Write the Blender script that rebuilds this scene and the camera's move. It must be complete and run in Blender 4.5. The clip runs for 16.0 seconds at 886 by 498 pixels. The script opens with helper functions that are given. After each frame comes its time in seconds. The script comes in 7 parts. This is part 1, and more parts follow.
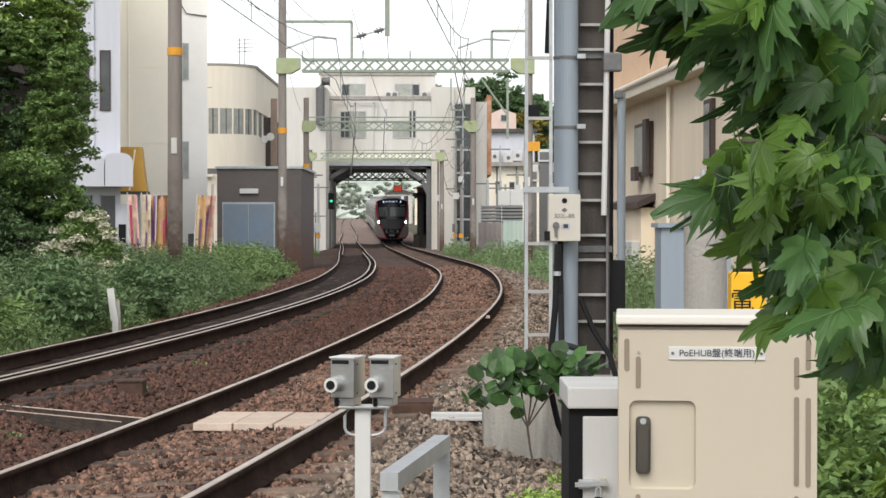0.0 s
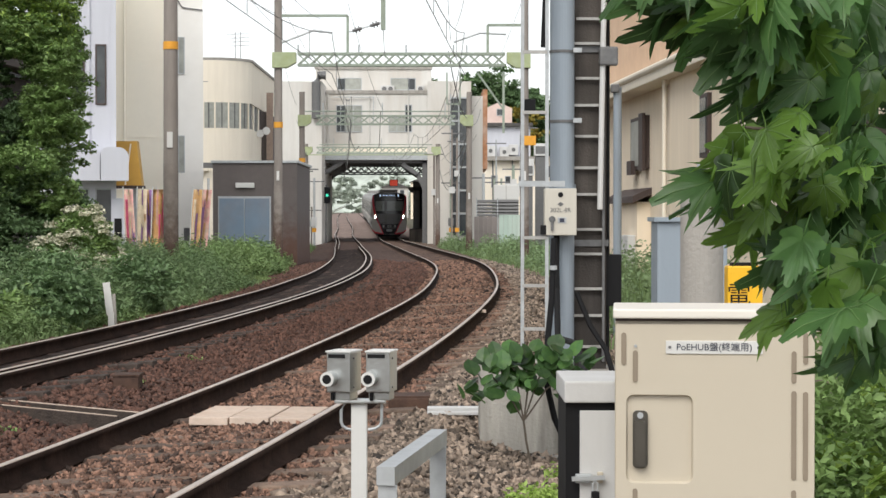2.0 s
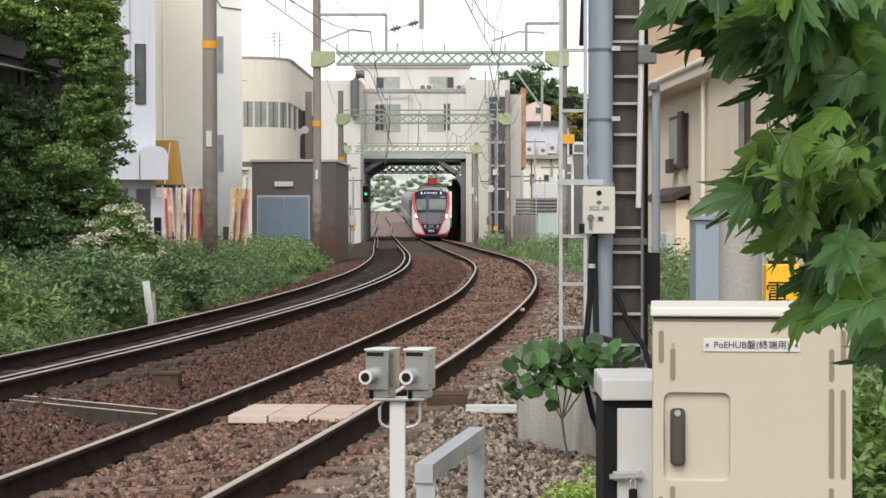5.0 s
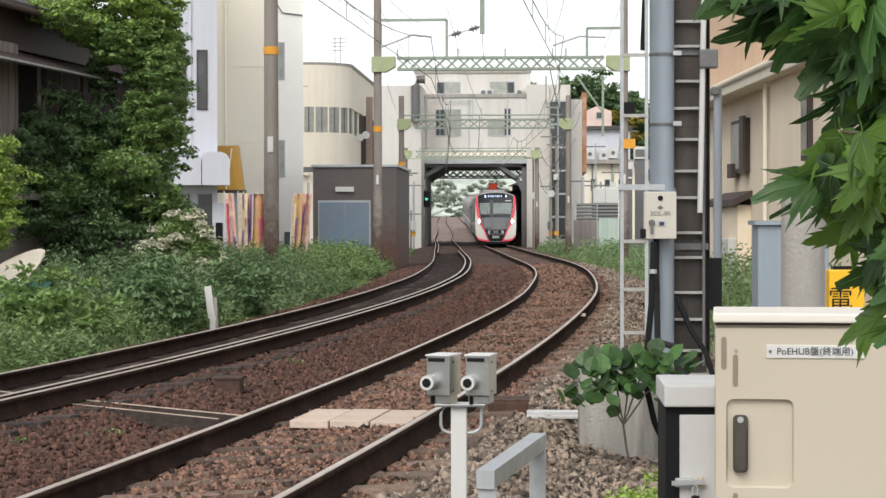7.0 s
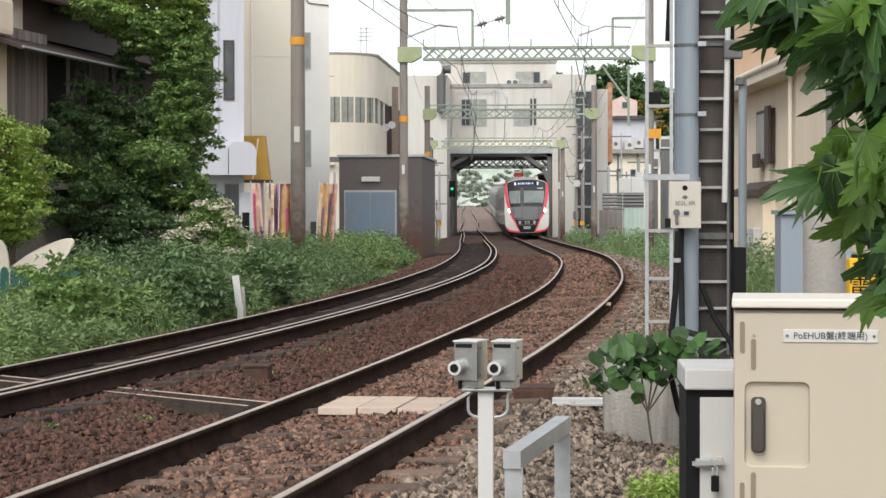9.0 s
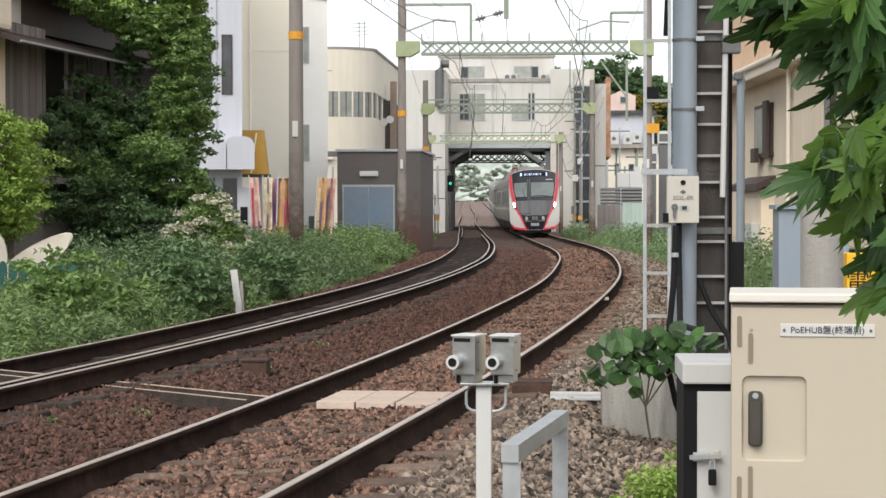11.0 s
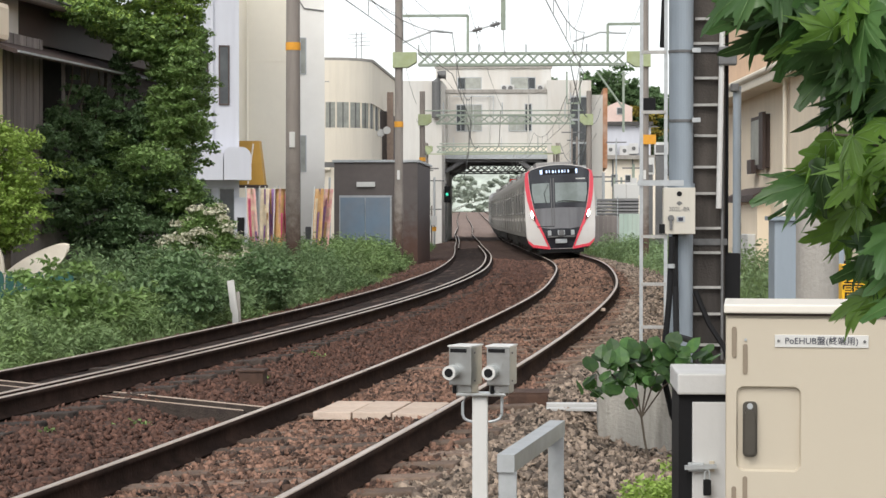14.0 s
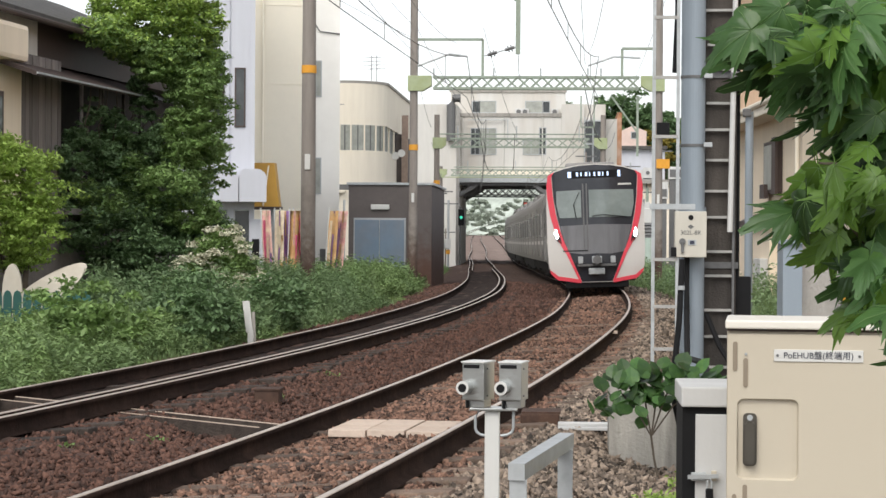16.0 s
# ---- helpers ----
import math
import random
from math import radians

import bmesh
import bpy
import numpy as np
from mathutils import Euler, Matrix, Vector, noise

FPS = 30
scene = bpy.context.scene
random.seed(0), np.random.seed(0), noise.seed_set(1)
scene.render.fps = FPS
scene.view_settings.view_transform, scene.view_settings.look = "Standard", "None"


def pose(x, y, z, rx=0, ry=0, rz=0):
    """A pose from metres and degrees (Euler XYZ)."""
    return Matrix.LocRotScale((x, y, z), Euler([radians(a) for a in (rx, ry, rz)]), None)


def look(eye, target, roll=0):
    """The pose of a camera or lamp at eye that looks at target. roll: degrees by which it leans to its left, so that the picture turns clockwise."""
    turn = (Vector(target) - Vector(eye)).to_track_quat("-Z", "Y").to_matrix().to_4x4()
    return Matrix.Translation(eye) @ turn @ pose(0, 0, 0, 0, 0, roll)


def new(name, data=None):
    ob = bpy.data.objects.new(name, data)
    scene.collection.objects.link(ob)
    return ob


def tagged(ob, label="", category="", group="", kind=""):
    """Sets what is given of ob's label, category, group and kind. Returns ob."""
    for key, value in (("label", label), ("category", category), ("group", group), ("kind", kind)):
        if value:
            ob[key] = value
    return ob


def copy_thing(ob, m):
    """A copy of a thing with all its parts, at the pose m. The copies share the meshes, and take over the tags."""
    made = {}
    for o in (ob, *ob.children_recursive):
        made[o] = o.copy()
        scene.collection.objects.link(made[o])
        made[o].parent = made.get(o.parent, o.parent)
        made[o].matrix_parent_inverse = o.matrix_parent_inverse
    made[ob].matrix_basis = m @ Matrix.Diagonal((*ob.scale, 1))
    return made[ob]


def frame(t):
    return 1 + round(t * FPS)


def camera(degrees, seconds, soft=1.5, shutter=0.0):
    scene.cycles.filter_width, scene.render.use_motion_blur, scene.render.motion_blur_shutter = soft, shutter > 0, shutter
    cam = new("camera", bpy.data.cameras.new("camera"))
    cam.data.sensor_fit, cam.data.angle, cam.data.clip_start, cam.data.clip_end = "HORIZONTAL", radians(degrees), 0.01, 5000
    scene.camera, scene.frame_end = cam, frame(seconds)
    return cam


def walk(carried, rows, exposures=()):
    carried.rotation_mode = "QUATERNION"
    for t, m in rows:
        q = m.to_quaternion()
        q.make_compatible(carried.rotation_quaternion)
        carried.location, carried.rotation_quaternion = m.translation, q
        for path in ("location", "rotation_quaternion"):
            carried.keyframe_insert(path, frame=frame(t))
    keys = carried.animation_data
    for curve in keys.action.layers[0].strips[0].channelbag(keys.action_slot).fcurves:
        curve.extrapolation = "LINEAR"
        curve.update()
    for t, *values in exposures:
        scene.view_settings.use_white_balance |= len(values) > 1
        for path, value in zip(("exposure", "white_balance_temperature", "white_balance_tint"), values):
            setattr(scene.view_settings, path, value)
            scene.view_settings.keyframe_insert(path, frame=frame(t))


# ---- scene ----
cam = camera(24.86, 16.0, soft=1.5)
ROWS = [
    (0.0, 0.002, 0.124, 1.451, -0.034, -0.702, -0.023),
    (0.5, -0.002, 0.122, 1.451, -0.132, -0.795, -0.008),
    (1.0, 0.001, 0.136, 1.449, -0.159, -0.859, 0.034),
    (1.5, 0.002, 0.138, 1.450, -0.173, -0.872, -0.007),
    (2.0, 0.000, 0.136, 1.450, -0.151, -0.867, -0.020),
    (2.5, -0.000, 0.147, 1.450, -0.113, -0.815, 0.010),
    (3.0, -0.002, 0.146, 1.449, -0.048, -0.829, -0.011),
    (3.5, -0.002, 0.125, 1.449, -0.033, -0.858, 0.007),
    (6.0, 0.005, 0.115, 1.450, 1.893, -0.914, 0.020),
    (6.5, 0.003, 0.122, 1.451, 2.264, -0.829, 0.028),
    (7.0, 0.000, 0.116, 1.452, 2.677, -0.763, 0.090),
    (7.5, -0.003, 0.112, 1.450, 3.114, -0.794, 0.063),
    (8.0, -0.000, 0.134, 1.449, 3.282, -0.897, 0.088),
    (8.5, 0.004, -0.070, 1.449, 3.326, -0.937, 0.017),
    (9.0, 0.002, -0.074, 1.449, 3.406, -1.051, 0.083),
    (11.5, 0.003, -0.095, 1.449, 3.342, -1.234, 0.050),
    (12.0, 0.006, -0.097, 1.450, 3.280, -1.282, 0.187),
    (12.5, 0.006, -0.097, 1.449, 3.233, -1.319, 0.184),
    (13.0, 0.006, -0.092, 1.449, 3.182, -1.278, 0.174),
    (13.5, 0.004, -0.094, 1.450, 3.184, -1.076, 0.011),
    (14.0, 0.005, -0.122, 1.450, 3.262, -0.898, -0.021),
    (14.5, 0.005, -0.197, 1.451, 3.361, -0.762, -0.157),
    (15.0, 0.021, -0.371, 1.434, 3.494, -0.469, -0.216),
    (15.5, 0.018, -0.379, 1.435, 3.614, -0.350, -0.350),
    (16.0, 0.017, -0.383, 1.436, 3.656, -0.239, -0.376),
]
walk(cam, [(t, pose(x, y, z, 90 + pitch, roll, yaw)) for t, x, y, z, yaw, pitch, roll in ROWS])

# ---- daylight: a thin bright overcast ----
scene.view_settings.exposure = 0.38
world = bpy.data.worlds.new("world")
world.use_nodes = True
scene.world = world
wn = world.node_tree
sky = wn.nodes.new("ShaderNodeTexSky")
sky.sky_type, sky.sun_disc = "NISHITA", False
sky.sun_elevation, sky.sun_rotation = radians(46), radians(155)
sky.air_density, sky.dust_density = 1.0, 1.0
pale = wn.nodes.new("ShaderNodeHueSaturation")
pale.inputs["Saturation"].default_value = 0.2
wn.links.new(sky.outputs[0], pale.inputs["Color"])
wn.links.new(pale.outputs[0], wn.nodes["Background"].inputs["Color"])
wn.nodes["Background"].inputs["Strength"].default_value = 0.15
sun = new("sun", bpy.data.lights.new("sun", "SUN"))
sun.data.energy, sun.data.angle, sun.data.color = 1.95, radians(35), (1.0, 0.96, 0.9)
sun.matrix_basis = look((-5, -10.5, 12), (0, 0, 0))

# ---- small tools ----
rng = np.random.default_rng(7)


def mat(name, colour, rough=0.7, metal=0.0, vary=0.15, scale=6.0, bump=0.2, bump_scale=40.0, second=None, second_scale=1.2,
        second_amount=0.5, per_object=0.0, per_island=0.0, coat=0.0, spec=0.5, translucent=0.0, streaks=False, stain=None):
    """A painted, stony, wooden or leafy surface: base colour, fine grain, a second tone in large patches, and bump."""
    m = bpy.data.materials.new(name)
    m.use_nodes = True
    nt = m.node_tree
    b = nt.nodes["Principled BSDF"]
    co = nt.nodes.new("ShaderNodeTexCoord")
    src = co.outputs["Object"]
    if streaks:
        mp = nt.nodes.new("ShaderNodeMapping")
        mp.inputs["Scale"].default_value = (1.0, 1.0, 0.12)
        nt.links.new(src, mp.inputs[0])
        src = mp.outputs[0]
    n1 = nt.nodes.new("ShaderNodeTexNoise")
    n1.inputs["Scale"].default_value, n1.inputs["Detail"].default_value, n1.inputs["Roughness"].default_value = scale, 6, 0.65
    nt.links.new(src, n1.inputs["Vector"])
    ramp = nt.nodes.new("ShaderNodeMapRange")
    ramp.inputs[1].default_value, ramp.inputs[2].default_value = 0.3, 0.7
    ramp.inputs[3].default_value, ramp.inputs[4].default_value = 1 - vary, 1 + vary
    nt.links.new(n1.outputs["Fac"], ramp.inputs[0])
    base = None
    if second:
        n2 = nt.nodes.new("ShaderNodeTexNoise")
        n2.inputs["Scale"].default_value, n2.inputs["Detail"].default_value = second_scale, 5
        nt.links.new(src, n2.inputs["Vector"])
        r2 = nt.nodes.new("ShaderNodeMapRange")
        r2.inputs[1].default_value, r2.inputs[2].default_value = 0.42, 0.68
        r2.inputs[4].default_value = second_amount
        nt.links.new(n2.outputs["Fac"], r2.inputs[0])
        mx = nt.nodes.new("ShaderNodeMix")
        mx.data_type = "RGBA"
        mx.inputs[6].default_value, mx.inputs[7].default_value = (*colour, 1), (*second, 1)
        nt.links.new(r2.outputs[0], mx.inputs[0])
        base = mx.outputs[2]
    if stain:
        tone, low, high = stain
        sx = nt.nodes.new("ShaderNodeSeparateXYZ")
        nt.links.new(co.outputs["Object"], sx.inputs[0])
        jag = nt.nodes.new("ShaderNodeMath")
        jag.operation = "MULTIPLY_ADD"
        jag.inputs[1].default_value = (high - low) * 1.2
        nt.links.new(n1.outputs["Fac"], jag.inputs[0])
        nt.links.new(sx.outputs[2], jag.inputs[2])
        rs = nt.nodes.new("ShaderNodeMapRange")
        rs.interpolation_type = "SMOOTHSTEP"
        rs.inputs[1].default_value, rs.inputs[2].default_value = low + (high - low) * 0.6, high + (high - low) * 0.6
        rs.inputs[3].default_value, rs.inputs[4].default_value = 0.9, 0.0
        nt.links.new(jag.outputs[0], rs.inputs[0])
        ms2 = nt.nodes.new("ShaderNodeMix")
        ms2.data_type = "RGBA"
        ms2.inputs[6].default_value, ms2.inputs[7].default_value = (*colour, 1), (*tone, 1)
        if base:
            nt.links.new(base, ms2.inputs[6])
        nt.links.new(rs.outputs[0], ms2.inputs[0])
        base = ms2.outputs[2]
    hsv = nt.nodes.new("ShaderNodeHueSaturation")
    hsv.inputs["Color"].default_value = (*colour, 1)
    if base:
        nt.links.new(base, hsv.inputs["Color"])
    value = ramp.outputs[0]
    for amount, node, sock in ((per_object, "ShaderNodeObjectInfo", "Random"), (per_island, "ShaderNodeNewGeometry", "Random Per Island")):
        if amount:
            oi = nt.nodes.new(node)
            r = nt.nodes.new("ShaderNodeMapRange")
            r.inputs[3].default_value, r.inputs[4].default_value = 1 - amount, 1 + amount
            nt.links.new(oi.outputs[sock], r.inputs[0])
            mu = nt.nodes.new("ShaderNodeMath")
            mu.operation = "MULTIPLY"
            nt.links.new(value, mu.inputs[0])
            nt.links.new(r.outputs[0], mu.inputs[1])
            value = mu.outputs[0]
    nt.links.new(value, hsv.inputs["Value"])
    nt.links.new(hsv.outputs[0], b.inputs["Base Color"])
    b.inputs["Roughness"].default_value, b.inputs["Metallic"].default_value = rough, metal
    b.inputs["Coat Weight"].default_value = coat
    b.inputs["Specular IOR Level"].default_value = spec
    if bump:
        n3 = nt.nodes.new("ShaderNodeTexNoise")
        n3.inputs["Scale"].default_value, n3.inputs["Detail"].default_value = bump_scale, 4
        nt.links.new(co.outputs["Object"], n3.inputs["Vector"])
        bp = nt.nodes.new("ShaderNodeBump")
        bp.inputs["Strength"].default_value, bp.inputs["Distance"].default_value = bump, 0.02
        nt.links.new(n3.outputs["Fac"], bp.inputs["Height"])
        nt.links.new(bp.outputs[0], b.inputs["Normal"])
    if translucent:
        tr = nt.nodes.new("ShaderNodeBsdfTranslucent")
        nt.links.new(hsv.outputs[0], tr.inputs["Color"])
        ms = nt.nodes.new("ShaderNodeMixShader")
        ms.inputs[0].default_value = translucent
        out = nt.nodes["Material Output"]
        nt.links.new(b.outputs[0], ms.inputs[1])
        nt.links.new(tr.outputs[0], ms.inputs[2])
        nt.links.new(ms.outputs[0], out.inputs["Surface"])
    return m


def glow(name, colour, strength):
    m = bpy.data.materials.new(name)
    m.use_nodes = True
    b = m.node_tree.nodes["Principled BSDF"]
    b.inputs["Base Color"].default_value = (*colour, 1)
    b.inputs["Emission Color"].default_value, b.inputs["Emission Strength"].default_value = (*colour, 1), strength
    return m


def part(name, bm, material, parent=None, label="", smooth=False):
    """Link a bmesh as one mesh object under a thing or a part."""
    me = bpy.data.meshes.new(name)
    bmesh.ops.recalc_face_normals(bm, faces=bm.faces)
    bm.to_mesh(me)
    bm.free()
    for m in material if isinstance(material, (list, tuple)) else [material]:
        me.materials.append(m)
    if smooth:
        me.polygons.foreach_set("use_smooth", [True] * len(me.polygons))
    ob = new(name, me)
    ob.parent = parent
    if label:
        tagged(ob, label)
    return ob


def twin(name, ob, x, y, z, parent, rz=0.0, label=""):
    """Another object on the same mesh."""
    o = new(name, ob.data)
    o.parent = parent
    o.matrix_basis = pose(x, y, z, 0, 0, rz)
    if label:
        tagged(o, label)
    return o


def thing(name, x, y, z, label, category, group="", kind="", rz=0.0):
    e = new(name)
    e.empty_display_size = 0.2
    e.matrix_basis = pose(x, y, z, 0, 0, rz)
    return tagged(e, label, category, group, kind)


def box(bm, x0, x1, y0, y1, z0, z1, bevel=0.0, mi=0):
    r = bmesh.ops.create_cube(bm, size=1.0)
    vs = r["verts"]
    for v in vs:
        v.co = ((x0 + x1) / 2 + v.co.x * (x1 - x0), (y0 + y1) / 2 + v.co.y * (y1 - y0), (z0 + z1) / 2 + v.co.z * (z1 - z0))
    fs = list({f for v in vs for f in v.link_faces})
    for f in fs:
        f.material_index = mi
    if bevel:
        es = list({e for v in vs for e in v.link_edges})
        bmesh.ops.bevel(bm, geom=es, offset=bevel, segments=2, affect="EDGES", profile=0.6)
    return bm


def boxed(*a, **k):
    return box(bmesh.new(), *a, **k)


def rod(bm, a, b, r, seg=10, r2=None, cap=True):
    """A round bar from a to b."""
    a, b = Vector(a), Vector(b)
    d = b - a
    res = bmesh.ops.create_cone(bm, cap_ends=cap, segments=seg, radius1=r, radius2=r if r2 is None else r2, depth=d.length)
    m = Matrix.Translation((a + b) / 2) @ d.to_track_quat("Z", "Y").to_matrix().to_4x4()
    bmesh.ops.transform(bm, matrix=m, verts=res["verts"])
    return bm


def rodded(*a, **k):
    return rod(bmesh.new(), *a, **k)


def bar(bm, a, b, w, h):
    """A square bar from a to b, w wide and h high."""
    a, b = Vector(a), Vector(b)
    d = b - a
    res = bmesh.ops.create_cube(bm, size=1.0)
    q = d.to_track_quat("Y", "Z").to_matrix().to_4x4()
    bmesh.ops.transform(bm, matrix=Matrix.Translation((a + b) / 2) @ q @ Matrix.Diagonal((w, d.length, h, 1)), verts=res["verts"])
    return bm


def pipe(bm, pts, r, seg=8):
    """A round tube along a line of points."""
    pts = [Vector(p) for p in pts]
    rings = []
    for i, p in enumerate(pts):
        t = (pts[min(i + 1, len(pts) - 1)] - pts[max(i - 1, 0)]).normalized()
        u = t.orthogonal().normalized() if abs(t.z) > 0.95 else t.cross(Vector((0, 0, 1))).normalized()
        w = t.cross(u)
        rings.append([bm.verts.new(p + r * (math.cos(k * math.tau / seg) * u + math.sin(k * math.tau / seg) * w)) for k in range(seg)])
    for a, b in zip(rings, rings[1:]):
        for k in range(seg):
            bm.faces.new((a[k], a[(k + 1) % seg], b[(k + 1) % seg], b[k]))
    bm.faces.new(rings[0])
    bm.faces.new(rings[-1])
    return bm


def prism(bm, outline, axis, lo, hi):
    """An outline of (u, v) pushed out along an axis: 'x' (u=y, v=z), 'y' (u=x, v=z) or 'z' (u=x, v=y)."""
    def at(u, v, w):
        return {"x": (w, u, v), "y": (u, w, v), "z": (u, v, w)}[axis]
    a = [bm.verts.new(at(u, v, lo)) for u, v in outline]
    b = [bm.verts.new(at(u, v, hi)) for u, v in outline]
    bm.faces.new(a)
    bm.faces.new(b)
    for i in range(len(a)):
        j = (i + 1) % len(a)
        bm.faces.new((a[i], a[j], b[j], b[i]))
    return bm


def rounded(x0, x1, z0, z1, r, n=5):
    """The outline of a rectangle with round corners."""
    out = []
    for cx, cz, a0 in ((x1 - r, z1 - r, 0), (x0 + r, z1 - r, 90), (x0 + r, z0 + r, 180), (x1 - r, z0 + r, 270)):
        for k in range(n + 1):
            a = radians(a0 + 90 * k / n)
            out.append((cx + r * math.cos(a), cz + r * math.sin(a)))
    return out


def sheet(name, verts, faces, material, kind="", label="", category="", parent=None, smooth=False):
    """A mesh from computed arrays."""
    me = bpy.data.meshes.new(name)
    verts = np.ascontiguousarray(verts, dtype=np.float32)
    faces = np.ascontiguousarray(faces, dtype=np.int32)
    n, k = faces.shape
    me.vertices.add(len(verts))
    me.vertices.foreach_set("co", verts.ravel())
    me.loops.add(n * k)
    me.loops.foreach_set("vertex_index", faces.ravel())
    me.polygons.add(n)
    me.polygons.foreach_set("loop_start", np.arange(0, n * k, k, dtype=np.int32))
    me.polygons.foreach_set("loop_total", np.full(n, k, dtype=np.int32))
    if smooth:
        me.polygons.foreach_set("use_smooth", np.ones(n, dtype=bool))
    me.update(calc_edges=True)
    me.validate()
    me.materials.append(material)
    ob = new(name, me)
    ob.parent = parent
    return tagged(ob, label, category, "", kind)


def cubic(points):
    """A natural cubic through (y, x) points, as a function of y."""
    ys, xs = np.array([p[0] for p in points], float), np.array([p[1] for p in points], float)
    n = len(ys)
    h = np.diff(ys)
    a, rhs = np.eye(n), np.zeros(n)
    for i in range(1, n - 1):
        a[i, i - 1:i + 2] = h[i - 1], 2 * (h[i - 1] + h[i]), h[i]
        rhs[i] = 6 * ((xs[i + 1] - xs[i]) / h[i] - (xs[i] - xs[i - 1]) / h[i - 1])
    m = np.linalg.solve(a, rhs)

    def f(y):
        y = np.asarray(y, float)
        i = np.clip(np.searchsorted(ys, y) - 1, 0, n - 2)
        t, u, hh = y - ys[i], ys[i + 1] - y, h[i]
        return (m[i] * u ** 3 + m[i + 1] * t ** 3) / (6 * hh) + (xs[i] / hh - m[i] * hh / 6) * u + (xs[i + 1] / hh - m[i + 1] * hh / 6) * t
    return f


# The two tracks in plan (y ahead, x right), and the height of the rails along them.
near_x = cubic([(-60, -17), (-20, -7.0), (0, -3.4), (10, -2.05), (20, -0.96), (30, -0.15), (40, 0.42), (50, 0.66), (60, 0.73), (70, 0.57), (80, 0.18),
                (90, -0.31), (100, -0.81), (112, -1.44), (125, -2.14), (140, -2.94), (155, -3.63), (170, -4.27), (200, -5.58), (240, -7.41), (450, -17)])
far_x = cubic([(-60, -22), (-20, -10.8), (0, -7.0), (10, -5.6), (20, -4.34), (30, -3.44), (40, -2.9), (50, -2.7), (60, -2.8), (70, -3.06), (80, -3.41),
               (90, -3.86), (100, -4.35), (112, -4.96), (125, -5.57), (140, -6.3), (155, -7.09), (170, -7.92), (200, -9.2), (240, -11.2), (450, -21)])


def rail_z(y):
    return np.interp(y, [-60, 48, 60, 72, 85, 100, 140, 155, 170, 200, 240, 450, 900], [0, 0, -0.05, -0.09, -0.13, -0.16, -0.15, -0.11, 0.0, 0.4, 0.95, 2.8, 6.0])


def cant(y):
    return np.interp(y, [-60, 90, 130, 145], [0.09, 0.09, 0.05, 0.0])

# ---- materials ----
# The rusty and tan beds are darkened to act as shade between stones.
M_BALLAST = mat("ballast_rusty", (0.075, 0.041, 0.029), 0.95, vary=0.5, scale=22, bump=1.0, bump_scale=26, second=(0.21, 0.13, 0.09), second_scale=0.7, second_amount=0.6)
M_BALLAST_TAN = mat("ballast_tan", (0.13, 0.088, 0.062), 0.95, vary=0.45, scale=22, bump=1.0, bump_scale=26, second=(0.13, 0.088, 0.07), second_scale=0.9, second_amount=0.5)
M_STONE_DARK = mat("stone_dark_rust", (0.102, 0.051, 0.036), 0.9, vary=0.25, scale=30, bump=0.4, bump_scale=60, per_island=0.6)
M_BALLAST_DARK = mat("ballast_dark_rust", (0.062, 0.032, 0.023), 0.95, vary=0.5, scale=22, bump=1.0, bump_scale=26, second=(0.12, 0.073, 0.053), second_scale=0.6, second_amount=0.6)
M_BALLAST_SOOT = mat("ballast_greasy", (0.028, 0.021, 0.019), 0.95, spec=0.1, vary=0.5, scale=14, bump=1.0, bump_scale=22, second=(0.07, 0.05, 0.042), second_scale=1.2, second_amount=0.6)
M_STONE = mat("stone_rusty", (0.185, 0.105, 0.073), 0.9, vary=0.3, scale=30, bump=0.5, bump_scale=60, per_island=0.92)
M_STONE_GREY = mat("stone_grey", (0.225, 0.175, 0.135), 0.9, vary=0.3, scale=30, bump=0.5, bump_scale=60, per_island=0.9)
# Ballast past the portal: its tone is paled to carry the distance haze.
M_BALLAST_PALE = mat("ballast_pale_pink", (0.27, 0.2, 0.17), 0.95, vary=0.4, scale=9, bump=1.0, bump_scale=14, second=(0.14, 0.095, 0.08), second_scale=0.4, second_amount=0.6)
M_EARTH = mat("earth", (0.10, 0.085, 0.055), 0.95, vary=0.35, scale=5, bump=0.8, bump_scale=14, second=(0.06, 0.09, 0.03), second_scale=0.4)
M_RAIL_SIDE = mat("rail_rust", (0.024, 0.015, 0.012), 0.9, metal=0.0, vary=0.4, scale=8, bump=0.3, spec=0.1, second=(0.05, 0.03, 0.023), second_scale=1.6, second_amount=0.7)
M_RAIL_TOP = mat("rail_head", (0.62, 0.53, 0.46), 0.4, metal=0.45, vary=0.15, scale=3, bump=0.05, second=(0.4, 0.33, 0.28), second_scale=0.5)
M_SLEEPER = mat("sleeper_wood", (0.15, 0.105, 0.08), 0.9, vary=0.4, scale=9, bump=0.8, bump_scale=50, per_object=0.4, second=(0.26, 0.185, 0.135), second_scale=1.6, second_amount=0.4)
M_SLEEPER_DARK = mat("sleeper_tarred", (0.05, 0.037, 0.03), 0.9, vary=0.4, scale=9, bump=0.8, bump_scale=50, per_object=0.3)
M_PANEL = mat("crossing_panel", (0.62, 0.5, 0.41), 0.8, vary=0.12, scale=14, bump=0.3, second=(0.5, 0.36, 0.26), second_scale=3, per_object=0.1)
M_RUST = mat("rusty_iron", (0.07, 0.042, 0.032), 0.85, metal=0.2, vary=0.3, scale=12, bump=0.4, second=(0.12, 0.06, 0.035))
M_CONCRETE = mat("concrete", (0.36, 0.34, 0.31), 0.9, vary=0.14, scale=9, bump=0.35, second=(0.2, 0.185, 0.165), second_scale=2.2, streaks=True)
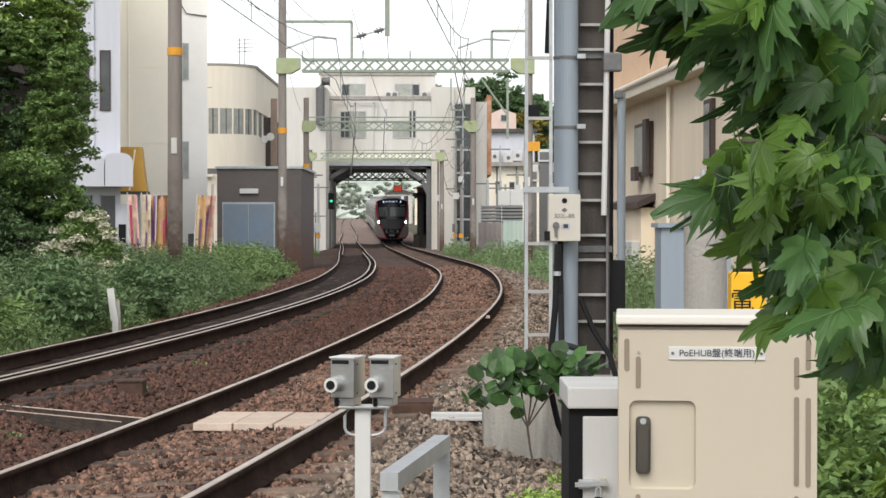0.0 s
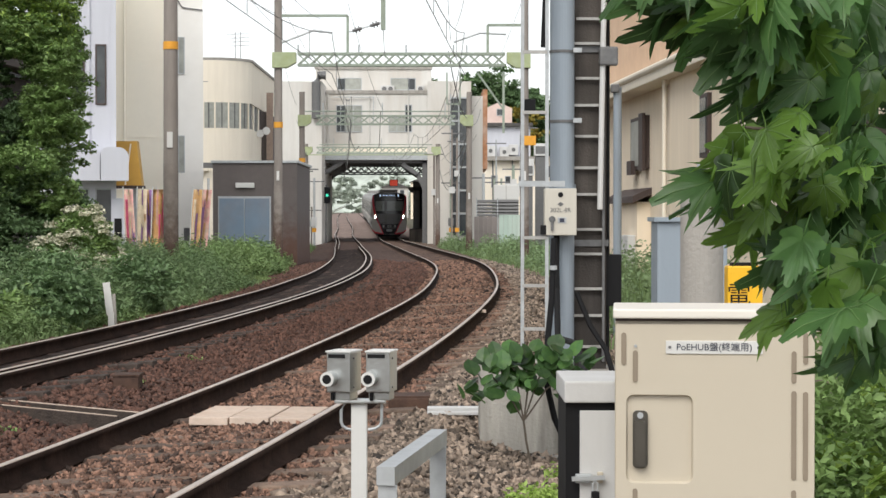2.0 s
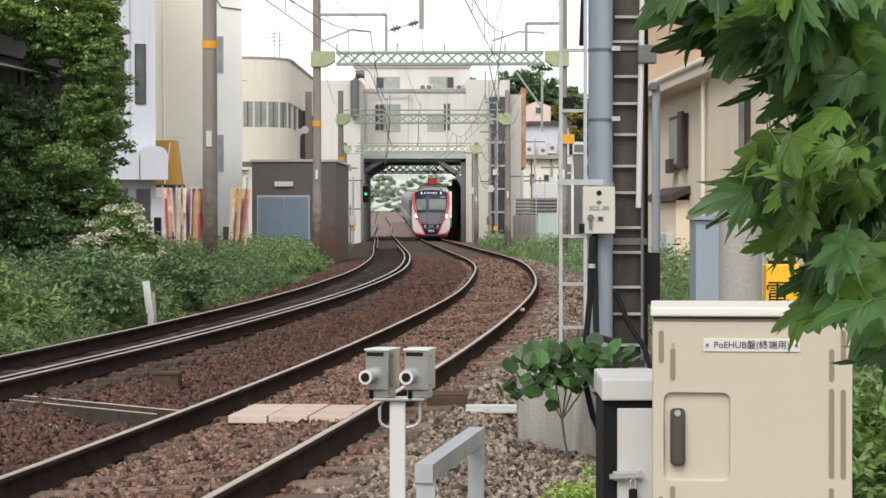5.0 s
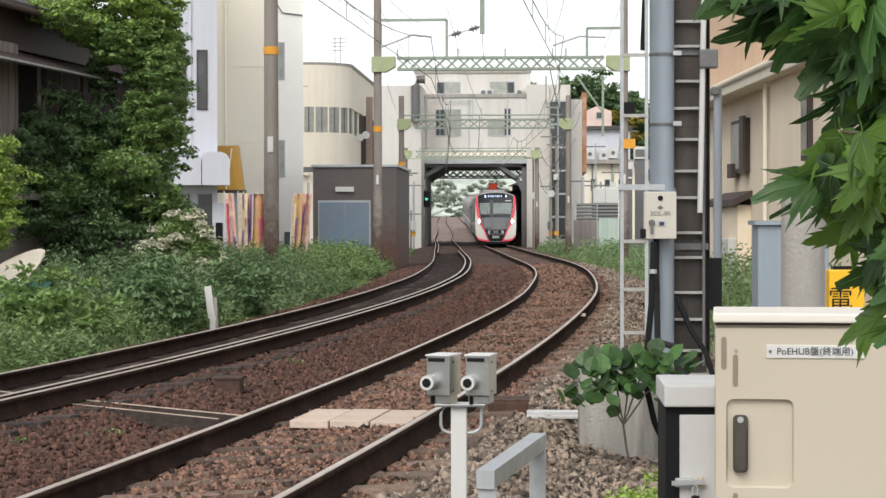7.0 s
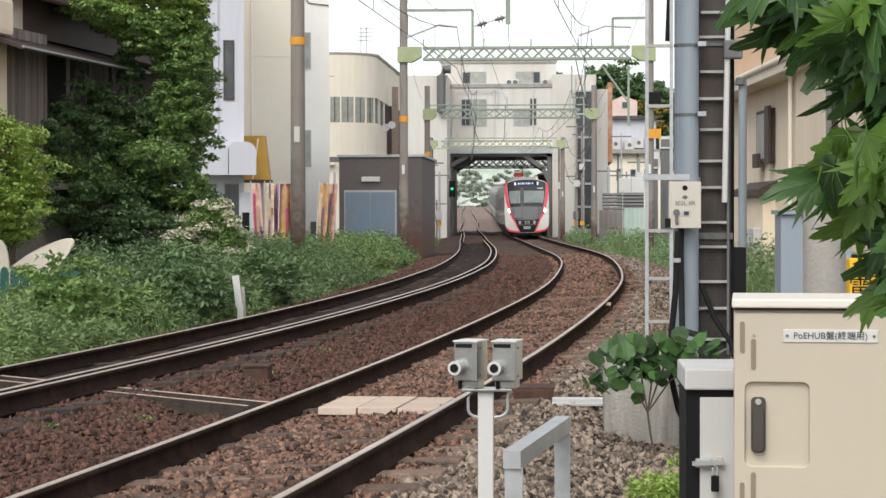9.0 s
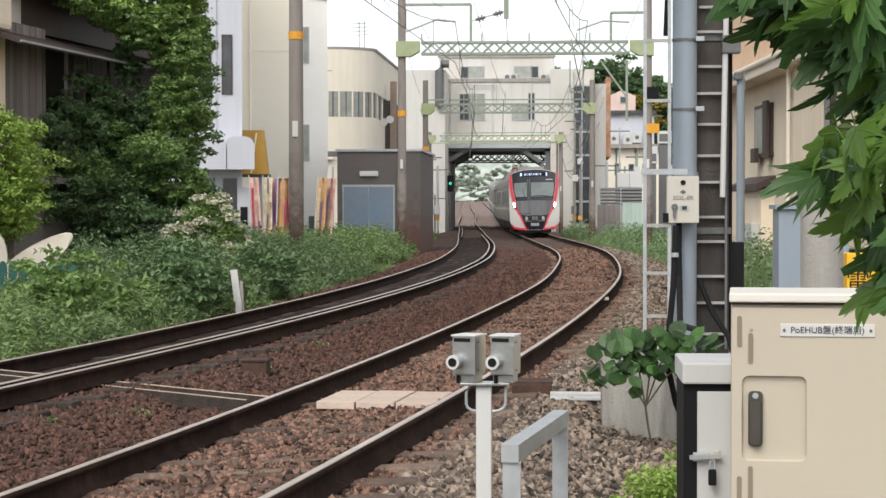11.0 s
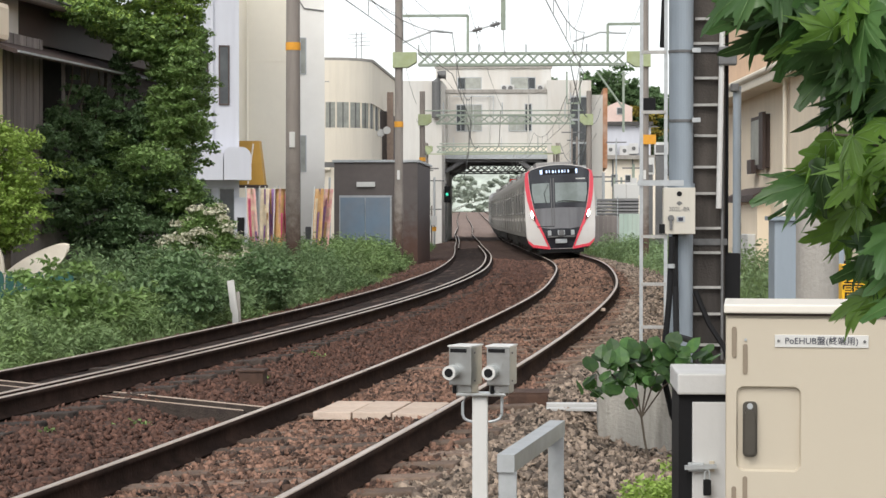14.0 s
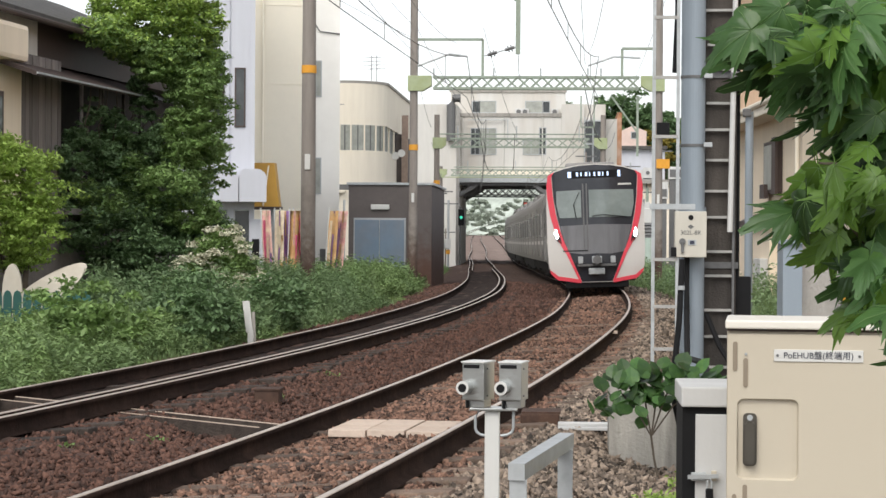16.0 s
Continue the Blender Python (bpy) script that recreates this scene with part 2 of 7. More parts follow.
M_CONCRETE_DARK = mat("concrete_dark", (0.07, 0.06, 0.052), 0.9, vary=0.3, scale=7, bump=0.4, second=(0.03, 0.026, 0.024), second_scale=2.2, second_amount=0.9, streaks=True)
M_BLOCK = mat("stained_concrete", (0.42, 0.4, 0.36), 0.9, vary=0.2, scale=14, bump=0.5, second=(0.12, 0.11, 0.095), second_scale=5, second_amount=0.9, streaks=True)
M_POLE = mat("pole_concrete", (0.27, 0.24, 0.215), 0.9, vary=0.14, scale=7, bump=0.25, second=(0.13, 0.1, 0.085), second_scale=0.8, streaks=True)
M_POLE_FOOT = mat("pole_foot_stained", (0.27, 0.24, 0.215), 0.9, vary=0.14, scale=4, bump=0.25, second=(0.13, 0.1, 0.085), second_scale=0.8, stain=((0.085, 0.045, 0.03), 0.9, 2.6))
M_GALV = mat("galvanised_steel", (0.46, 0.48, 0.49), 0.5, metal=0.35, vary=0.1, scale=18, bump=0.06, second=(0.34, 0.36, 0.37), second_scale=5)
M_TUBE = mat("blue_grey_pipe_paint", (0.27, 0.315, 0.36), 0.5, vary=0.08, scale=5, bump=0.05, second=(0.2, 0.235, 0.27), second_scale=1.6, streaks=True)
M_STEEL_DARK = mat("dark_steel", (0.15, 0.15, 0.15), 0.6, metal=0.3, vary=0.15, scale=14, bump=0.1)
M_GREEN_STEEL = mat("pale_green_steel_paint", (0.29, 0.34, 0.28), 0.6, vary=0.12, scale=6, bump=0.1, second=(0.23, 0.26, 0.19), second_scale=2)
M_GREEN_PLATE = mat("yellow_green_plate_paint", (0.37, 0.42, 0.25), 0.6, vary=0.1, scale=5, bump=0.08, second=(0.3, 0.34, 0.14), second_scale=2)
M_BLACK = mat("black_rubber", (0.01, 0.01, 0.011), 0.7, vary=0.15, scale=10, bump=0.05, spec=0.2)
M_WIRE = mat("overhead_wire", (0.16, 0.16, 0.16), 0.6, vary=0.1, bump=0)
M_CREAM_PAINT = mat("cream_enamel", (0.55, 0.49, 0.39), 0.38, vary=0.02, scale=3, bump=0.03, bump_scale=300, second=(0.52, 0.46, 0.365), second_scale=1.5)
# Lid enamel: the cabinet's cream lightened to paint in the top highlight.
M_CREAM_LIGHT = mat("enamel_highlight", (0.78, 0.74, 0.66), 0.38, vary=0.02, scale=3, bump=0.03, bump_scale=300)
M_SLOT = mat("slot_shadow_brown", (0.26, 0.21, 0.155), 0.6, vary=0.05, bump=0)
M_PLATE_WHITE = mat("plate_white", (0.64, 0.635, 0.61), 0.4, vary=0.03, bump=0)
M_INK = mat("ink", (0.03, 0.035, 0.06), 0.6, vary=0.05, bump=0)
M_HANDLE = mat("handle_zinc", (0.11, 0.1, 0.085), 0.35, metal=0.6, vary=0.1, bump=0.02)
M_WHITE_PANEL = mat("weathered_white_panel", (0.6, 0.6, 0.59), 0.6, vary=0.06, scale=8, bump=0.06, second=(0.45, 0.44, 0.42), second_scale=3, streaks=True)
M_YELLOW = mat("yellow_plastic", (0.85, 0.47, 0.015), 0.45, vary=0.04, bump=0.02)
M_ORANGE_BAND = mat("orange_band", (0.72, 0.33, 0.03), 0.6, vary=0.08, bump=0)
M_SILVER_BOX = mat("sensor_silver_paint", (0.5, 0.51, 0.5), 0.28, metal=0.85, vary=0.08, scale=12, bump=0.05, second=(0.42, 0.43, 0.42), second_scale=6)
M_WALL_CREAM = mat("render_cream", (0.84, 0.77, 0.65), 0.9, vary=0.04, scale=3, bump=0.12, second=(0.74, 0.66, 0.54), second_scale=0.35, second_amount=0.3, streaks=True)
M_WALL_WHITE = mat("render_white", (0.63, 0.615, 0.58), 0.9, vary=0.05, scale=3, bump=0.12, second=(0.5, 0.44, 0.37), second_scale=0.6, second_amount=0.5, streaks=True)
M_TALL_CREAM = mat("tall_wall_cream", (0.88, 0.82, 0.69), 0.9, vary=0.02, scale=2, bump=0.08, second=(0.82, 0.74, 0.6), second_scale=0.25, second_amount=0.35)
M_TALL_WHITE = mat("tall_wall_white", (0.9, 0.88, 0.83), 0.9, vary=0.02, scale=2, bump=0.08, second=(0.76, 0.72, 0.65), second_scale=0.3, second_amount=0.35)
M_WALL_LILAC = mat("render_lilac_grey", (0.56, 0.57, 0.62), 0.85, vary=0.04, scale=3, bump=0.1, second=(0.48, 0.49, 0.53), second_scale=0.35, second_amount=0.5, streaks=True)
M_WALL_BEIGE = mat("render_beige", (0.88, 0.76, 0.6), 0.9, vary=0.04, scale=4, bump=0.15, second=(0.7, 0.59, 0.46), second_scale=0.6, second_amount=0.5, streaks=True)
M_WALL_PEACH = mat("render_peach", (0.8, 0.57, 0.4), 0.9, vary=0.04, scale=4, bump=0.12, second=(0.64, 0.43, 0.29), second_scale=0.6)
M_WALL_RUSTING = mat("hut_wall_rusting", (0.13, 0.112, 0.107), 0.85, vary=0.08, scale=3, bump=0.1, stain=((0.105, 0.05, 0.033), 0.4, 2.6))
M_RUST_STREAK = mat("rust_orange_run", (0.5, 0.3, 0.18), 0.9, vary=0.2, scale=3, streaks=True)
M_WALL_BROWN = mat("hut_brown_grey", (0.13, 0.112, 0.107), 0.85, vary=0.06, scale=4, bump=0.1, second=(0.155, 0.13, 0.12), second_scale=0.5)
M_DOOR_BLUE = mat("door_blue_grey", (0.17, 0.235, 0.31), 0.55, vary=0.06, scale=3, bump=0.05, second=(0.22, 0.22, 0.23), second_scale=0.9)
M_BROWN_TRIM = mat("dark_brown_trim", (0.06, 0.04, 0.035), 0.6, vary=0.1, bump=0.05)
M_GLASS = mat("window_glass", (0.035, 0.04, 0.045), 0.12, vary=0.2, scale=1.5, bump=0, second=(0.09, 0.1, 0.1), second_scale=1.2)
M_CURTAIN = mat("curtained_glass", (0.36, 0.37, 0.33), 0.4, vary=0.25, scale=4, bump=0, second=(0.2, 0.21, 0.2), second_scale=2)
M_OCHRE = mat("ochre_sign", (0.55, 0.31, 0.055), 0.6, vary=0.06, bump=0.02, second=(0.45, 0.25, 0.05), second_scale=1.5)
M_PINK_FLAG = mat("pink_banner", (0.74, 0.42, 0.4), 0.8, vary=0.2, scale=5, bump=0.05, second=(0.78, 0.66, 0.5), second_scale=4, second_amount=0.95, per_object=0.15)
M_ORANGE_FLAG = mat("orange_banner", (0.75, 0.48, 0.22), 0.8, vary=0.15, scale=5, bump=0.05, second=(0.75, 0.6, 0.4), second_scale=3, per_object=0.1)
M_OLD_WOOD = mat("weathered_boards", (0.21, 0.185, 0.175), 0.9, vary=0.2, scale=10, bump=0.3, second=(0.14, 0.12, 0.11), second_scale=1.2, per_object=0.25, streaks=True)
M_ROOF = mat("dark_roof", (0.075, 0.072, 0.07), 0.85, vary=0.2, scale=6, bump=0.4, second=(0.12, 0.11, 0.1))
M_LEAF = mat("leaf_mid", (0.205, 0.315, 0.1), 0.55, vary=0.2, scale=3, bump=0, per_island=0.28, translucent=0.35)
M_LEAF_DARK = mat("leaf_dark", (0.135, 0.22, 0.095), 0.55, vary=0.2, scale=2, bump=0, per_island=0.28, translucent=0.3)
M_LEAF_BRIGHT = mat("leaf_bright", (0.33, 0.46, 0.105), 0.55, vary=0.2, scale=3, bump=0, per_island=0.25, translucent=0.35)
# Lighter copy of the broad leaf: sunlight painted in, and young growth.
M_LEAF_NEAR_LIT = mat("leaf_broad_lit_young", (0.17, 0.31, 0.055), 0.36, vary=0.15, scale=25, bump=0.05, bump_scale=60, per_object=0.35, translucent=0.5)
M_VEIN = mat("leaf_vein", (0.13, 0.23, 0.07), 0.5, vary=0.1, bump=0)
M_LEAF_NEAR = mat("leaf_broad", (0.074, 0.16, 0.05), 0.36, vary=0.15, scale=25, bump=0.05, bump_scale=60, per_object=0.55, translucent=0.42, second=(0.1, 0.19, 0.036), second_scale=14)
# Far leaves and hill: distance haze is mixed into the base colours.
M_LEAF_PALE = mat("leaf_hazy_pale", (0.5, 0.55, 0.47), 0.7, vary=0.1, scale=0.1, bump=0, per_island=0.12, translucent=0.5)
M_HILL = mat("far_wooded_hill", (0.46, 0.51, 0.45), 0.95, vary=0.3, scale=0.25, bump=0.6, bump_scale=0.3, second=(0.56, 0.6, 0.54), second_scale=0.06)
M_GRASS = mat("grass", (0.205, 0.3, 0.125), 0.7, vary=0.2, scale=1.2, bump=0, per_island=0.25, translucent=0.3, second=(0.24, 0.34, 0.1), second_scale=0.5)
M_WEED = mat("weed", (0.22, 0.315, 0.155), 0.7, vary=0.2, scale=1.2, bump=0, per_island=0.25, translucent=0.35, second=(0.15, 0.26, 0.08), second_scale=0.5)
M_BLOSSOM = mat("white_blossom", (0.66, 0.64, 0.5), 0.8, vary=0.2, scale=4, bump=0, per_island=0.2, translucent=0.2)
M_BARK = mat("bark", (0.10, 0.08, 0.06), 0.9, vary=0.25, scale=14, bump=0.6)
M_BOARD_WHITE = mat("surfboard_cream", (0.72, 0.66, 0.56), 0.45, vary=0.05, scale=4, bump=0.03, second=(0.6, 0.53, 0.42), second_scale=3)
M_TEAL = mat("teal_fence_plastic", (0.02, 0.095, 0.08), 0.5, vary=0.1, bump=0.03)
M_TRAIN_SILVER = mat("train_stainless", (0.3, 0.285, 0.27), 0.45, metal=0.5, vary=0.05, scale=3, bump=0.03, second=(0.29, 0.28, 0.27), second_scale=1)
M_TRAIN_WHITE = mat("train_white", (0.68, 0.65, 0.62), 0.35, vary=0.03, scale=3, bump=0, second=(0.6, 0.56, 0.52), second_scale=1.5)
M_TRAIN_PINK = mat("train_coral_pink", (0.80, 0.075, 0.11), 0.35, vary=0.03, bump=0)
M_TRAIN_BLACK = mat("train_black", (0.03, 0.032, 0.04), 0.16, vary=0.1, bump=0)
M_TRAIN_GREY = mat("train_apron_grey", (0.185, 0.185, 0.195), 0.4, vary=0.2, scale=4, bump=0, second=(0.1, 0.1, 0.108), second_scale=2.2, second_amount=0.8, streaks=True)
# Windscreen base is lightened to paint in the reflected sky.
M_TRAIN_GLASS = mat("train_windscreen", (0.26, 0.3, 0.29), 0.06, vary=0.1, bump=0, second=(0.16, 0.185, 0.18), second_scale=1.2)
M_TRAIN_SIDE_GLASS = mat("train_side_glass", (0.045, 0.045, 0.045), 0.3, vary=0.2, scale=2, bump=0, spec=0.25)
M_TRAIN_ROOF = mat("train_roof_grey", (0.30, 0.29, 0.28), 0.7, vary=0.1, bump=0.05)
M_UNDER = mat("underframe", (0.02, 0.019, 0.018), 0.8, vary=0.2, bump=0.2)
M_HEADLIGHT = glow("headlamp_lit", (1.0, 0.93, 0.82), 16)
M_DISPLAY = glow("display_lit", (0.6, 0.75, 1.0), 0.7)
M_RUNG = mat("worn_rung_steel", (0.4, 0.39, 0.37), 0.6, metal=0.3, vary=0.15, scale=14, bump=0.1)
M_BOX_PAINT = mat("aged_box_paint", (0.56, 0.53, 0.46), 0.45, vary=0.05, scale=5, bump=0.02, second=(0.47, 0.44, 0.37), second_scale=4, streaks=True)
M_SIGNAL_GREEN = glow("signal_green", (0.05, 0.6, 0.38), 0.6)

# ---- ground, ballast and tracks ----
def build_ground():
    xs = np.r_[np.linspace(-2500, -60, 12), np.linspace(-50, 50, 26), np.linspace(60, 2500, 12)]
    ys = np.r_[np.linspace(-2500, -80, 8), np.linspace(-60, 320, 60), np.linspace(360, 2500, 12)]
    X, Y = np.meshgrid(xs, ys)
    Z = rail_z(Y) - 0.42 - 0.05 * np.sin(X * 0.31) * np.sin(Y * 0.23)
    v = np.c_[X.ravel(), Y.ravel(), Z.ravel()]
    n, k = len(xs), len(ys)
    i = np.arange(n * k).reshape(k, n)
    f = np.c_[i[:-1, :-1].ravel(), i[:-1, 1:].ravel(), i[1:, 1:].ravel(), i[1:, :-1].ravel()]
    sheet("ground", v, f, M_EARTH, "structure", "bare brown earth with scattered green growth beside the line", "ground", smooth=True)


def bed_profile(y):
    """Dark ballast of the far track and between the tracks at y: (x, z) from the far shoulder inwards."""
    f, n, z, c = far_x(y), near_x(y), rail_z(y), cant(y)
    return [(f - 3.0, z - 0.5), (f - 2.0, z - 0.3), (f - 1.25, z - 0.2), (f - 0.75, z - 0.19), (f, z - 0.18 + c / 2), (f + 0.75, z - 0.19 + c),
            (f + 1.25, z - 0.2 + c * 0.9), ((f + n) / 2, z - 0.24 + c * 0.4), (n - 1.0, z - 0.205)]


def near_bed_profile(y):
    """Lighter ballast of the near track."""
    n, z, c = near_x(y), rail_z(y), cant(y)
    return [(n - 1.0, z - 0.205), (n - 0.75, z - 0.19), (n, z - 0.18 + c / 2), (n + 0.75, z - 0.19 + c), (n + 1.05, z - 0.19 + c)]


def shoulder_profile(y):
    n, z, c = near_x(y), rail_z(y), cant(y)
    return [(n + 1.05, z - 0.19 + c), (n + 1.5, z - 0.17 + c), (n + 2.1, z - 0.26), (n + 3.0, z - 0.32), (n + 4.2, z - 0.5)]


def loft(name, profile, ys, material, label, category, kind="structure", rough=0.02, fine=5):
    rows = []
    for y in ys:
        p = profile(y)
        u = np.linspace(0, len(p) - 1, (len(p) - 1) * fine + 1)
        rows.append(np.c_[np.interp(u, range(len(p)), [a for a, b in p]), np.full(len(u), y), np.interp(u, range(len(p)), [b for a, b in p])])
    k, n = len(rows), len(rows[0])
    v = np.concatenate(rows)
    jit = rng.normal(0, rough, len(v))
    jit.reshape(k, n)[:, [0, -1]] = 0
    v[:, 2] += jit
    i = np.arange(n * k).reshape(k, n)
    f = np.c_[i[:-1, :-1].ravel(), i[:-1, 1:].ravel(), i[1:, 1:].ravel(), i[1:, :-1].ravel()]
    return sheet(name, v, f, material, kind, label, category)


BED_YS = np.r_[np.arange(-30, 8, 1.0), np.arange(8, 45, 0.2), np.arange(45, 110, 0.6), np.arange(110, 171, 3.0)]
FAR_YS = np.arange(170, 460, 3.0)


def rail_mesh(name, track, side, y0, y1, parent, shift=0.0, low=0.0):
    """One rail, lofted along its track; its worn head is a part of its own."""
    ys = np.arange(y0, y1 + 0.01, 1.0 if y1 < 160 else 1.5)
    c = track(ys)
    s = np.gradient(c, ys)
    nrm = np.hypot(1, s)
    off = side * (0.7525 + shift)
    bx, by = c + off / nrm, ys - off * s / nrm
    bz = rail_z(ys) + (cant(ys) if side > 0 else 0) - low
    body = [(-0.0625, -0.155), (-0.0625, -0.143), (-0.012, -0.125), (-0.012, -0.045), (-0.033, -0.036), (-0.033, -0.006),
            (0.033, -0.006), (0.033, -0.036), (0.012, -0.045), (0.012, -0.125), (0.0625, -0.143), (0.0625, -0.155)]
    head = [(-0.022, -0.007), (-0.021, -0.001), (-0.015, 0.0), (0.015, 0.0), (0.021, -0.001), (0.022, -0.007)]
    out = None
    for nm, prof, m in (("rail", body, M_RAIL_SIDE), ("rail_head", head, M_RAIL_TOP)):
        k, n = len(ys), len(prof)
        p = np.array(prof)
        v = np.stack([bx[:, None] + p[None, :, 0] / nrm[:, None], by[:, None] - p[None, :, 0] * (s / nrm)[:, None], bz[:, None] + p[None, :, 1]], -1).reshape(-1, 3)
        i = np.arange(k * n).reshape(k, n)
        f = np.c_[i[:-1, :-1].ravel(), i[:-1, 1:].ravel(), i[1:, 1:].ravel(), i[1:, :-1].ravel()]
        o = sheet(nm if out is None else "worn_head", v, f, m, label="" if out is None else "bright worn steel running surface", parent=parent if out is None else out)
        out = out or o
    out.name = name
    return out


def build_tracks():
    loft("ballast", bed_profile, BED_YS, M_BALLAST_DARK, "dark rust-brown crushed stone ballast of the far track", "ballast")
    loft("ballast_near", near_bed_profile, BED_YS, M_BALLAST, "rust-brown crushed stone ballast under the near track", "ballast")
    loft("ballast_shoulder", shoulder_profile, BED_YS, M_BALLAST_TAN, "tan crushed stone shoulder beside the curving track", "ballast", fine=6)
    loft("ballast_beyond", bed_profile, FAR_YS, M_BALLAST_PALE, "paler pinkish ballast of the station tracks", "ballast")
    loft("ballast_near_beyond", near_bed_profile, FAR_YS, M_BALLAST_PALE, "paler pinkish ballast of the near track past the portal", "ballast")
    loft("ballast_shoulder_beyond", shoulder_profile, FAR_YS, M_BALLAST_PALE, "paler pinkish ballast shoulder past the portal", "ballast", fine=6)
    loft("ballast_sooty", lambda y: [(far_x(y) - 0.71, rail_z(y) - 0.17), (far_x(y), rail_z(y) - 0.15 + cant(y) / 2), (far_x(y) + 0.71, rail_z(y) - 0.17 + cant(y))], np.arange(10, 112, 0.4),
         M_BALLAST_SOOT, "greasy near-black ballast between the far rails", "ballast", rough=0.012)
    sm = boxed(-1.2, 1.2, -0.11, 0.11, -0.14, 0.0, bevel=0.012)
    proto = dark = None
    for track, lab in ((near_x, "curved railway track with worn steel rails on buried wooden sleepers"),
                       (far_x, "second curved track with guard rail and dark rusty rails")):
        t = thing("railway_track", 0, 0, 0, lab, "railway track", "railway tracks", "structure")
        rail_mesh("rail", track, -1, -30, 440, t)
        rail_mesh("rail", track, 1, -30, 440, t)
        if track is far_x:
            rail_mesh("guard_rail", track, 1, -30, 112, t, shift=-0.2, low=0.012)
            rail_mesh("guard_rail", track, -1, 108, 170, t, shift=-0.2, low=0.012)
        for y in np.arange(6.0, 62.0, 0.62):
            c = float(track(y))
            sl = float(track(y + 0.5) - track(y - 0.5))
            a = -math.degrees(math.atan(sl))
            z = float(rail_z(y)) - (0.156 if track is near_x else 0.175) + rng.normal(0, 0.008)
            if proto is None:
                proto = part("sleeper", sm, M_SLEEPER, t)
                o = proto
            elif track is far_x and dark is None:
                dark = o = part("sleeper", boxed(-1.2, 1.2, -0.11, 0.11, -0.14, 0.0, bevel=0.012), M_SLEEPER_DARK, t)
            else:
                o = twin("sleeper", dark or proto, 0, 0, 0, t)
            roll = -math.degrees(math.asin(float(cant(y)) / 1.5))
            o.matrix_basis = pose(c, y, z + float(cant(y)) / 2, 0, roll, a + rng.normal(0, 0.6))


def stones(name, n, place, size, material, label):
    """Loose crushed stones: squashed, faceted lumps."""
    base = np.array([(1, 0, 0), (-1, 0, 0), (0, 1, 0), (0, -1, 0), (0, 0, 1), (0, 0, -1)], float)
    tri = np.array([(0, 2, 4), (2, 1, 4), (1, 3, 4), (3, 0, 4), (2, 0, 5), (1, 2, 5), (3, 1, 5), (0, 3, 5)])
    p = place(n)
    n = len(p)
    s = rng.uniform(0.45, 1.5, (n, 1, 3)) * size * rng.uniform(0.6, 1.45, (n, 1, 1)) / 2
    v = (base[None] + rng.normal(0, 0.25, (n, 6, 3))) * s
    q = rng.normal(0, 1, (n, 4))
    q /= np.linalg.norm(q, axis=1, keepdims=True)
    w, x, y, z = q.T
    R = np.stack([1 - 2 * (y * y + z * z), 2 * (x * y - z * w), 2 * (x * z + y * w), 2 * (x * y + z * w), 1 - 2 * (x * x + z * z), 2 * (y * z - x * w),
                  2 * (x * z - y * w), 2 * (y * z + x * w), 1 - 2 * (x * x + y * y)], -1).reshape(n, 3, 3)
    v = np.einsum("nij,nkj->nki", R, v) + p[:, None]
    f = (tri[None] + 6 * np.arange(n)[:, None, None]).reshape(-1, 3)
    return sheet(name, v.reshape(-1, 3), f, material, "stuff", label, "gravel")


def on_profile(profile, lo, hi, bias):
    def place(n):
        y = lo + (hi - lo) * rng.random(n) ** bias
        tab = np.arange(lo - 0.5, hi + 0.6, 0.5)
        secs = np.array([profile(t) for t in tab])
        u = rng.random(n) * (secs.shape[1] - 1)
        k = np.minimum(u.astype(int), secs.shape[1] - 2)
        fr = (u - k)[:, None]
        j = np.clip(np.round((y - tab[0]) / 0.5).astype(int), 0, len(tab) - 1)
        a = secs[j, k] * (1 - fr) + secs[j, k + 1] * fr
        d = np.abs(a[:, 0] - near_x(y))
        e = np.abs(a[:, 0] - far_x(y))
        keep = (np.abs(d - 0.7525) > 0.09) & (e > 0.845)
        return np.c_[a[:, 0], y, a[:, 1] + 0.012 + rng.normal(0, 0.01, n)][keep]
    return place


def build_stones():
    stones("ballast_stones", 70000, on_profile(bed_profile, 11, 40, 1.2), 0.044, M_STONE_DARK, "loose dark rust-brown ballast stones between the tracks")
    stones("ballast_stones", 26000, on_profile(near_bed_profile, 8, 22, 1.1), 0.038, M_STONE, "loose rust-brown crushed ballast stones at the crossing")
    stones("ballast_stones", 40000, on_profile(near_bed_profile, 8, 40, 1.3), 0.042, M_STONE, "loose rust-brown crushed ballast stones between the rails")
    stones("shoulder_stones", 46000, on_profile(shoulder_profile, 6, 20, 1.1), 0.038, M_STONE_GREY, "loose tan and grey crushed stones close beside the crossing")
    stones("shoulder_stones", 22000, on_profile(shoulder_profile, 6, 34, 1.2), 0.055, M_STONE_GREY, "loose tan and grey crushed stones beside the track")
    stones("ballast_stones", 18000, on_profile(bed_profile, 38, 80, 1.0), 0.085, M_STONE_DARK, "loose dark ballast stones farther along the tracks")
    stones("ballast_stones", 12000, on_profile(near_bed_profile, 38, 80, 1.0), 0.08, M_STONE, "loose ballast stones farther along the near track")
    stones("shoulder_stones", 12000, on_profile(shoulder_profile, 32, 80, 1.0), 0.08, M_STONE_GREY, "loose tan stones farther along the shoulder")


build_ground()
build_tracks()
build_stones()

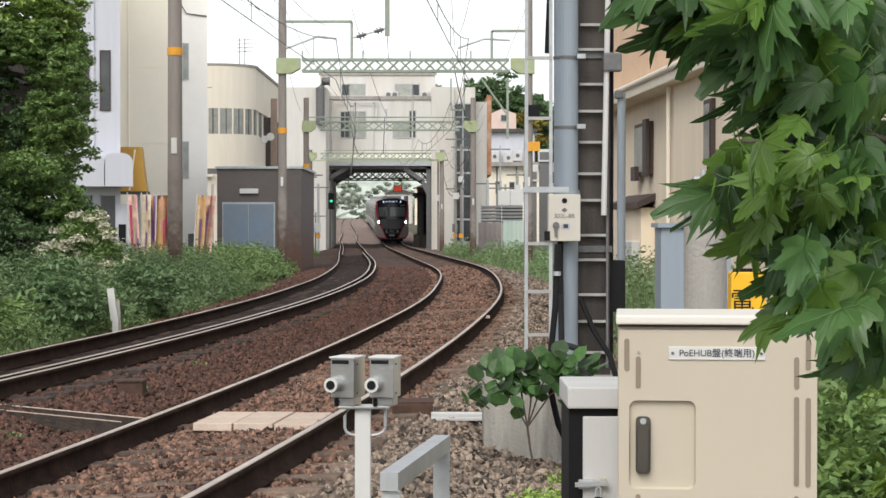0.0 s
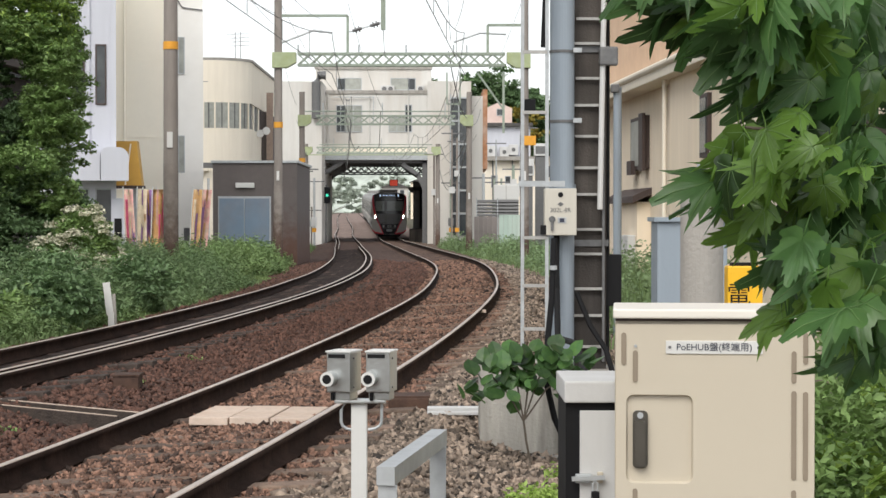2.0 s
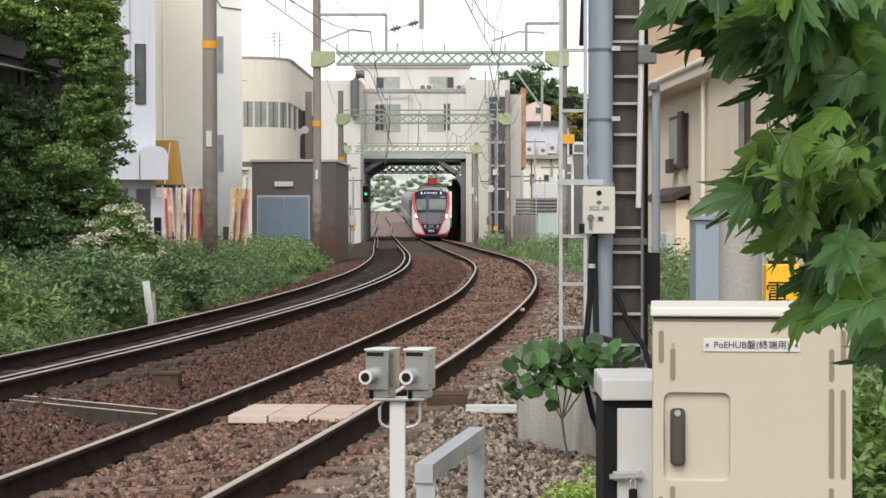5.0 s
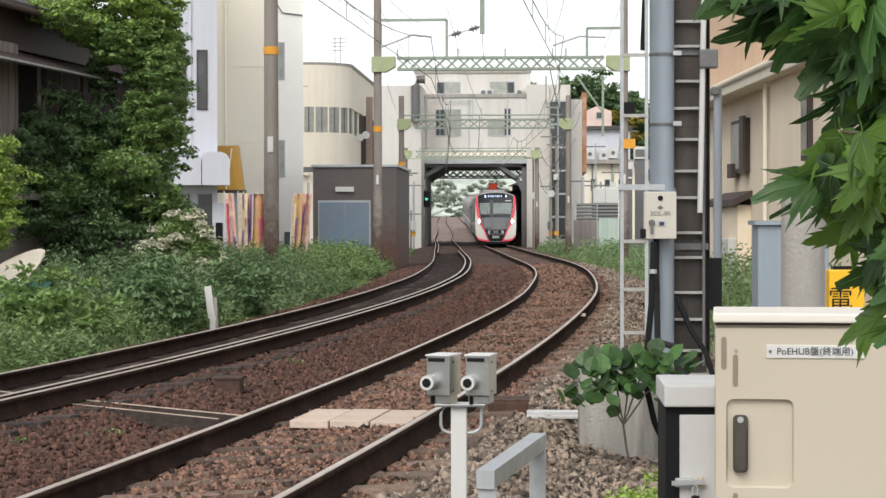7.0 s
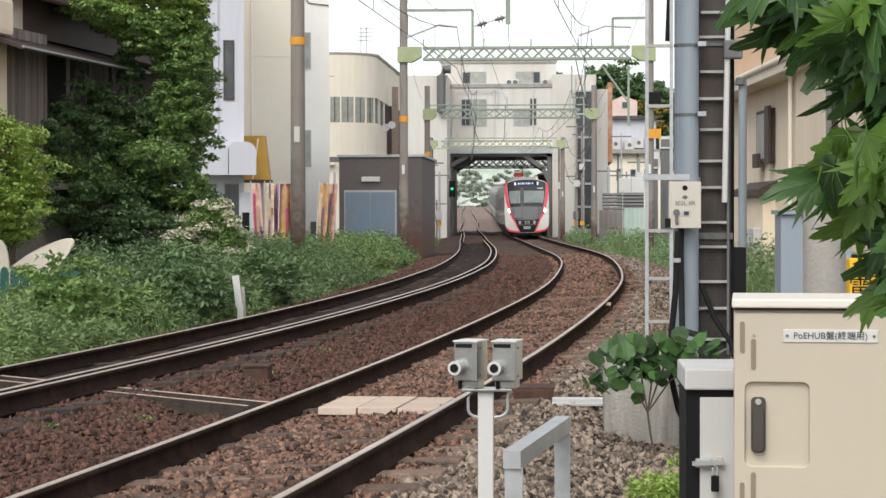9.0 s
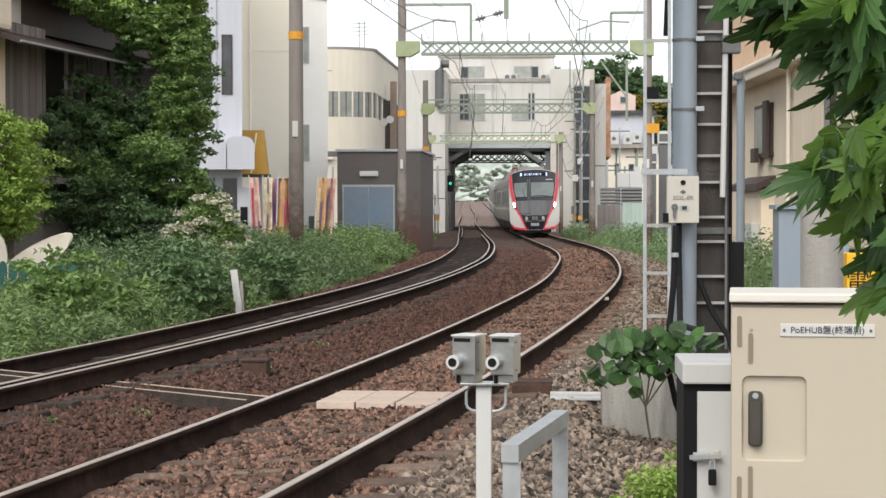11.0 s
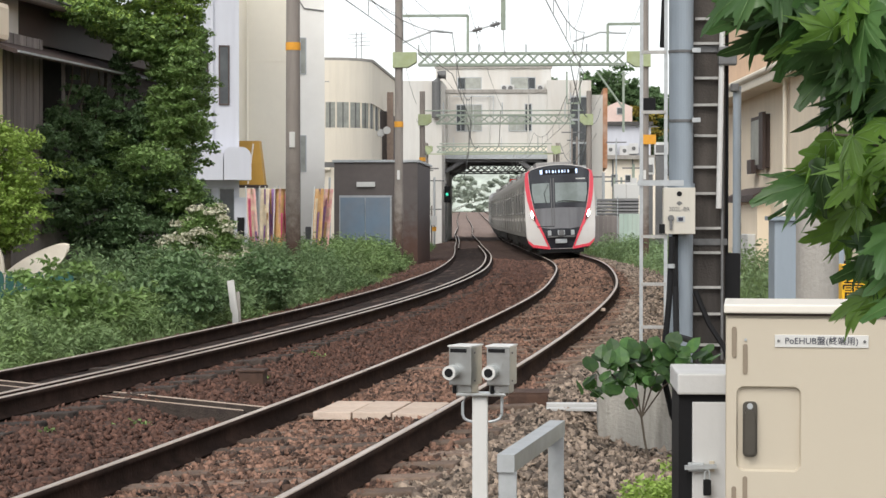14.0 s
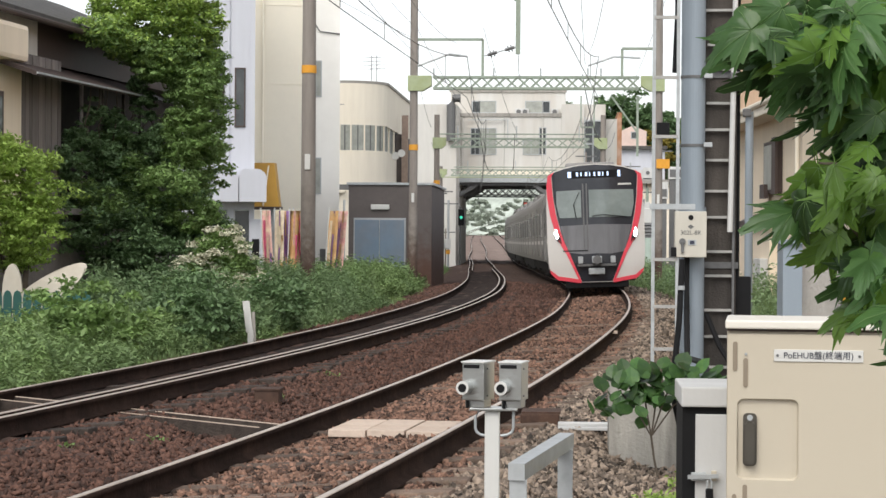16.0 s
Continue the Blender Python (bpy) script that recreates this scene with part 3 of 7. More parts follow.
# ---- buildings ----
def window(parent, x0, x1, z0, z1, y, frame_mat, pane_mat, name="window", bars=1, depth=0.12, frame_w=0.06, label=""):
    """A window in a wall that faces -y at local y: a frame proud of the wall and a set-back pane."""
    bm = bmesh.new()
    w = frame_w
    box(bm, x0 - w, x0, y - 0.04, y + depth, z0 - w, z1 + w)
    box(bm, x1, x1 + w, y - 0.04, y + depth, z0 - w, z1 + w)
    box(bm, x0, x1, y - 0.04, y + depth, z1, z1 + w)
    box(bm, x0, x1, y - 0.05, y + depth, z0 - w, z0)
    for k in range(1, bars):
        xm = x0 + (x1 - x0) * k / bars
        box(bm, xm - w / 3, xm + w / 3, y - 0.02, y + depth, z0, z1)
    o = part(name, bm, frame_mat, parent, label)
    part("pane", boxed(x0, x1, y - 0.018, y - 0.004, z0, z1), pane_mat, o)
    return o


def build_station():
    """The white station building carried over the tracks."""
    s = thing("station_building", -3.2, 150, -0.6, "white rendered station building standing over the tracks on steel portal frames", "station building")
    top = 7.05
    # local x 0 is -3.2; the portal opening runs from -5.63 to 2.43
    part("portal_wall", boxed(-6.5, -5.95, 0, 1.6, 0, top, 0.03), M_POLE, s)
    part("portal_wall", boxed(2.43, 4.1, 0, 13, 0, 12.3, 0.03), M_WALL_WHITE, s, "tall white rendered pier")
    part("floor_beam", boxed(-6.5, 2.43, 0.0, 13, top - 0.12, top + 0.25, 0.02), M_WALL_CREAM, s, "stained cream edge beam")
    part("wall", boxed(-6.2, 2.43, 0.3, 13, top + 0.25, 11.5, 0.02), M_WALL_WHITE, s)
    part("upper_storey", boxed(-6.0, 2.7, 2.0, 12.5, 11.5, 13.4, 0.02), M_WALL_WHITE, s)
    part("parapet", boxed(-6.35, 2.43, 0.2, 0.5, 11.35, 11.62, 0.02), M_CONCRETE, s, "grey weathered parapet coping")
    part("parapet", boxed(-6.1, 2.8, 1.9, 2.1, 13.3, 13.5, 0.02), M_CONCRETE, s, "grey weathered roof edge")
    part("lintel", boxed(-5.95, 2.43, -0.05, 0.4, 6.42, top - 0.12), M_GALV, s, "pale grey steel lintel beam")
    # braces and columns of the steel frames inside the opening
    for k in range(3):
        y = 0.3 + k * 5.9
        bm = bmesh.new()
        if k == 0:
            box(bm, -5.94, -5.7, y, y + 0.35, 0, 6.38)
        box(bm, 2.05, 2.4, y, y + 0.35, 0, 6.38)
        bar(bm, (-5.8, y + 0.2, 4.5), (-5.3, y + 0.2, 5.5), 0.34, 0.3)
        bar(bm, (-5.35, y + 0.2, 5.42), (-3.9, y + 0.2, 6.25), 0.34, 0.3)
        bar(bm, (2.2, y + 0.2, 4.3), (1.7, y + 0.2, 5.4), 0.34, 0.3)
        bar(bm, (1.75, y + 0.2, 5.32), (0.4, y + 0.2, 6.25), 0.34, 0.3)
        box(bm, -5.94, 2.4, y, y + 0.35, 6.2, 6.38)
        part("portal_frame", bm, M_STEEL_DARK, s)
    part("soffit", boxed(-5.94, 2.4, 0.5, 13, 6.42, 6.6), M_CONCRETE, s)
    # Inner platform uses dark concrete to carry the shade under the floor.
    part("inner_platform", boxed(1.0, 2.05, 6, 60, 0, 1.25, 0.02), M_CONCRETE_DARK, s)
    for x0, x1, z0, z1, m in ((-4.33, -3.75, 8.55, 10.45, M_GLASS), (-3.68, -2.5, 8.55, 10.45, M_CURTAIN), (-0.41, 0.72, 8.55, 9.6, M_CURTAIN), (0.8, 1.23, 8.55, 10.5, M_GLASS)):
        window(s, x0, x1, z0, z1, 0.3, M_GALV, m, bars=2)
    for x0, x1, z0, z1, m in ((-4.33, -3.85, 11.8, 12.6, M_GLASS), (-3.78, -2.6, 11.8, 12.6, M_CURTAIN), (-0.3, 0.95, 11.8, 12.6, M_CURTAIN), (1.03, 1.48, 11.8, 12.6, M_GLASS)):
        window(s, x0, x1, z0, z1, 2.0, M_GALV, m)
    for x in (-1.1, -0.62, 1.62):
        b = part("condenser_unit", boxed(x, x + 0.55, 1.5, 1.95, 11.55, 12.05, 0.03), M_WHITE_PANEL, s, "pale grey air conditioner on the ledge")
        part("fan_grille", rodded((x + 0.27, 1.49, 11.8), (x + 0.27, 1.44, 11.8), 0.18, 16), M_STEEL_DARK, b)
    part("pier_head", boxed(4.1, 5.7, 0.5, 12, 11.0, 12.3, 0.02), M_WALL_WHITE, s, "white wall head above the stair tower")
    part("rust_run", boxed(-6.215, -6.0, 0.29, 0.3, 10.2, 11.3), M_RUST_STREAK, s, "rust-orange streak below the coping")
    part("ledge_rail", bar(bar(bmesh.new(), (-4.6, 0.1, 11.1), (-1.5, 0.1, 11.1), 0.06, 0.06), (-1.6, 0.1, 11.1), (-1.6, 0.1, 9.0), 0.05, 0.05), M_GALV, s)
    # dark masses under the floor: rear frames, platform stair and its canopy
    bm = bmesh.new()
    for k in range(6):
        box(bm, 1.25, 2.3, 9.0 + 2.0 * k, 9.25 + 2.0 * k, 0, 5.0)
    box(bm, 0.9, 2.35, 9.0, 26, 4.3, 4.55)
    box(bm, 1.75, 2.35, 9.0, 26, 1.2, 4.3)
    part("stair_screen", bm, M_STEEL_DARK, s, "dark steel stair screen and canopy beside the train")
    for y in (2.5, 8.8):
        bm = boxed(-5.7, 2.2, y - 0.05, y + 0.05, 5.48, 5.58)
        for k in range(14):
            x = -5.6 + 0.55 * k
            bar(bm, (x, y, 5.55), (x + 0.55, y, 6.05), 0.07, 0.07)
            bar(bm, (x, y, 6.05), (x + 0.55, y, 5.55), 0.07, 0.07)
        part("soffit_truss", bm, M_STEEL_DARK, s, "dark lattice truss under the floor")
    for x in (-5.0, -1.9, 1.0):
        part("downpipe", rodded((x, 0.2, top), (x, 0.2, 11.3), 0.05), M_WALL_WHITE, s)
    g = thing("hanging_sign", -3.52, 161, 4.08, "small lit red sign hung under the station floor", "sign")
    part("face", boxed(-0.3, 0.3, 0, 0.12, 0, 0.45, 0.02), glow("red_sign_lit", (0.8, 0.1, 0.06), 0.35), g)
    part("rim", boxed(-0.34, 0.34, 0.02, 0.14, -0.04, 0.49), M_BLACK, g)
    for x in (-0.3, 0.3):
        part("hanger", rodded((x, 0.08, 0.45), (x, 0.08, 1.75), 0.02, 6), M_STEEL_DARK, g)
    p = thing("station_platform", -9.6, 172, -0.6, "pale concrete station platform with a light edge", "platform", rz=2.6)
    part("slab", boxed(-3.5, -1.2, 0, 90, 0, 1.35, 0.02), M_CONCRETE, p)
    part("edge", boxed(-1.5, -1.1, 0, 90, 1.35, 1.42), M_PLATE_WHITE, p, "pale platform edge")
    # stair tower with glazed bays beside the pier
    t = thing("stair_tower", 1.55, 149, -0.6, "narrow glazed stair tower with pale steel frame and dark panes", "stair tower")
    part("tower_core", boxed(-0.6, 0.65, 0.4, 4, 0, 11.3), M_WALL_WHITE, t)
    for k in range(6):
        z = 0.8 + k * 1.72
        for x in (-0.55, 0.08):
            part("pane", boxed(x, x + 0.5, 0.28, 0.36, z, z + 1.55), M_GLASS, t)
        part("transom", boxed(-0.62, 0.66, 0.2, 0.38, z + 1.55, z + 1.66), M_GALV, t)
    for x in (-0.64, -0.02, 0.6):
        part("mullion", boxed(x, x + 0.07, 0.18, 0.38, 0.5, 11.3), M_GALV, t)
    # orange-edged wall end and white block on the other side
    w = thing("side_building", 3.0, 152, -0.6, "white building end with a rust-orange corner strip", "building")
    part("wall", boxed(-0.7, 0.4, 0, 12, 0, 11.3), M_WALL_WHITE, w)
    part("corner_strip", boxed(0.4, 0.75, -0.05, 12, 5.8, 11.8), mat("rust_orange_strip", (0.42, 0.2, 0.1), 0.85, vary=0.25, scale=2, second=(0.5, 0.42, 0.36), second_scale=1), w, "rust-orange stained strip")
    l = thing("side_building", -9.0, 146, -0.6, "white rendered block with a grey duct beside the line", "building")
    part("wall", boxed(-3.4, 0.6, 0, 14, 0, 12.0, 0.03), M_WALL_WHITE, l)
    part("duct", pipe(bmesh.new(), [(0.2, -0.3, 9.3), (0.2, -0.3, 11.9), (0.45, -0.3, 12.4), (0.9, -0.3, 12.4)], 0.32, 12), M_STEEL_DARK, l, "dark grey ventilation duct")


def build_hut():
    h = thing("equipment_hut", -7.6, 80, -0.45, "brown-grey windowless equipment hut with blue double doors", "hut")
    part("wall", boxed(-1.33, 2.0, 0, 8, 0, 4.1, 0.02), M_WALL_BROWN, h)
    part("rusty_side", boxed(1.05, 2.02, -0.03, 7.9, 0, 4.09, 0.01), M_WALL_RUSTING, h, "rust-stained brown wall end")
    part("roof_edge", boxed(-1.4, 2.1, -0.08, 8.1, 4.1, 4.2, 0.01), M_GALV, h, "pale metal roof edge")
    part("door_frame", boxed(-1.12, 0.98, -0.04, 0.02, 0, 2.78), M_GALV, h)
    for x0 in (-1.07, -0.06):
        d = part("door", boxed(x0, x0 + 0.98, -0.075, -0.041, 0.05, 2.7, 0.008), M_DOOR_BLUE, h)
        part("door_handle", boxed(x0 + (0.86 if x0 < -1 else 0.06), x0 + (0.92 if x0 < -1 else 0.12), -0.11, -0.076, 0.95, 1.1), M_STEEL_DARK, d)
    part("lamp_cover", boxed(-0.42, 0.32, -0.12, -0.002, 3.12, 3.32, 0.02), M_PLATE_WHITE, h, "white lamp housing over the doors")
    part("drainpipe", rodded((-1.5, -0.05, 0), (-1.5, -0.05, 3.5), 0.05), M_WHITE_PANEL, h)


def build_left_row():
    # curved cream building with ribbon window
    c = thing("curved_building", -12.75, 110, -0.5, "cream rendered building with rounded corner and ribbon windows", "building")
    def ring(r0, z0, z1, name, m, lab=""):
        pts = [(-3.5, 0.0), (0.2, 0.0)]
        for k in range(9):
            a = radians(-90 + 80 * k / 8)
            pts.append((0.2 + r0 * math.cos(a) * 1.0, r0 + r0 * math.sin(a)))
        pts += [(0.2 + r0, 22), (-3.5, 22)]
        part(name, prism(bmesh.new(), pts, "z", z0, z1), m, c, lab)
    ring(2.2, 0, 4.7, "wall", M_WALL_CREAM)
    ring(2.28, 4.7, 5.0, "floor_band", M_STEEL_DARK, "dark band around the wall")
    ring(2.25, 5.0, 6.9, "wall", M_WALL_CREAM)
    ring(2.12, 6.9, 8.3, "ribbon_window", M_CURTAIN, "curtained ribbon window with grey mullions")
    ring(2.25, 8.3, 10.6, "wall", M_WALL_CREAM)
    ring(2.32, 10.6, 10.75, "parapet", M_CONCRETE)
    for k in range(14):
        x = -3.3 + k * 0.27
        part("mullion", boxed(x, x + 0.07, -0.04, 0.06, 6.9, 8.3), M_STEEL_DARK if k % 3 else M_WALL_CREAM, c)
    part("conduit", pipe(bmesh.new(), [(-3.4, -0.06, 5.6), (-0.2, -0.06, 5.6), (-0.2, -0.06, 0.5)], 0.05), M_STEEL_DARK, c)
    part("ledge", boxed(-3.5, 0.3, -0.3, 0.0, 4.55, 4.68), M_WALL_CREAM, c, "projecting cream ledge")
    for k in range(1, 13):
        a = radians(-90 + 80 * min(k, 8) / 8)
        part("mullion", rodded((0.2 + 2.2 * math.cos(a), 2.2 + 2.2 * math.sin(a) + 1.6 * max(0, k - 8), 6.9), (0.2 + 2.2 * math.cos(a), 2.2 + 2.2 * math.sin(a) + 1.6 * max(0, k - 8), 8.3), 0.05 if k % 2 else 0.03, 8), M_WALL_CREAM if k % 2 else M_STEEL_DARK, c)
    for z in (2.4, 9.4):
        part("joint", prism(bmesh.new(), [(-3.4, -0.012), (0.2, -0.012), (0.2, 0.01), (-3.4, 0.01)], "z", z, z + 0.04), M_CONCRETE, c)
    for x, z in ((1.3, 10.7), (1.6, 10.7)):
        bm = bmesh.new()
        rod(bm, (x, 4, z), (x, 4, z + 1.8), 0.02)
        for q in range(4):
            rod(bm, (x - 0.5, 4, z + 1.0 + q * 0.22), (x + 0.5, 4.1, z + 1.05 + q * 0.22), 0.01, 6)
        part("aerial", bm, M_STEEL_DARK, c, "thin rooftop aerial")
    for x, z in ((2.6, 6.8), (2.95, 6.95)):
        part("dish_aerial", rodded((x, 5.0, z), (x + 0.03, 4.85, z), 0.22, 18), M_PLATE_WHITE, c, "small white dish aerial")
    g = thing("narrow_building", -9.7, 118, -0.5, "narrow dark grey service building between blocks", "building")
    part("wall", boxed(-1.0, -0.35, 0, 10, 0, 8.2), M_WALL_BROWN, g)
    part("chimney", boxed(-0.3, 0.06, -0.4, 0.0, 0, 9.3), mat("brown_stack", (0.28, 0.21, 0.17), 0.9), g, "brown chimney stack")
    # tall cream and white block
    t = thing("tall_building", -12.0, 86, -0.45, "tall plain cream and white rendered apartment block", "building", rz=8.4)
    part("front_wall", boxed(-2.6, 1.9, 0, 14, 0, 20), M_TALL_CREAM, t)
    part("side_wall", boxed(0.45, 1.98, -0.06, 14, 0, 20), M_TALL_WHITE, t, "whiter end bay of the block")
    for z in (3.1, 5.35, 8.6, 12.0):
        part("floor_joint", boxed(-2.6, 0.45, -0.02, 0.0, z, z + 0.03), M_TALL_CREAM, t)
    for z in (3.9, 8.1):
        window(t, 0.62, 0.85, z, z + 1.6, -0.06, M_GALV, M_GLASS, frame_w=0.04)
        window(t, 0.95, 1.15, z, z + 1.5, -0.06, M_GALV, M_CURTAIN, frame_w=0.04)
    part("downpipe", rodded((-1.35, -0.1, 0), (-1.35, -0.1, 20), 0.05), M_TALL_CREAM, t)
    part("conduit", pipe(bmesh.new(), [(0.7, -0.1, 11.5), (1.1, -0.1, 10.9), (1.95, -0.1, 10.8)], 0.025), M_STEEL_DARK, t)
    part("meter_box", boxed(1.15, 1.4, -0.25, -0.06, 0.5, 1.5, 0.02), M_STEEL_DARK, t)
    # lilac grey building with awning
    b = thing("lilac_building", -12.2, 70, -0.45, "pale lilac-grey rendered shop building with tall narrow windows", "building", rz=10)
    part("wall", boxed(-2.2, 1.0, 0, 13, 0, 15), M_WALL_LILAC, b)
    part("pilaster", boxed(0.0, 0.12, -0.08, 0, 4, 15), M_WALL_LILAC, b)
    part("pilaster", boxed(0.84, 1.02, -0.08, 0, 0, 15), M_WALL_LILAC, b)
    for x in (-0.38, 0.36):
        window(b, x, x + 0.28, 5.9, 7.9, 0.0, M_BROWN_TRIM, M_GLASS, frame_w=0.05)
    for x in (-0.45, 0.35):
        window(b, x, x + 0.5, 0.9, 2.9, 0.0, M_GALV, M_GLASS, frame_w=0.05)
    part("doorway", boxed(0.85, 1.3, -0.2, 0.1, 0, 2.6, 0.02), M_WALL_LILAC, b)
    part("dark_panel", boxed(0.95, 1.2, -0.24, -0.2, 0.2, 1.9), M_BLACK, b, "black door panel")
    # two barrel awnings
    for x in (-0.5, 0.48):
        pts = [(x, 3.2), (x + 0.95, 3.2)]
        pts += [(x + 0.95 - 0.35 + 0.35 * math.cos(radians(a)), 4.35 - 0.35 + 0.35 * math.sin(radians(a))) for a in range(0, 91, 15)]
        pts += [(x + 0.2 - 0.2 * math.sin(radians(a)), 4.15 + 0.2 * math.cos(radians(a))) for a in range(0, 91, 30)]
        part("awning", prism(bmesh.new(), pts, "y", -1.0, 0.0), M_WALL_LILAC, b, "rounded pale lilac-white awning")
    # ochre wedge sign
    s = thing("shop_sign", -10.85, 71.6, 2.6, "tapering ochre-yellow boxed shop sign over banners", "shop sign")
    part("sign_body", prism(bmesh.new(), [(-0.6, 0.0), (0.34, 0.0), (0.15, 1.6), (-0.6, 1.6)], "y", 0, 0.6), M_OCHRE, s)
    part("sign_edge", bar(bmesh.new(), (-0.25, -0.02, 0.05), (-0.05, -0.02, 1.5), 0.05, 0.05), M_WALL_CREAM, s, "pale slanting stripe")
    part("sign_base", boxed(-0.62, 0.38, -0.03, 0.62, -0.08, 0.02), M_BROWN_TRIM, s)
    part("bracket", boxed(-0.05, 0.1, 0.2, 0.35, -3.0, -0.08), M_GALV, s)


M_PINK_MARK = mat("magenta_print", (0.62, 0.12, 0.22), 0.8)
M_PURPLE_MARK = mat("purple_print", (0.42, 0.24, 0.5), 0.8)
M_CREAM_MARK = mat("cream_print", (0.82, 0.72, 0.55), 0.8)


def build_banners():
    """Shop banners on thin poles, packed side by side, with blocks of print."""
    prints = (M_PINK_MARK, M_CREAM_MARK, M_PURPLE_MARK, M_ORANGE_FLAG, M_PINK_FLAG)
    for k, (x, lean, m) in enumerate(((-10.22, -3, M_PINK_FLAG), (-9.95, 1, M_CREAM_MARK), (-9.72, -1, M_PURPLE_MARK), (-9.45, 2, M_ORANGE_FLAG), (-9.2, -2, M_PINK_FLAG), (-8.95, 1, M_ORANGE_FLAG),
                                      (-8.2, 4, M_ORANGE_FLAG), (-8.0, 6, M_PINK_FLAG))):
        f = thing("banner", x, 66.2 + 0.25 * (k % 3), -0.4, "faded pink shop banner with printed stripes on a thin pole" if m is M_PINK_FLAG else "faded orange and purple shop banner on a thin pole", "banner", "shop banners")
        part("pole", rodded((0, 0, 0), (0.04 * lean, 0, 2.9), 0.018, 8), M_PLATE_WHITE, f)
        n = 14

        def strip(u0, u1, j0, j1, lift):
            bm = bmesh.new()
            cols = []
            for i in range(4):
                u = u0 + (u1 - u0) * i / 3
                cols.append([bm.verts.new((0.03 + 0.3 * u + 0.04 * lean * (0.3 + 2.5 * j / n) / 2.9, 0.07 * math.sin(5 * u + j * 0.5 + k) - lift, 0.55 + 2.25 * j / n)) for j in range(j0, j1 + 1)])
            for a, c in zip(cols, cols[1:]):
                for j in range(j1 - j0):
                    bm.faces.new((a[j], c[j], c[j + 1], a[j + 1]))
            bmesh.ops.solidify(bm, geom=bm.faces[:], thickness=0.006)
            return bm
        cloth = part("cloth", strip(0, 1, 0, n, 0), m, f, smooth=True)
        for q, (u0, u1, j0, j1) in enumerate(((0.1, 0.34, 0, 12), (0.42, 0.6, 3, 14), (0.7, 0.92, 0, 9))):
            ink = prints[(k + q) % 5]
            if ink is not m:
                part("print_stripe", strip(u0, u1, j0, j1, 0.012), ink, cloth, smooth=True)
        part("base", boxed(-0.15, 0.15, -0.15, 0.15, 0, 0.1, 0.02), M_PLATE_WHITE, f)


def build_right_house():
    """The beige house beside the line, its long wall running towards the camera."""
    h = thing("beige_house", 4.25, 45.5, -0.4, "beige rendered two-storey house with peach upper wall and brown shutters", "house", rz=3.2)
    # long wall faces -x; local y runs from 0 at the far corner to -24 near the camera
    part("long_wall", boxed(0, 6, -26, 5, 0, 4.55), M_WALL_BEIGE, h)
    part("recess_pier", boxed(-0.22, 0.0, -26, -7.0, 0, 4.5), M_WALL_BEIGE, h, "projecting beige wall bay")
    part("eave", boxed(-0.5, 0.1, -26, 5.15, 4.5, 4.72, 0.02), M_WALL_CREAM, h, "pale eave board")
    part("gutter", rodded((-0.5, -26, 4.74), (-0.5, 5.2, 4.74), 0.07), M_WALL_CREAM, h)
    part("upper_wall", boxed(0.25, 6, -26, 5, 4.6, 8.5), M_WALL_PEACH, h, "peach-coloured upper storey wall")
    part("roof", boxed(-0.1, 6.4, -26.2, 5.3, 8.5, 8.75), M_ROOF, h)
    part("lower_roof", prism(bmesh.new(), [(-0.4, 2.32), (0.0, 2.5), (0.0, 2.36), (-0.4, 2.18)], "y", -3.6, 0.3), M_BROWN_TRIM, h, "dark brown lean-to roof edge")
    part("lean_to", boxed(-0.28, 0, -3.4, 0.2, 0, 2.2), M_WALL_BEIGE, h)
    w = part("window", boxed(-0.1, 0.02, -3.3, -1.3, 2.9, 4.02, 0.01), M_BROWN_TRIM, h, "brown-framed window with open shutter")
    part("pane", boxed(-0.115, -0.101, -2.75, -1.45, 2.98, 3.94), M_CURTAIN, w)
    part("shutter", boxed(-0.17, -0.1, -3.35, -2.85, 2.86, 4.06), M_BROWN_TRIM, w)
    part("rail_guard", boxed(-0.2, -0.1, -2.0, -1.4, 2.8, 3.1), M_BROWN_TRIM, w)
    for y in (-11.2,):
        w = part("window", boxed(-0.3, -0.2, y, y + 0.7, 2.9, 4.0, 0.01), M_BROWN_TRIM, h, "brown-framed window")
        part("pane", boxed(-0.315, -0.301, y + 0.08, y + 0.62, 2.98, 3.92), M_GLASS, w)
    for y in (-6.9,):
        part("downpipe", rodded((-0.3, y, 0), (-0.3, y, 4.6), 0.045), M_WALL_CREAM, h)
    part("meter_box", boxed(-0.45, -0.28, -3.2, -2.2, 0.7, 1.5, 0.02), M_WHITE_PANEL, h, "pale meter box")


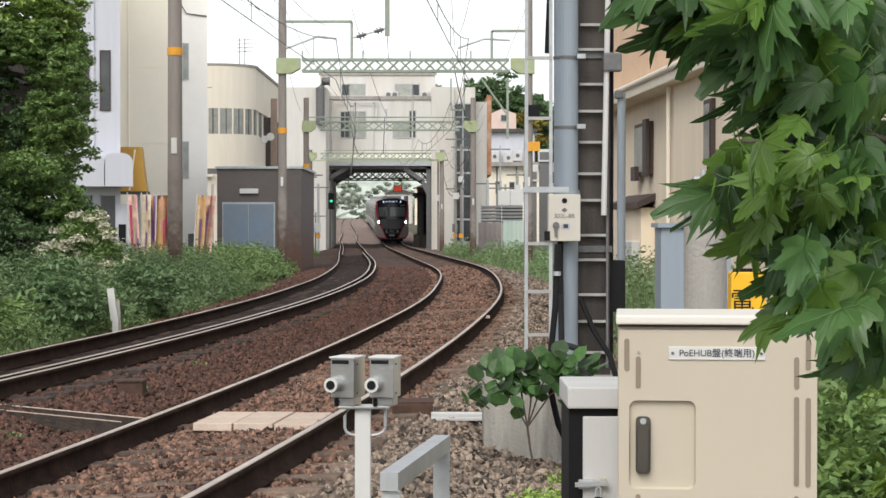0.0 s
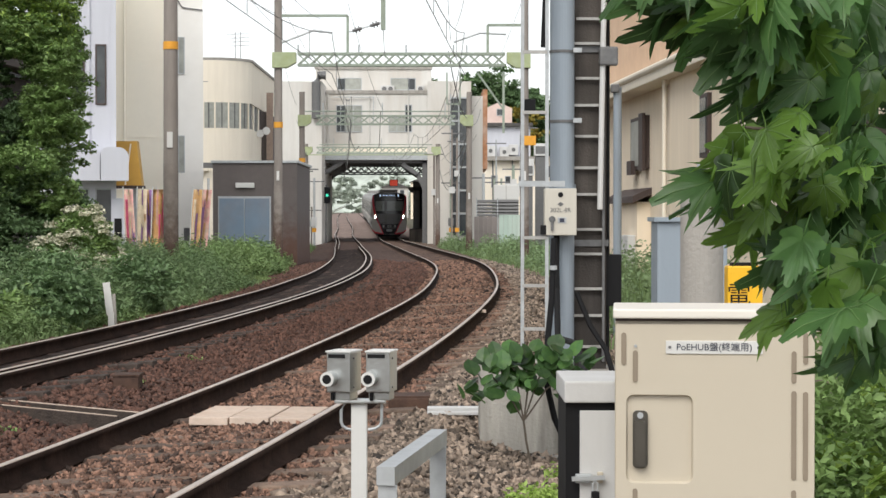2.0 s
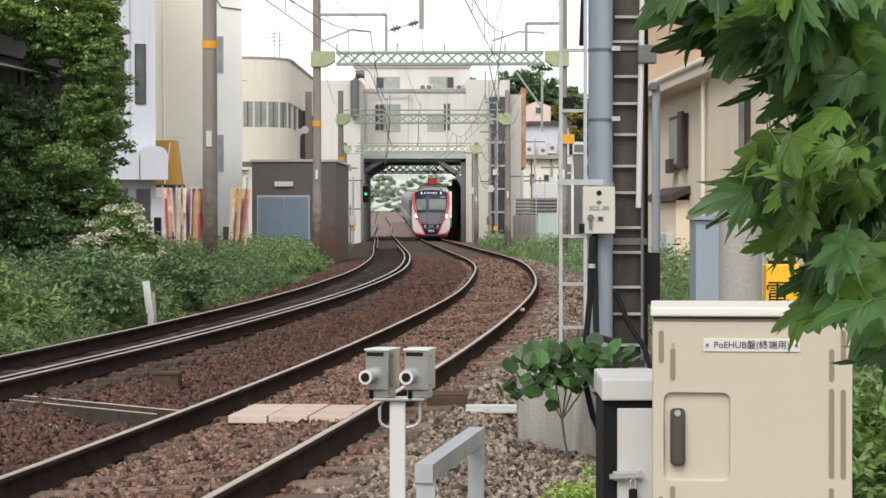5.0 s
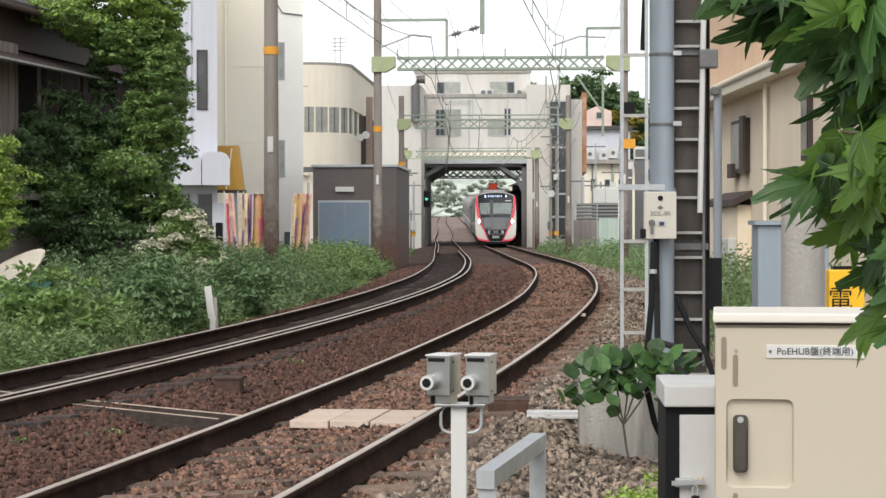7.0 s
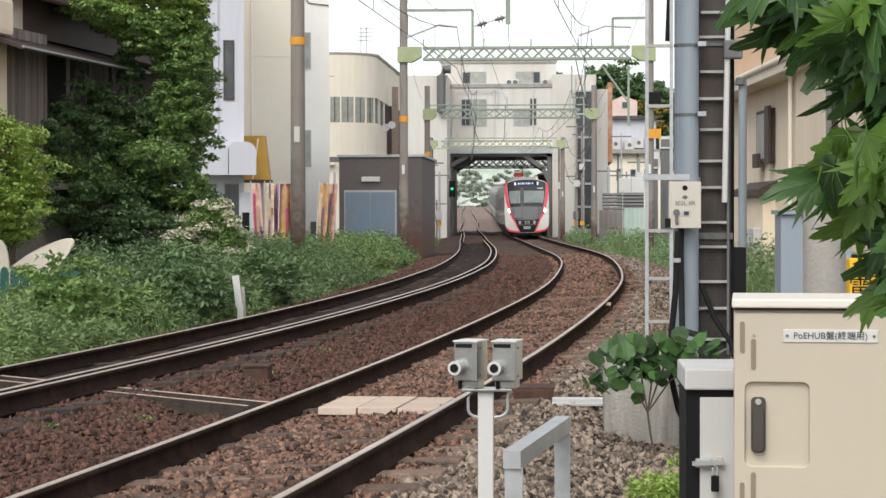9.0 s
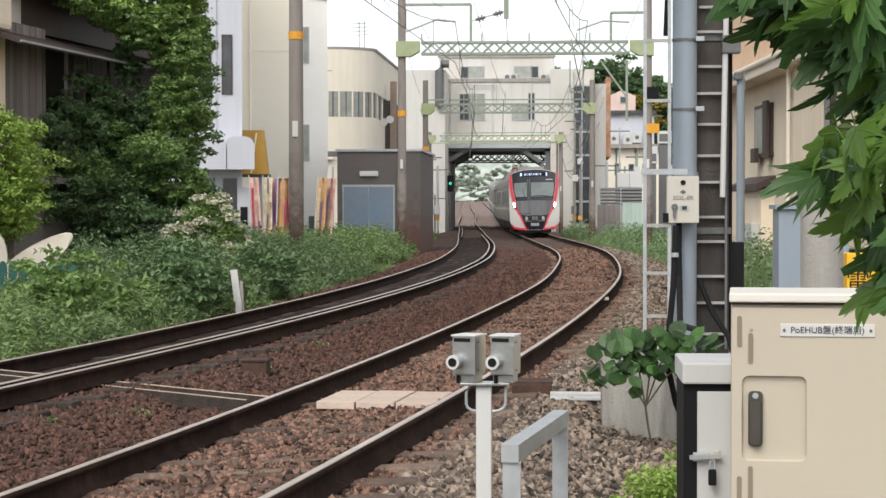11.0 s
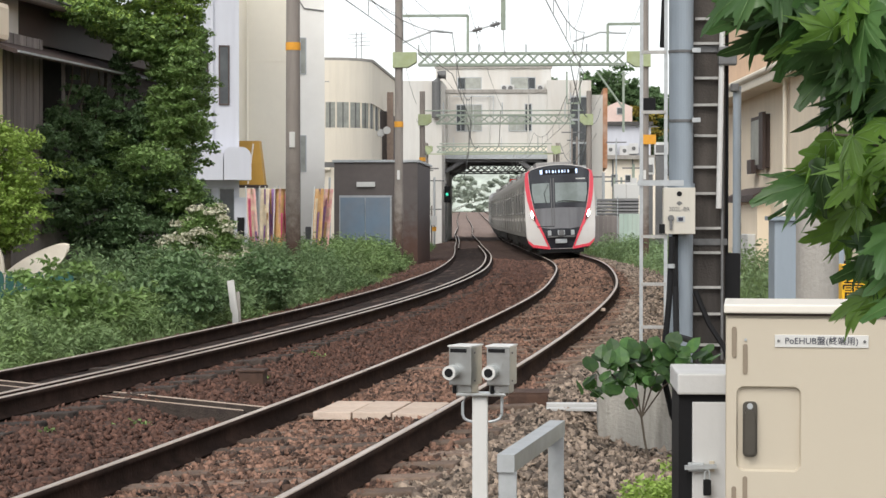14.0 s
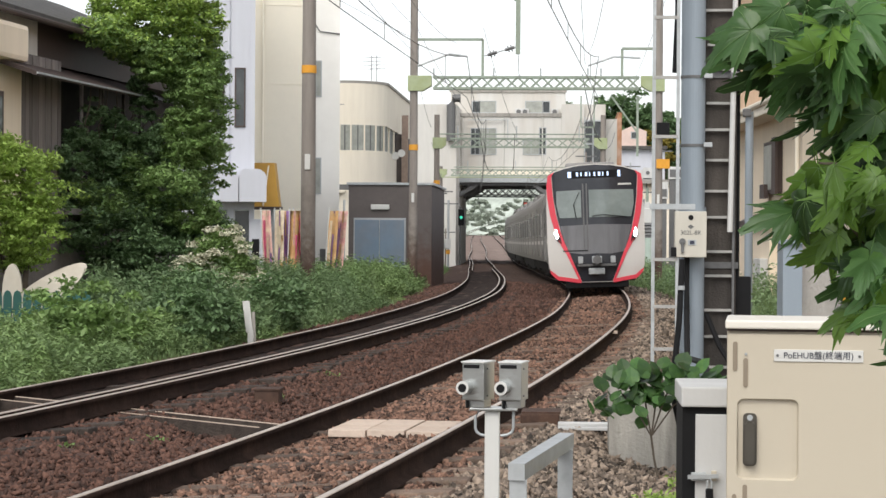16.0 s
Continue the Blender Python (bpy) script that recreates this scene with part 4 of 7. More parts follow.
def build_far_town():
    """What shows beside and beyond the station: small blocks, fences and masts."""
    spots = ((10.6, 190, 5, 9, 5.6, M_WALL_CREAM), (15, 200, 7, 9, 8, M_WALL_BEIGE),
             (-34, 380, 14, 10, 8, M_WALL_WHITE), (-28, 430, 8, 10, 7, M_WALL_CREAM), (-48, 420, 16, 12, 12, M_WALL_LILAC),
             (6, 380, 12, 12, 8, M_WALL_WHITE), (-22, 330, 5, 7, 5.6, M_WALL_WHITE), (-29, 456, 7, 7, 4.5, M_WALL_LILAC), (-7.5, 352, 4.6, 7, 5.4, M_WALL_WHITE), (-2, 335, 5, 7, 6.2, M_WALL_BEIGE))
    for x, y, w, d, hh, m in spots:
        b = thing("small_house", x, y, float(rail_z(y)) - 0.5, "small pale rendered house in the distance", "house", "distant houses")
        part("wall", boxed(-w / 2, w / 2, 0, d, 0, hh), m, b)
        part("roof", prism(bmesh.new(), [(-w / 2 - 0.3, hh), (w / 2 + 0.3, hh), (0, hh + w * 0.22)], "y", -0.3, d + 0.3), M_ROOF, b)
        for i in range(3):
            for z in np.arange(1.0, hh - 1.5, 2.8):
                x0 = -w / 2 + w * (0.14 + 0.28 * i)
                window(b, x0, x0 + w * 0.15, z, z + 1.2, 0, M_GALV, M_GLASS)
    # the stepped house beside the station
    h = thing("stepped_house", 3.9, 175, -0.5, "pale stepped house with flat roofs and a pinkish top storey", "house")
    part("wall", boxed(0, 4.6, 0, 8, 0, 7.0), M_WALL_CREAM, h)
    part("flat_roof", boxed(-0.2, 4.8, -0.6, 8, 7.0, 7.35), M_CONCRETE, h, "grey flat roof slab")
    part("wall", boxed(0.1, 4.2, 0.8, 8, 7.35, 10.0), M_WALL_LILAC, h, "pale bluish sheeted storey")
    part("flat_roof", boxed(-0.1, 4.4, 0.4, 8, 10.0, 10.3), M_ROOF, h)
    part("top_storey", prism(bmesh.new(), [(0.3, 10.3), (2.6, 10.3), (2.6, 11.6), (1.4, 12.1), (0.3, 11.6)], "y", 1.0, 6), mat("pinkish_plaster", (0.72, 0.56, 0.5), 0.9, vary=0.06, second=(0.62, 0.46, 0.4), second_scale=0.8), h, "pinkish plastered top storey")
    for x0, z0, w, hh in ((0.8, 4.7, 0.45, 0.95), (2.0, 4.9, 0.4, 0.7), (3.2, 4.6, 0.6, 1.0), (1.3, 11.0, 0.45, 0.5), (3.3, 8.2, 0.6, 1.1)):
        window(h, x0, x0 + w, z0, z0 + hh, 1.0 if z0 > 10.3 else 0.8 if z0 > 7.4 else 0.0, M_GALV, M_GLASS)
    for x0, z0 in ((0.3, 7.6), (1.5, 7.5), (2.3, 7.7)):
        c = part("condenser_unit", boxed(x0, x0 + 0.8, 0.1, 0.6, z0 - 0.22, z0 + 0.7, 0.03), M_WHITE_PANEL, h)
        part("fan_grille", rodded((x0 + 0.4, 0.09, z0 + 0.25), (x0 + 0.4, 0.05, z0 + 0.25), 0.17, 16), M_STEEL_DARK, c)
    for x0 in (0.9, 2.6, 3.6):
        part("downpipe", rodded((x0, -0.1, 0), (x0, -0.1, 7.0), 0.06), M_STEEL_DARK, h)
    # slatted screens, loose sheets and hoardings right of the line
    for x, w in ((2.2, 1.1), (3.36, 1.15)):
        f = thing("louvre_screen", x, 112, -0.6, "dark slatted metal screen on a grey plinth", "screen", "slatted screens")
        part("plinth", boxed(0, w, 0, 0.3, 0, 2.1), M_CONCRETE, f)
        for k in range(5):
            o = part("slat", boxed(0, w, -0.06, 0.06, -0.06, 0.06), M_STEEL_DARK, f)
            o.matrix_basis = pose(0, 0.1, 2.25 + k * 0.19, -25, 0, 0)
        part("post", boxed(-0.05, 0, 0, 0.2, 0, 3.2), M_GALV, f)
    f = thing("board_fence", 2.0, 110, -0.6, "weathered grey upright board fence", "fence")
    o = part("board", boxed(0, 0.24, 0, 0.04, 0, 2.15), M_OLD_WOOD, f)
    for k in range(1, 5):
        twin("board", o, k * 0.25, 0, 0.03 * (k % 2), f)
    f = thing("hoarding", 3.3, 108, -0.6, "pale sea-green sheet hoarding", "hoarding")
    sea = mat("sea_green_sheet", (0.4, 0.5, 0.44), 0.7, vary=0.1, second=(0.5, 0.56, 0.5), second_scale=1.5, streaks=True)
    for k in range(5):
        part("panel", boxed(k * 0.24, k * 0.24 + 0.23, 0, 0.05, 0.1, 2.25), sea, f)
    f = thing("white_tank", 3.75, 113, 2.5, "white sheet-metal cabinet above the slatted screens", "cabinet")
    part("body", boxed(-0.6, 0.8, 0, 0.8, 0, 0.85, 0.04), M_PLATE_WHITE, f)
    part("seam", boxed(0.08, 0.11, -0.01, 0.0, 0.02, 0.83), M_CONCRETE, f)
    part("stand", boxed(-0.5, 0.7, 0.2, 0.6, -3.1, 0), M_STEEL_DARK, f)
    # wooded rise far beyond the station, with haze put into its colour
    xs, ys = np.linspace(-140, 90, 70), np.linspace(520, 620, 12)
    X, Y = np.meshgrid(xs, ys)
    Z = 3.0 + (24 + 3 * np.sin(X * 0.06) + 1.5 * np.sin(X * 0.23 + 1)) * np.clip((Y - 520) / 60, 0, 1) ** 0.7 + rng.normal(0, 0.7, X.shape) * (Y > 522)
    i = np.arange(X.size).reshape(X.shape)
    sheet("far_hill", np.c_[X.ravel(), Y.ravel(), Z.ravel()], np.c_[i[:-1, :-1].ravel(), i[:-1, 1:].ravel(), i[1:, 1:].ravel(), i[1:, :-1].ravel()], M_HILL, "structure", "wooded rise, its green paled by painted haze", "hill")


build_station()
build_hut()
build_left_row()
build_banners()
build_right_house()
build_far_town()

# ---- overhead line: poles, gantries and wires ----
def concrete_pole(x, y, z, height, r, bands, foot=2.0):
    p = thing("overhead_line_pole", x, y, z, "tall grey concrete overhead-line pole with rust-stained foot and orange band", "pole", "overhead line poles")
    part("shaft", rodded((0, 0, foot), (0, 0, height), r, 20, r * 0.86), M_POLE, p, smooth=False)
    part("foot", rodded((0, 0, -0.3), (0, 0, foot), r * 1.01, 20), M_POLE_FOOT, p, "rust-brown stained pole foot")
    for z1 in bands:
        part("band", rodded((0, 0, z1), (0, 0, z1 + 0.2), r * 1.03, 20), M_ORANGE_BAND, p, "orange marker band")
        part("number_plate", boxed(-0.07, 0.07, -r - 0.03, -r + 0.01, z1 - 2.5, z1 - 2.1), M_PLATE_WHITE, p, "small white plate")
    return p


def lattice_beam(parent, x0, x1, y, z0, z1, cell, m, d=0.35):
    for yy in (y - d / 2, y + d / 2):
        for z in (z0, z1):
            part("chord", boxed(x0, x1, yy - 0.04, yy + 0.04, z - 0.045, z + 0.045), m, parent)
        bm = bmesh.new()
        n = max(1, round((x1 - x0) / cell))
        c = (x1 - x0) / n
        for k in range(n):
            a = x0 + k * c
            bar(bm, (a, yy, z0), (a + c, yy, z1), 0.035, 0.05)
            bar(bm, (a, yy + 0.01, z1), (a + c, yy + 0.01, z0), 0.035, 0.05)
        part("lattice", bm, m, parent)


def gantry(y, xl, xr, z0, z1, base, cell=0.62, tall=11.5, plate=0.68):
    g = thing("overhead_gantry", 0, y, base, "pale green lattice gantry spanning both tracks on concrete poles", "gantry", "overhead gantries")
    for x, foot in ((xl, 3.2), (xr, 3.2)):
        r = 0.17
        pl = part("pole", rodded((x, 0, -0.3), (x, 0, tall), r, 18, r * 0.85), M_POLE, g, "grey concrete pole")
        part("stained_foot", rodded((x, 0, -0.3), (x, 0, foot), r * 1.03, 18), M_POLE_FOOT, pl)
        if x < 0:
            part("band", rodded((x, 0, 5.4), (x, 0, 5.62), r * 1.04, 18), M_ORANGE_BAND, pl, "orange marker band")
        part("tag", boxed(x - 0.05, x + 0.05, -r - 0.04, -r, 3.4, 3.75), M_PLATE_WHITE, pl)
    a, b = z0 - base, z1 - base
    lattice_beam(g, xl + 0.75, xr - 0.75, 0, a, b, cell, M_GREEN_STEEL)
    for s, x in ((1, xl), (-1, xr)):
        part("end_plate", prism(bmesh.new(), [(x - 0.22 * s, b + 0.05), (x + plate * s, b + 0.05), (x + plate * s, a + 0.1), (x + plate * 0.5 * s, a - 0.1), (x - 0.22 * s, a - 0.1)], "y", -0.24, 0.24), M_GREEN_PLATE, g, "yellow-green end plate clamped to the pole")
    return g


def build_overhead():
    concrete_pole(-6.8, 51.4, -0.35, 11, 0.19, (6.1,), 3.2)
    beam = thing("cross_beam", 0, 51.4, 8.2, "green steel cross beam with drop arms above the tracks", "beam")
    part("beam", boxed(-7.1, 5.2, -0.15, 0.15, 0.2, 0.6), M_GREEN_STEEL, beam)
    part("clamp", boxed(-7.2, -6.4, -0.25, 0.25, 0.1, 0.7), M_GREEN_PLATE, beam)
    part("drop_arm", boxed(-1.45, -1.33, -0.06, 0.06, -1.95, 0.2), M_GREEN_STEEL, beam, "green steel drop arm")
    part("brace", bar(bmesh.new(), (-1.39, 0, -0.6), (-2.6, 0, 0.3), 0.07, 0.07), M_GREEN_STEEL, beam)
    part("steady_arm", bar(bmesh.new(), (-1.39, 0, -1.75), (-2.25, 0, -2.0), 0.035, 0.035), M_GALV, beam)
    for x, z in ((-1.6, -1.81), (-2.05, -1.94)):
        part("insulator", rod(rod(rod(bmesh.new(), (x - 0.12, 0, z - 0.035), (x + 0.12, 0, z + 0.035), 0.04, 12), (x - 0.05, 0, z - 0.015), (x - 0.02, 0, z - 0.006), 0.085, 12), (x + 0.03, 0, z + 0.009), (x + 0.06, 0, z + 0.018), 0.085, 12), M_STEEL_DARK, beam)
    part("support", rodded((5.0, 0, -8.6), (5.0, 0, 0.3), 0.16, 14), M_POLE, beam)
    g1 = gantry(76.6, -6.06, 3.3, 7.27, 7.7, -0.5, cell=0.45)
    g2 = gantry(109, -7.34, 1.7, 6.55, 7.0, -0.9, cell=0.6, tall=9.2, plate=0.5)
    g3 = gantry(143, -9.35, 0.0, 6.1, 6.5, -0.85, cell=0.5, tall=7.6, plate=0.45)
    part("walkway", boxed(-9.3, 0.0, -0.5, -0.2, 6.78, 6.84), M_GREEN_PLATE, g3, "yellow-green walkway edge on the gantry")
    # frames on top of the first gantry that hold the wires
    part("upper_frame", bar(bar(bmesh.new(), (-6.1, 0, 9.65), (-3.42, 0, 9.65), 0.1, 0.1), (-3.42, 0, 9.65), (-3.42, 0, 8.2), 0.1, 0.1), M_GREEN_STEEL, g1)
    part("upper_frame", bar(bar(bmesh.new(), (3.2, 0, 9.3), (1.9, 0, 9.3), 0.1, 0.1), (1.9, 0, 9.3), (1.9, 0, 8.2), 0.1, 0.1), M_GREEN_STEEL, g1)
    part("pull_off_arm", pipe(bmesh.new(), [(-6.0, 0, 8.6), (-4.7, 0, 9.1), (-4.0, 0, 9.0)], 0.04), M_GALV, g1)
    part("pull_off_arm", pipe(bmesh.new(), [(0.6, 0, 8.65), (1.6, 0, 9.0), (2.6, 0, 8.95)], 0.04), M_GALV, g1)
    part("side_bracket", bar(bar(bmesh.new(), (2.5, 0, 7.5), (2.5, 0, 5.2), 0.09, 0.09), (2.5, 0, 6.1), (1.5, 0, 7.5), 0.07, 0.07), M_GREEN_STEEL, g1)
    part("drop_frame", bar(bar(bar(bmesh.new(), (0.35, 0, 7.5), (0.35, 0, 6.3), 0.06, 0.06), (0.85, 0, 7.5), (0.85, 0, 6.3), 0.06, 0.06), (0.35, 0, 6.3), (0.85, 0, 6.3), 0.06, 0.06), M_GREEN_STEEL, g1)
    for x in (-5.3, -3.0, -1.2, 0.6, 1.1):
        part("insulator_stud", rodded((x, 0, 8.2), (x, 0, 8.55), 0.03, 8), M_GALV, g1)
    for gg, base, zz, xs in ((g2, -0.9, 8.0, (-6.2, -3.0, 0.4)), (g3, -0.85, 7.4, (-7.4, -4.0, -1.4))):
        for x in xs:
            part("insulator_stud", rodded((x, 0, zz - 0.3), (x, 0, zz + 0.6), 0.03, 8), M_GALV, gg)
        part("top_rail", rodded((xs[0] - 1, 0, zz + 0.15), (xs[-1] + 1, 0, zz + 0.15), 0.035, 8), M_GREEN_STEEL, gg)
    part("pole_box", boxed(3.22, 3.7, -0.4, -0.1, 5.98, 6.47, 0.02), M_BLACK, g1, "dark switch box on the pole")
    part("orange_plate", boxed(3.22, 3.72, -0.25, -0.2, 4.73, 5.09), M_ORANGE_BAND, g1, "orange warning plate")
    # wires over each track: contact wire, messenger, droppers
    def wire(name, pts, r, lab):
        o = part(name, pipe(bmesh.new(), pts, r, 5), M_WIRE)
        tagged(o, lab, "wire", "overhead wires")
    def sag(a, b, drop, n=12):
        a, b = Vector(a), Vector(b)
        return [a.lerp(b, k / n) - Vector((0, 0, drop * 4 * (k / n) * (1 - k / n))) for k in range(n + 1)]
    stations = (-10, 21.5, 51.4, 76.6, 109, 143, 176, 220)
    for track, lab in ((near_x, "near"), (far_x, "far")):
        cw, mw, drops = [], [], bmesh.new()
        for a, b in zip(stations, stations[1:]):
            xa, xb = float(track(a)), float(track(b))
            za, zb = float(rail_z(a)), float(rail_z(b))
            cw += sag((xa, a, za + 5.15), (xb, b, zb + 5.15), 0.02, 6)[:-1]
            seg = sag((xa, a, za + 6.2), (xb, b, zb + 6.2), 0.75, 12)
            mw += seg[:-1]
            for k in (2, 4, 6, 8, 10):
                q = seg[k]
                rod(drops, q, (q.x, q.y, za + (zb - za) * k / 12 + 5.15), 0.008, 5)
        wire("contact_wire", cw, 0.009, "thin dark overhead contact wire above a track")
        wire("messenger_wire", mw, 0.01, "sagging dark messenger wire above a track")
        o = part("droppers", drops, M_WIRE)
        tagged(o, "thin dropper wires hanging between overhead wires", "wire", "", "stuff")
    feeders = [((-6.9, 51.4, 10.2), (-6.1, 76.6, 8.7)), ((-6.6, 51.4, 10.6), (-6.1, 76.6, 9.7)), ((-6.1, 76.6, 8.7), (-7.65, 109, 7.6)), ((-6.0, 76.6, 9.7), (-5.2, 109, 7.9)),
               ((-3.4, 76.6, 9.6), (-3.0, 109, 7.4)), ((3.3, 76.6, 10.0), (2.0, 109, 7.5)), ((1.33, 21.8, 6.5), (3.25, 76.6, 9.9)), ((1.6, 22.2, 6.9), (3.4, 76.6, 10.3)),
               ((-1.39, 51.4, 6.4), (-2.0, 76.6, 7.8)), ((0.9, 51.4, 8.2), (0.6, 76.6, 8.6)), ((0.2, 51.4, 8.3), (0.5, 76.6, 8.2)), ((-4.8, 51.4, 8.6), (-4.4, 76.6, 9.0)),
               ((2.0, 109, 7.4), (0.15, 143, 6.3)), ((1.9, 109, 6.6), (-0.6, 148, 5.2)), ((2.1, 109, 6.0), (0.4, 148, 4.6)), ((-7.65, 109, 6.8), (-9.0, 143, 6.4)),
               ((-11.0, 69.5, 11.5), (-6.1, 76.6, 9.2)), ((-6.8, 51.4, 9.6), (-12.0, 85.9, 12.5))]
    for a, b, drop in (((1.7, 109, 6.3), (0.2, 148, 6.9), 1.6), ((1.7, 109, 5.9), (0.6, 148, 4.0), 1.1), ((1.5, 109, 7.2), (3.2, 150, 9.6), 0.9), ((0.0, 143, 5.6), (0.9, 149, 3.6), 0.7),
                       ((-9.3, 143, 6.2), (-7.3, 109, 6.6), 0.8), ((-5.0, 109, 7.2), (-5.6, 143, 6.6), 0.9), ((-3.1, 109, 7.2), (-4.2, 143, 6.6), 0.7), ((0.4, 76.6, 7.8), (1.6, 109, 6.9), 0.6)):
        wire("slack_cable", sag(a, b, drop), 0.022, "slack dark cable looping beside the station portal")
    for a, b in feeders:
        wire("feeder_wire", sag(a, b, 0.35 if abs(a[1] - b[1]) > 20 else 0.1), 0.009, "dark feeder cable strung between poles")



def build_masts():
    """Thin posts, pipes and boxes crowded beside the station portal."""
    r = random.Random(5)
    for k in range(15):
        left = k < 5
        y = r.uniform(118, 146)
        x = float(far_x(y)) - r.uniform(2.2, 3.3) if left else float(near_x(y)) + r.uniform(2.7, 8.0)
        h = r.uniform(3.0, 6.5) if left else r.uniform(3.5, 8.5)
        m = thing("service_post", x, y, -0.9, "thin grey service post with a small box near the station", "post", "service posts")
        part("post", rodded((0, 0, 0), (0, 0, h), r.uniform(0.05, 0.11), 10), r.choice((M_GALV, M_POLE, M_GREEN_STEEL)), m)
        z = h * r.uniform(0.35, 0.8)
        part("box", boxed(-0.2, 0.2, -0.3, -0.1, z, z + r.uniform(0.3, 0.7), 0.02), r.choice((M_WHITE_PANEL, M_STEEL_DARK, M_GALV)), m)
        part("arm", boxed(-0.7, 0.7, -0.04, 0.04, h - 0.3, h - 0.22), M_STEEL_DARK, m)
        if k % 3 == 0:
            part("plate", boxed(-0.15, 0.15, -0.14, -0.12, 1.4, 1.7), M_ORANGE_BAND, m)
    for k in range(5):
        x, y = 5.2 + 1.15 * k, 140 + 3 * k
        u = thing("rooftop_unit", x, y, 3.0 + 1.5 * (k % 3), "pale box-shaped service unit on a steel stand", "service unit", "service units")
        part("case", boxed(-0.5, 0.5, 0, 0.8, 0, 0.9 + 0.3 * (k % 2), 0.03), M_WHITE_PANEL, u)
        part("grille", boxed(-0.4, 0.4, -0.02, 0.0, 0.15, 0.7), M_STEEL_DARK, u)
        part("stand", boxed(-0.4, 0.4, 0.1, 0.7, -4.2 - 1.5 * (k % 3), 0), M_STEEL_DARK, u)


build_overhead()
build_masts()

# ---- the train ----
CAR = 17.6
PITCH = 18.0


def section(w=1.39, shoulder=3.05, top=3.62, low=0.78):
    """Half body section, from the sill up over the roof."""
    pts = [(w - 0.03, low), (w, 1.25), (w, 2.2), (w - 0.02, shoulder)]
    for k in range(1, 7):
        a = radians(90 * k / 6)
        pts.append(((w - 0.02) * math.cos(a) ** 0.75 if k < 6 else 0.0, shoulder + (top - shoulder) * math.sin(a)))
    return pts


def face_depth(x, z):
    """How far the nose lies behind its foremost point."""
    return 0.16 * (abs(x) / 1.39) ** 2.4 + 0.16 * max(0.0, z - 1.15) / 2.4 + 0.1 * max(0.0, 0.75 - z)


def face_panel(name, outline, material, parent, lift, label="", cut=0.14):
    """A panel of the nose: its outline in (x, z), bent to the nose's curve."""
    bm = bmesh.new()
    bm.faces.new([bm.verts.new((x, 0, z)) for x, z in outline])
    for k in range(-10, 11):
        bmesh.ops.bisect_plane(bm, geom=bm.verts[:] + bm.edges[:] + bm.faces[:], plane_co=(k * cut, 0, 0), plane_no=(1, 0, 0))
    for k in range(1, 27):
        bmesh.ops.bisect_plane(bm, geom=bm.verts[:] + bm.edges[:] + bm.faces[:], plane_co=(0, 0, k * cut), plane_no=(0, 0, 1))
    bmesh.ops.triangulate(bm, faces=bm.faces[:])
    for v in bm.verts:
        v.co.y = face_depth(v.co.x, v.co.z) - lift
    bmesh.ops.solidify(bm, geom=bm.faces[:], thickness=-0.012)
    return part(name, bm, material, parent, label)


def mirror(outline):
    return [(-x, z) for x, z in reversed(outline)]


def nose_outline():
    half = [(0.0, 3.66), (0.45, 3.64), (0.85, 3.57), (1.15, 3.47), (1.32, 3.36), (1.37, 3.1), (1.39, 2.4), (1.39, 1.3), (1.36, 0.75), (1.3, 0.55), (1.12, 0.38), (0.6, 0.28), (0.0, 0.28)]
    return half + mirror(half)[1:-1]


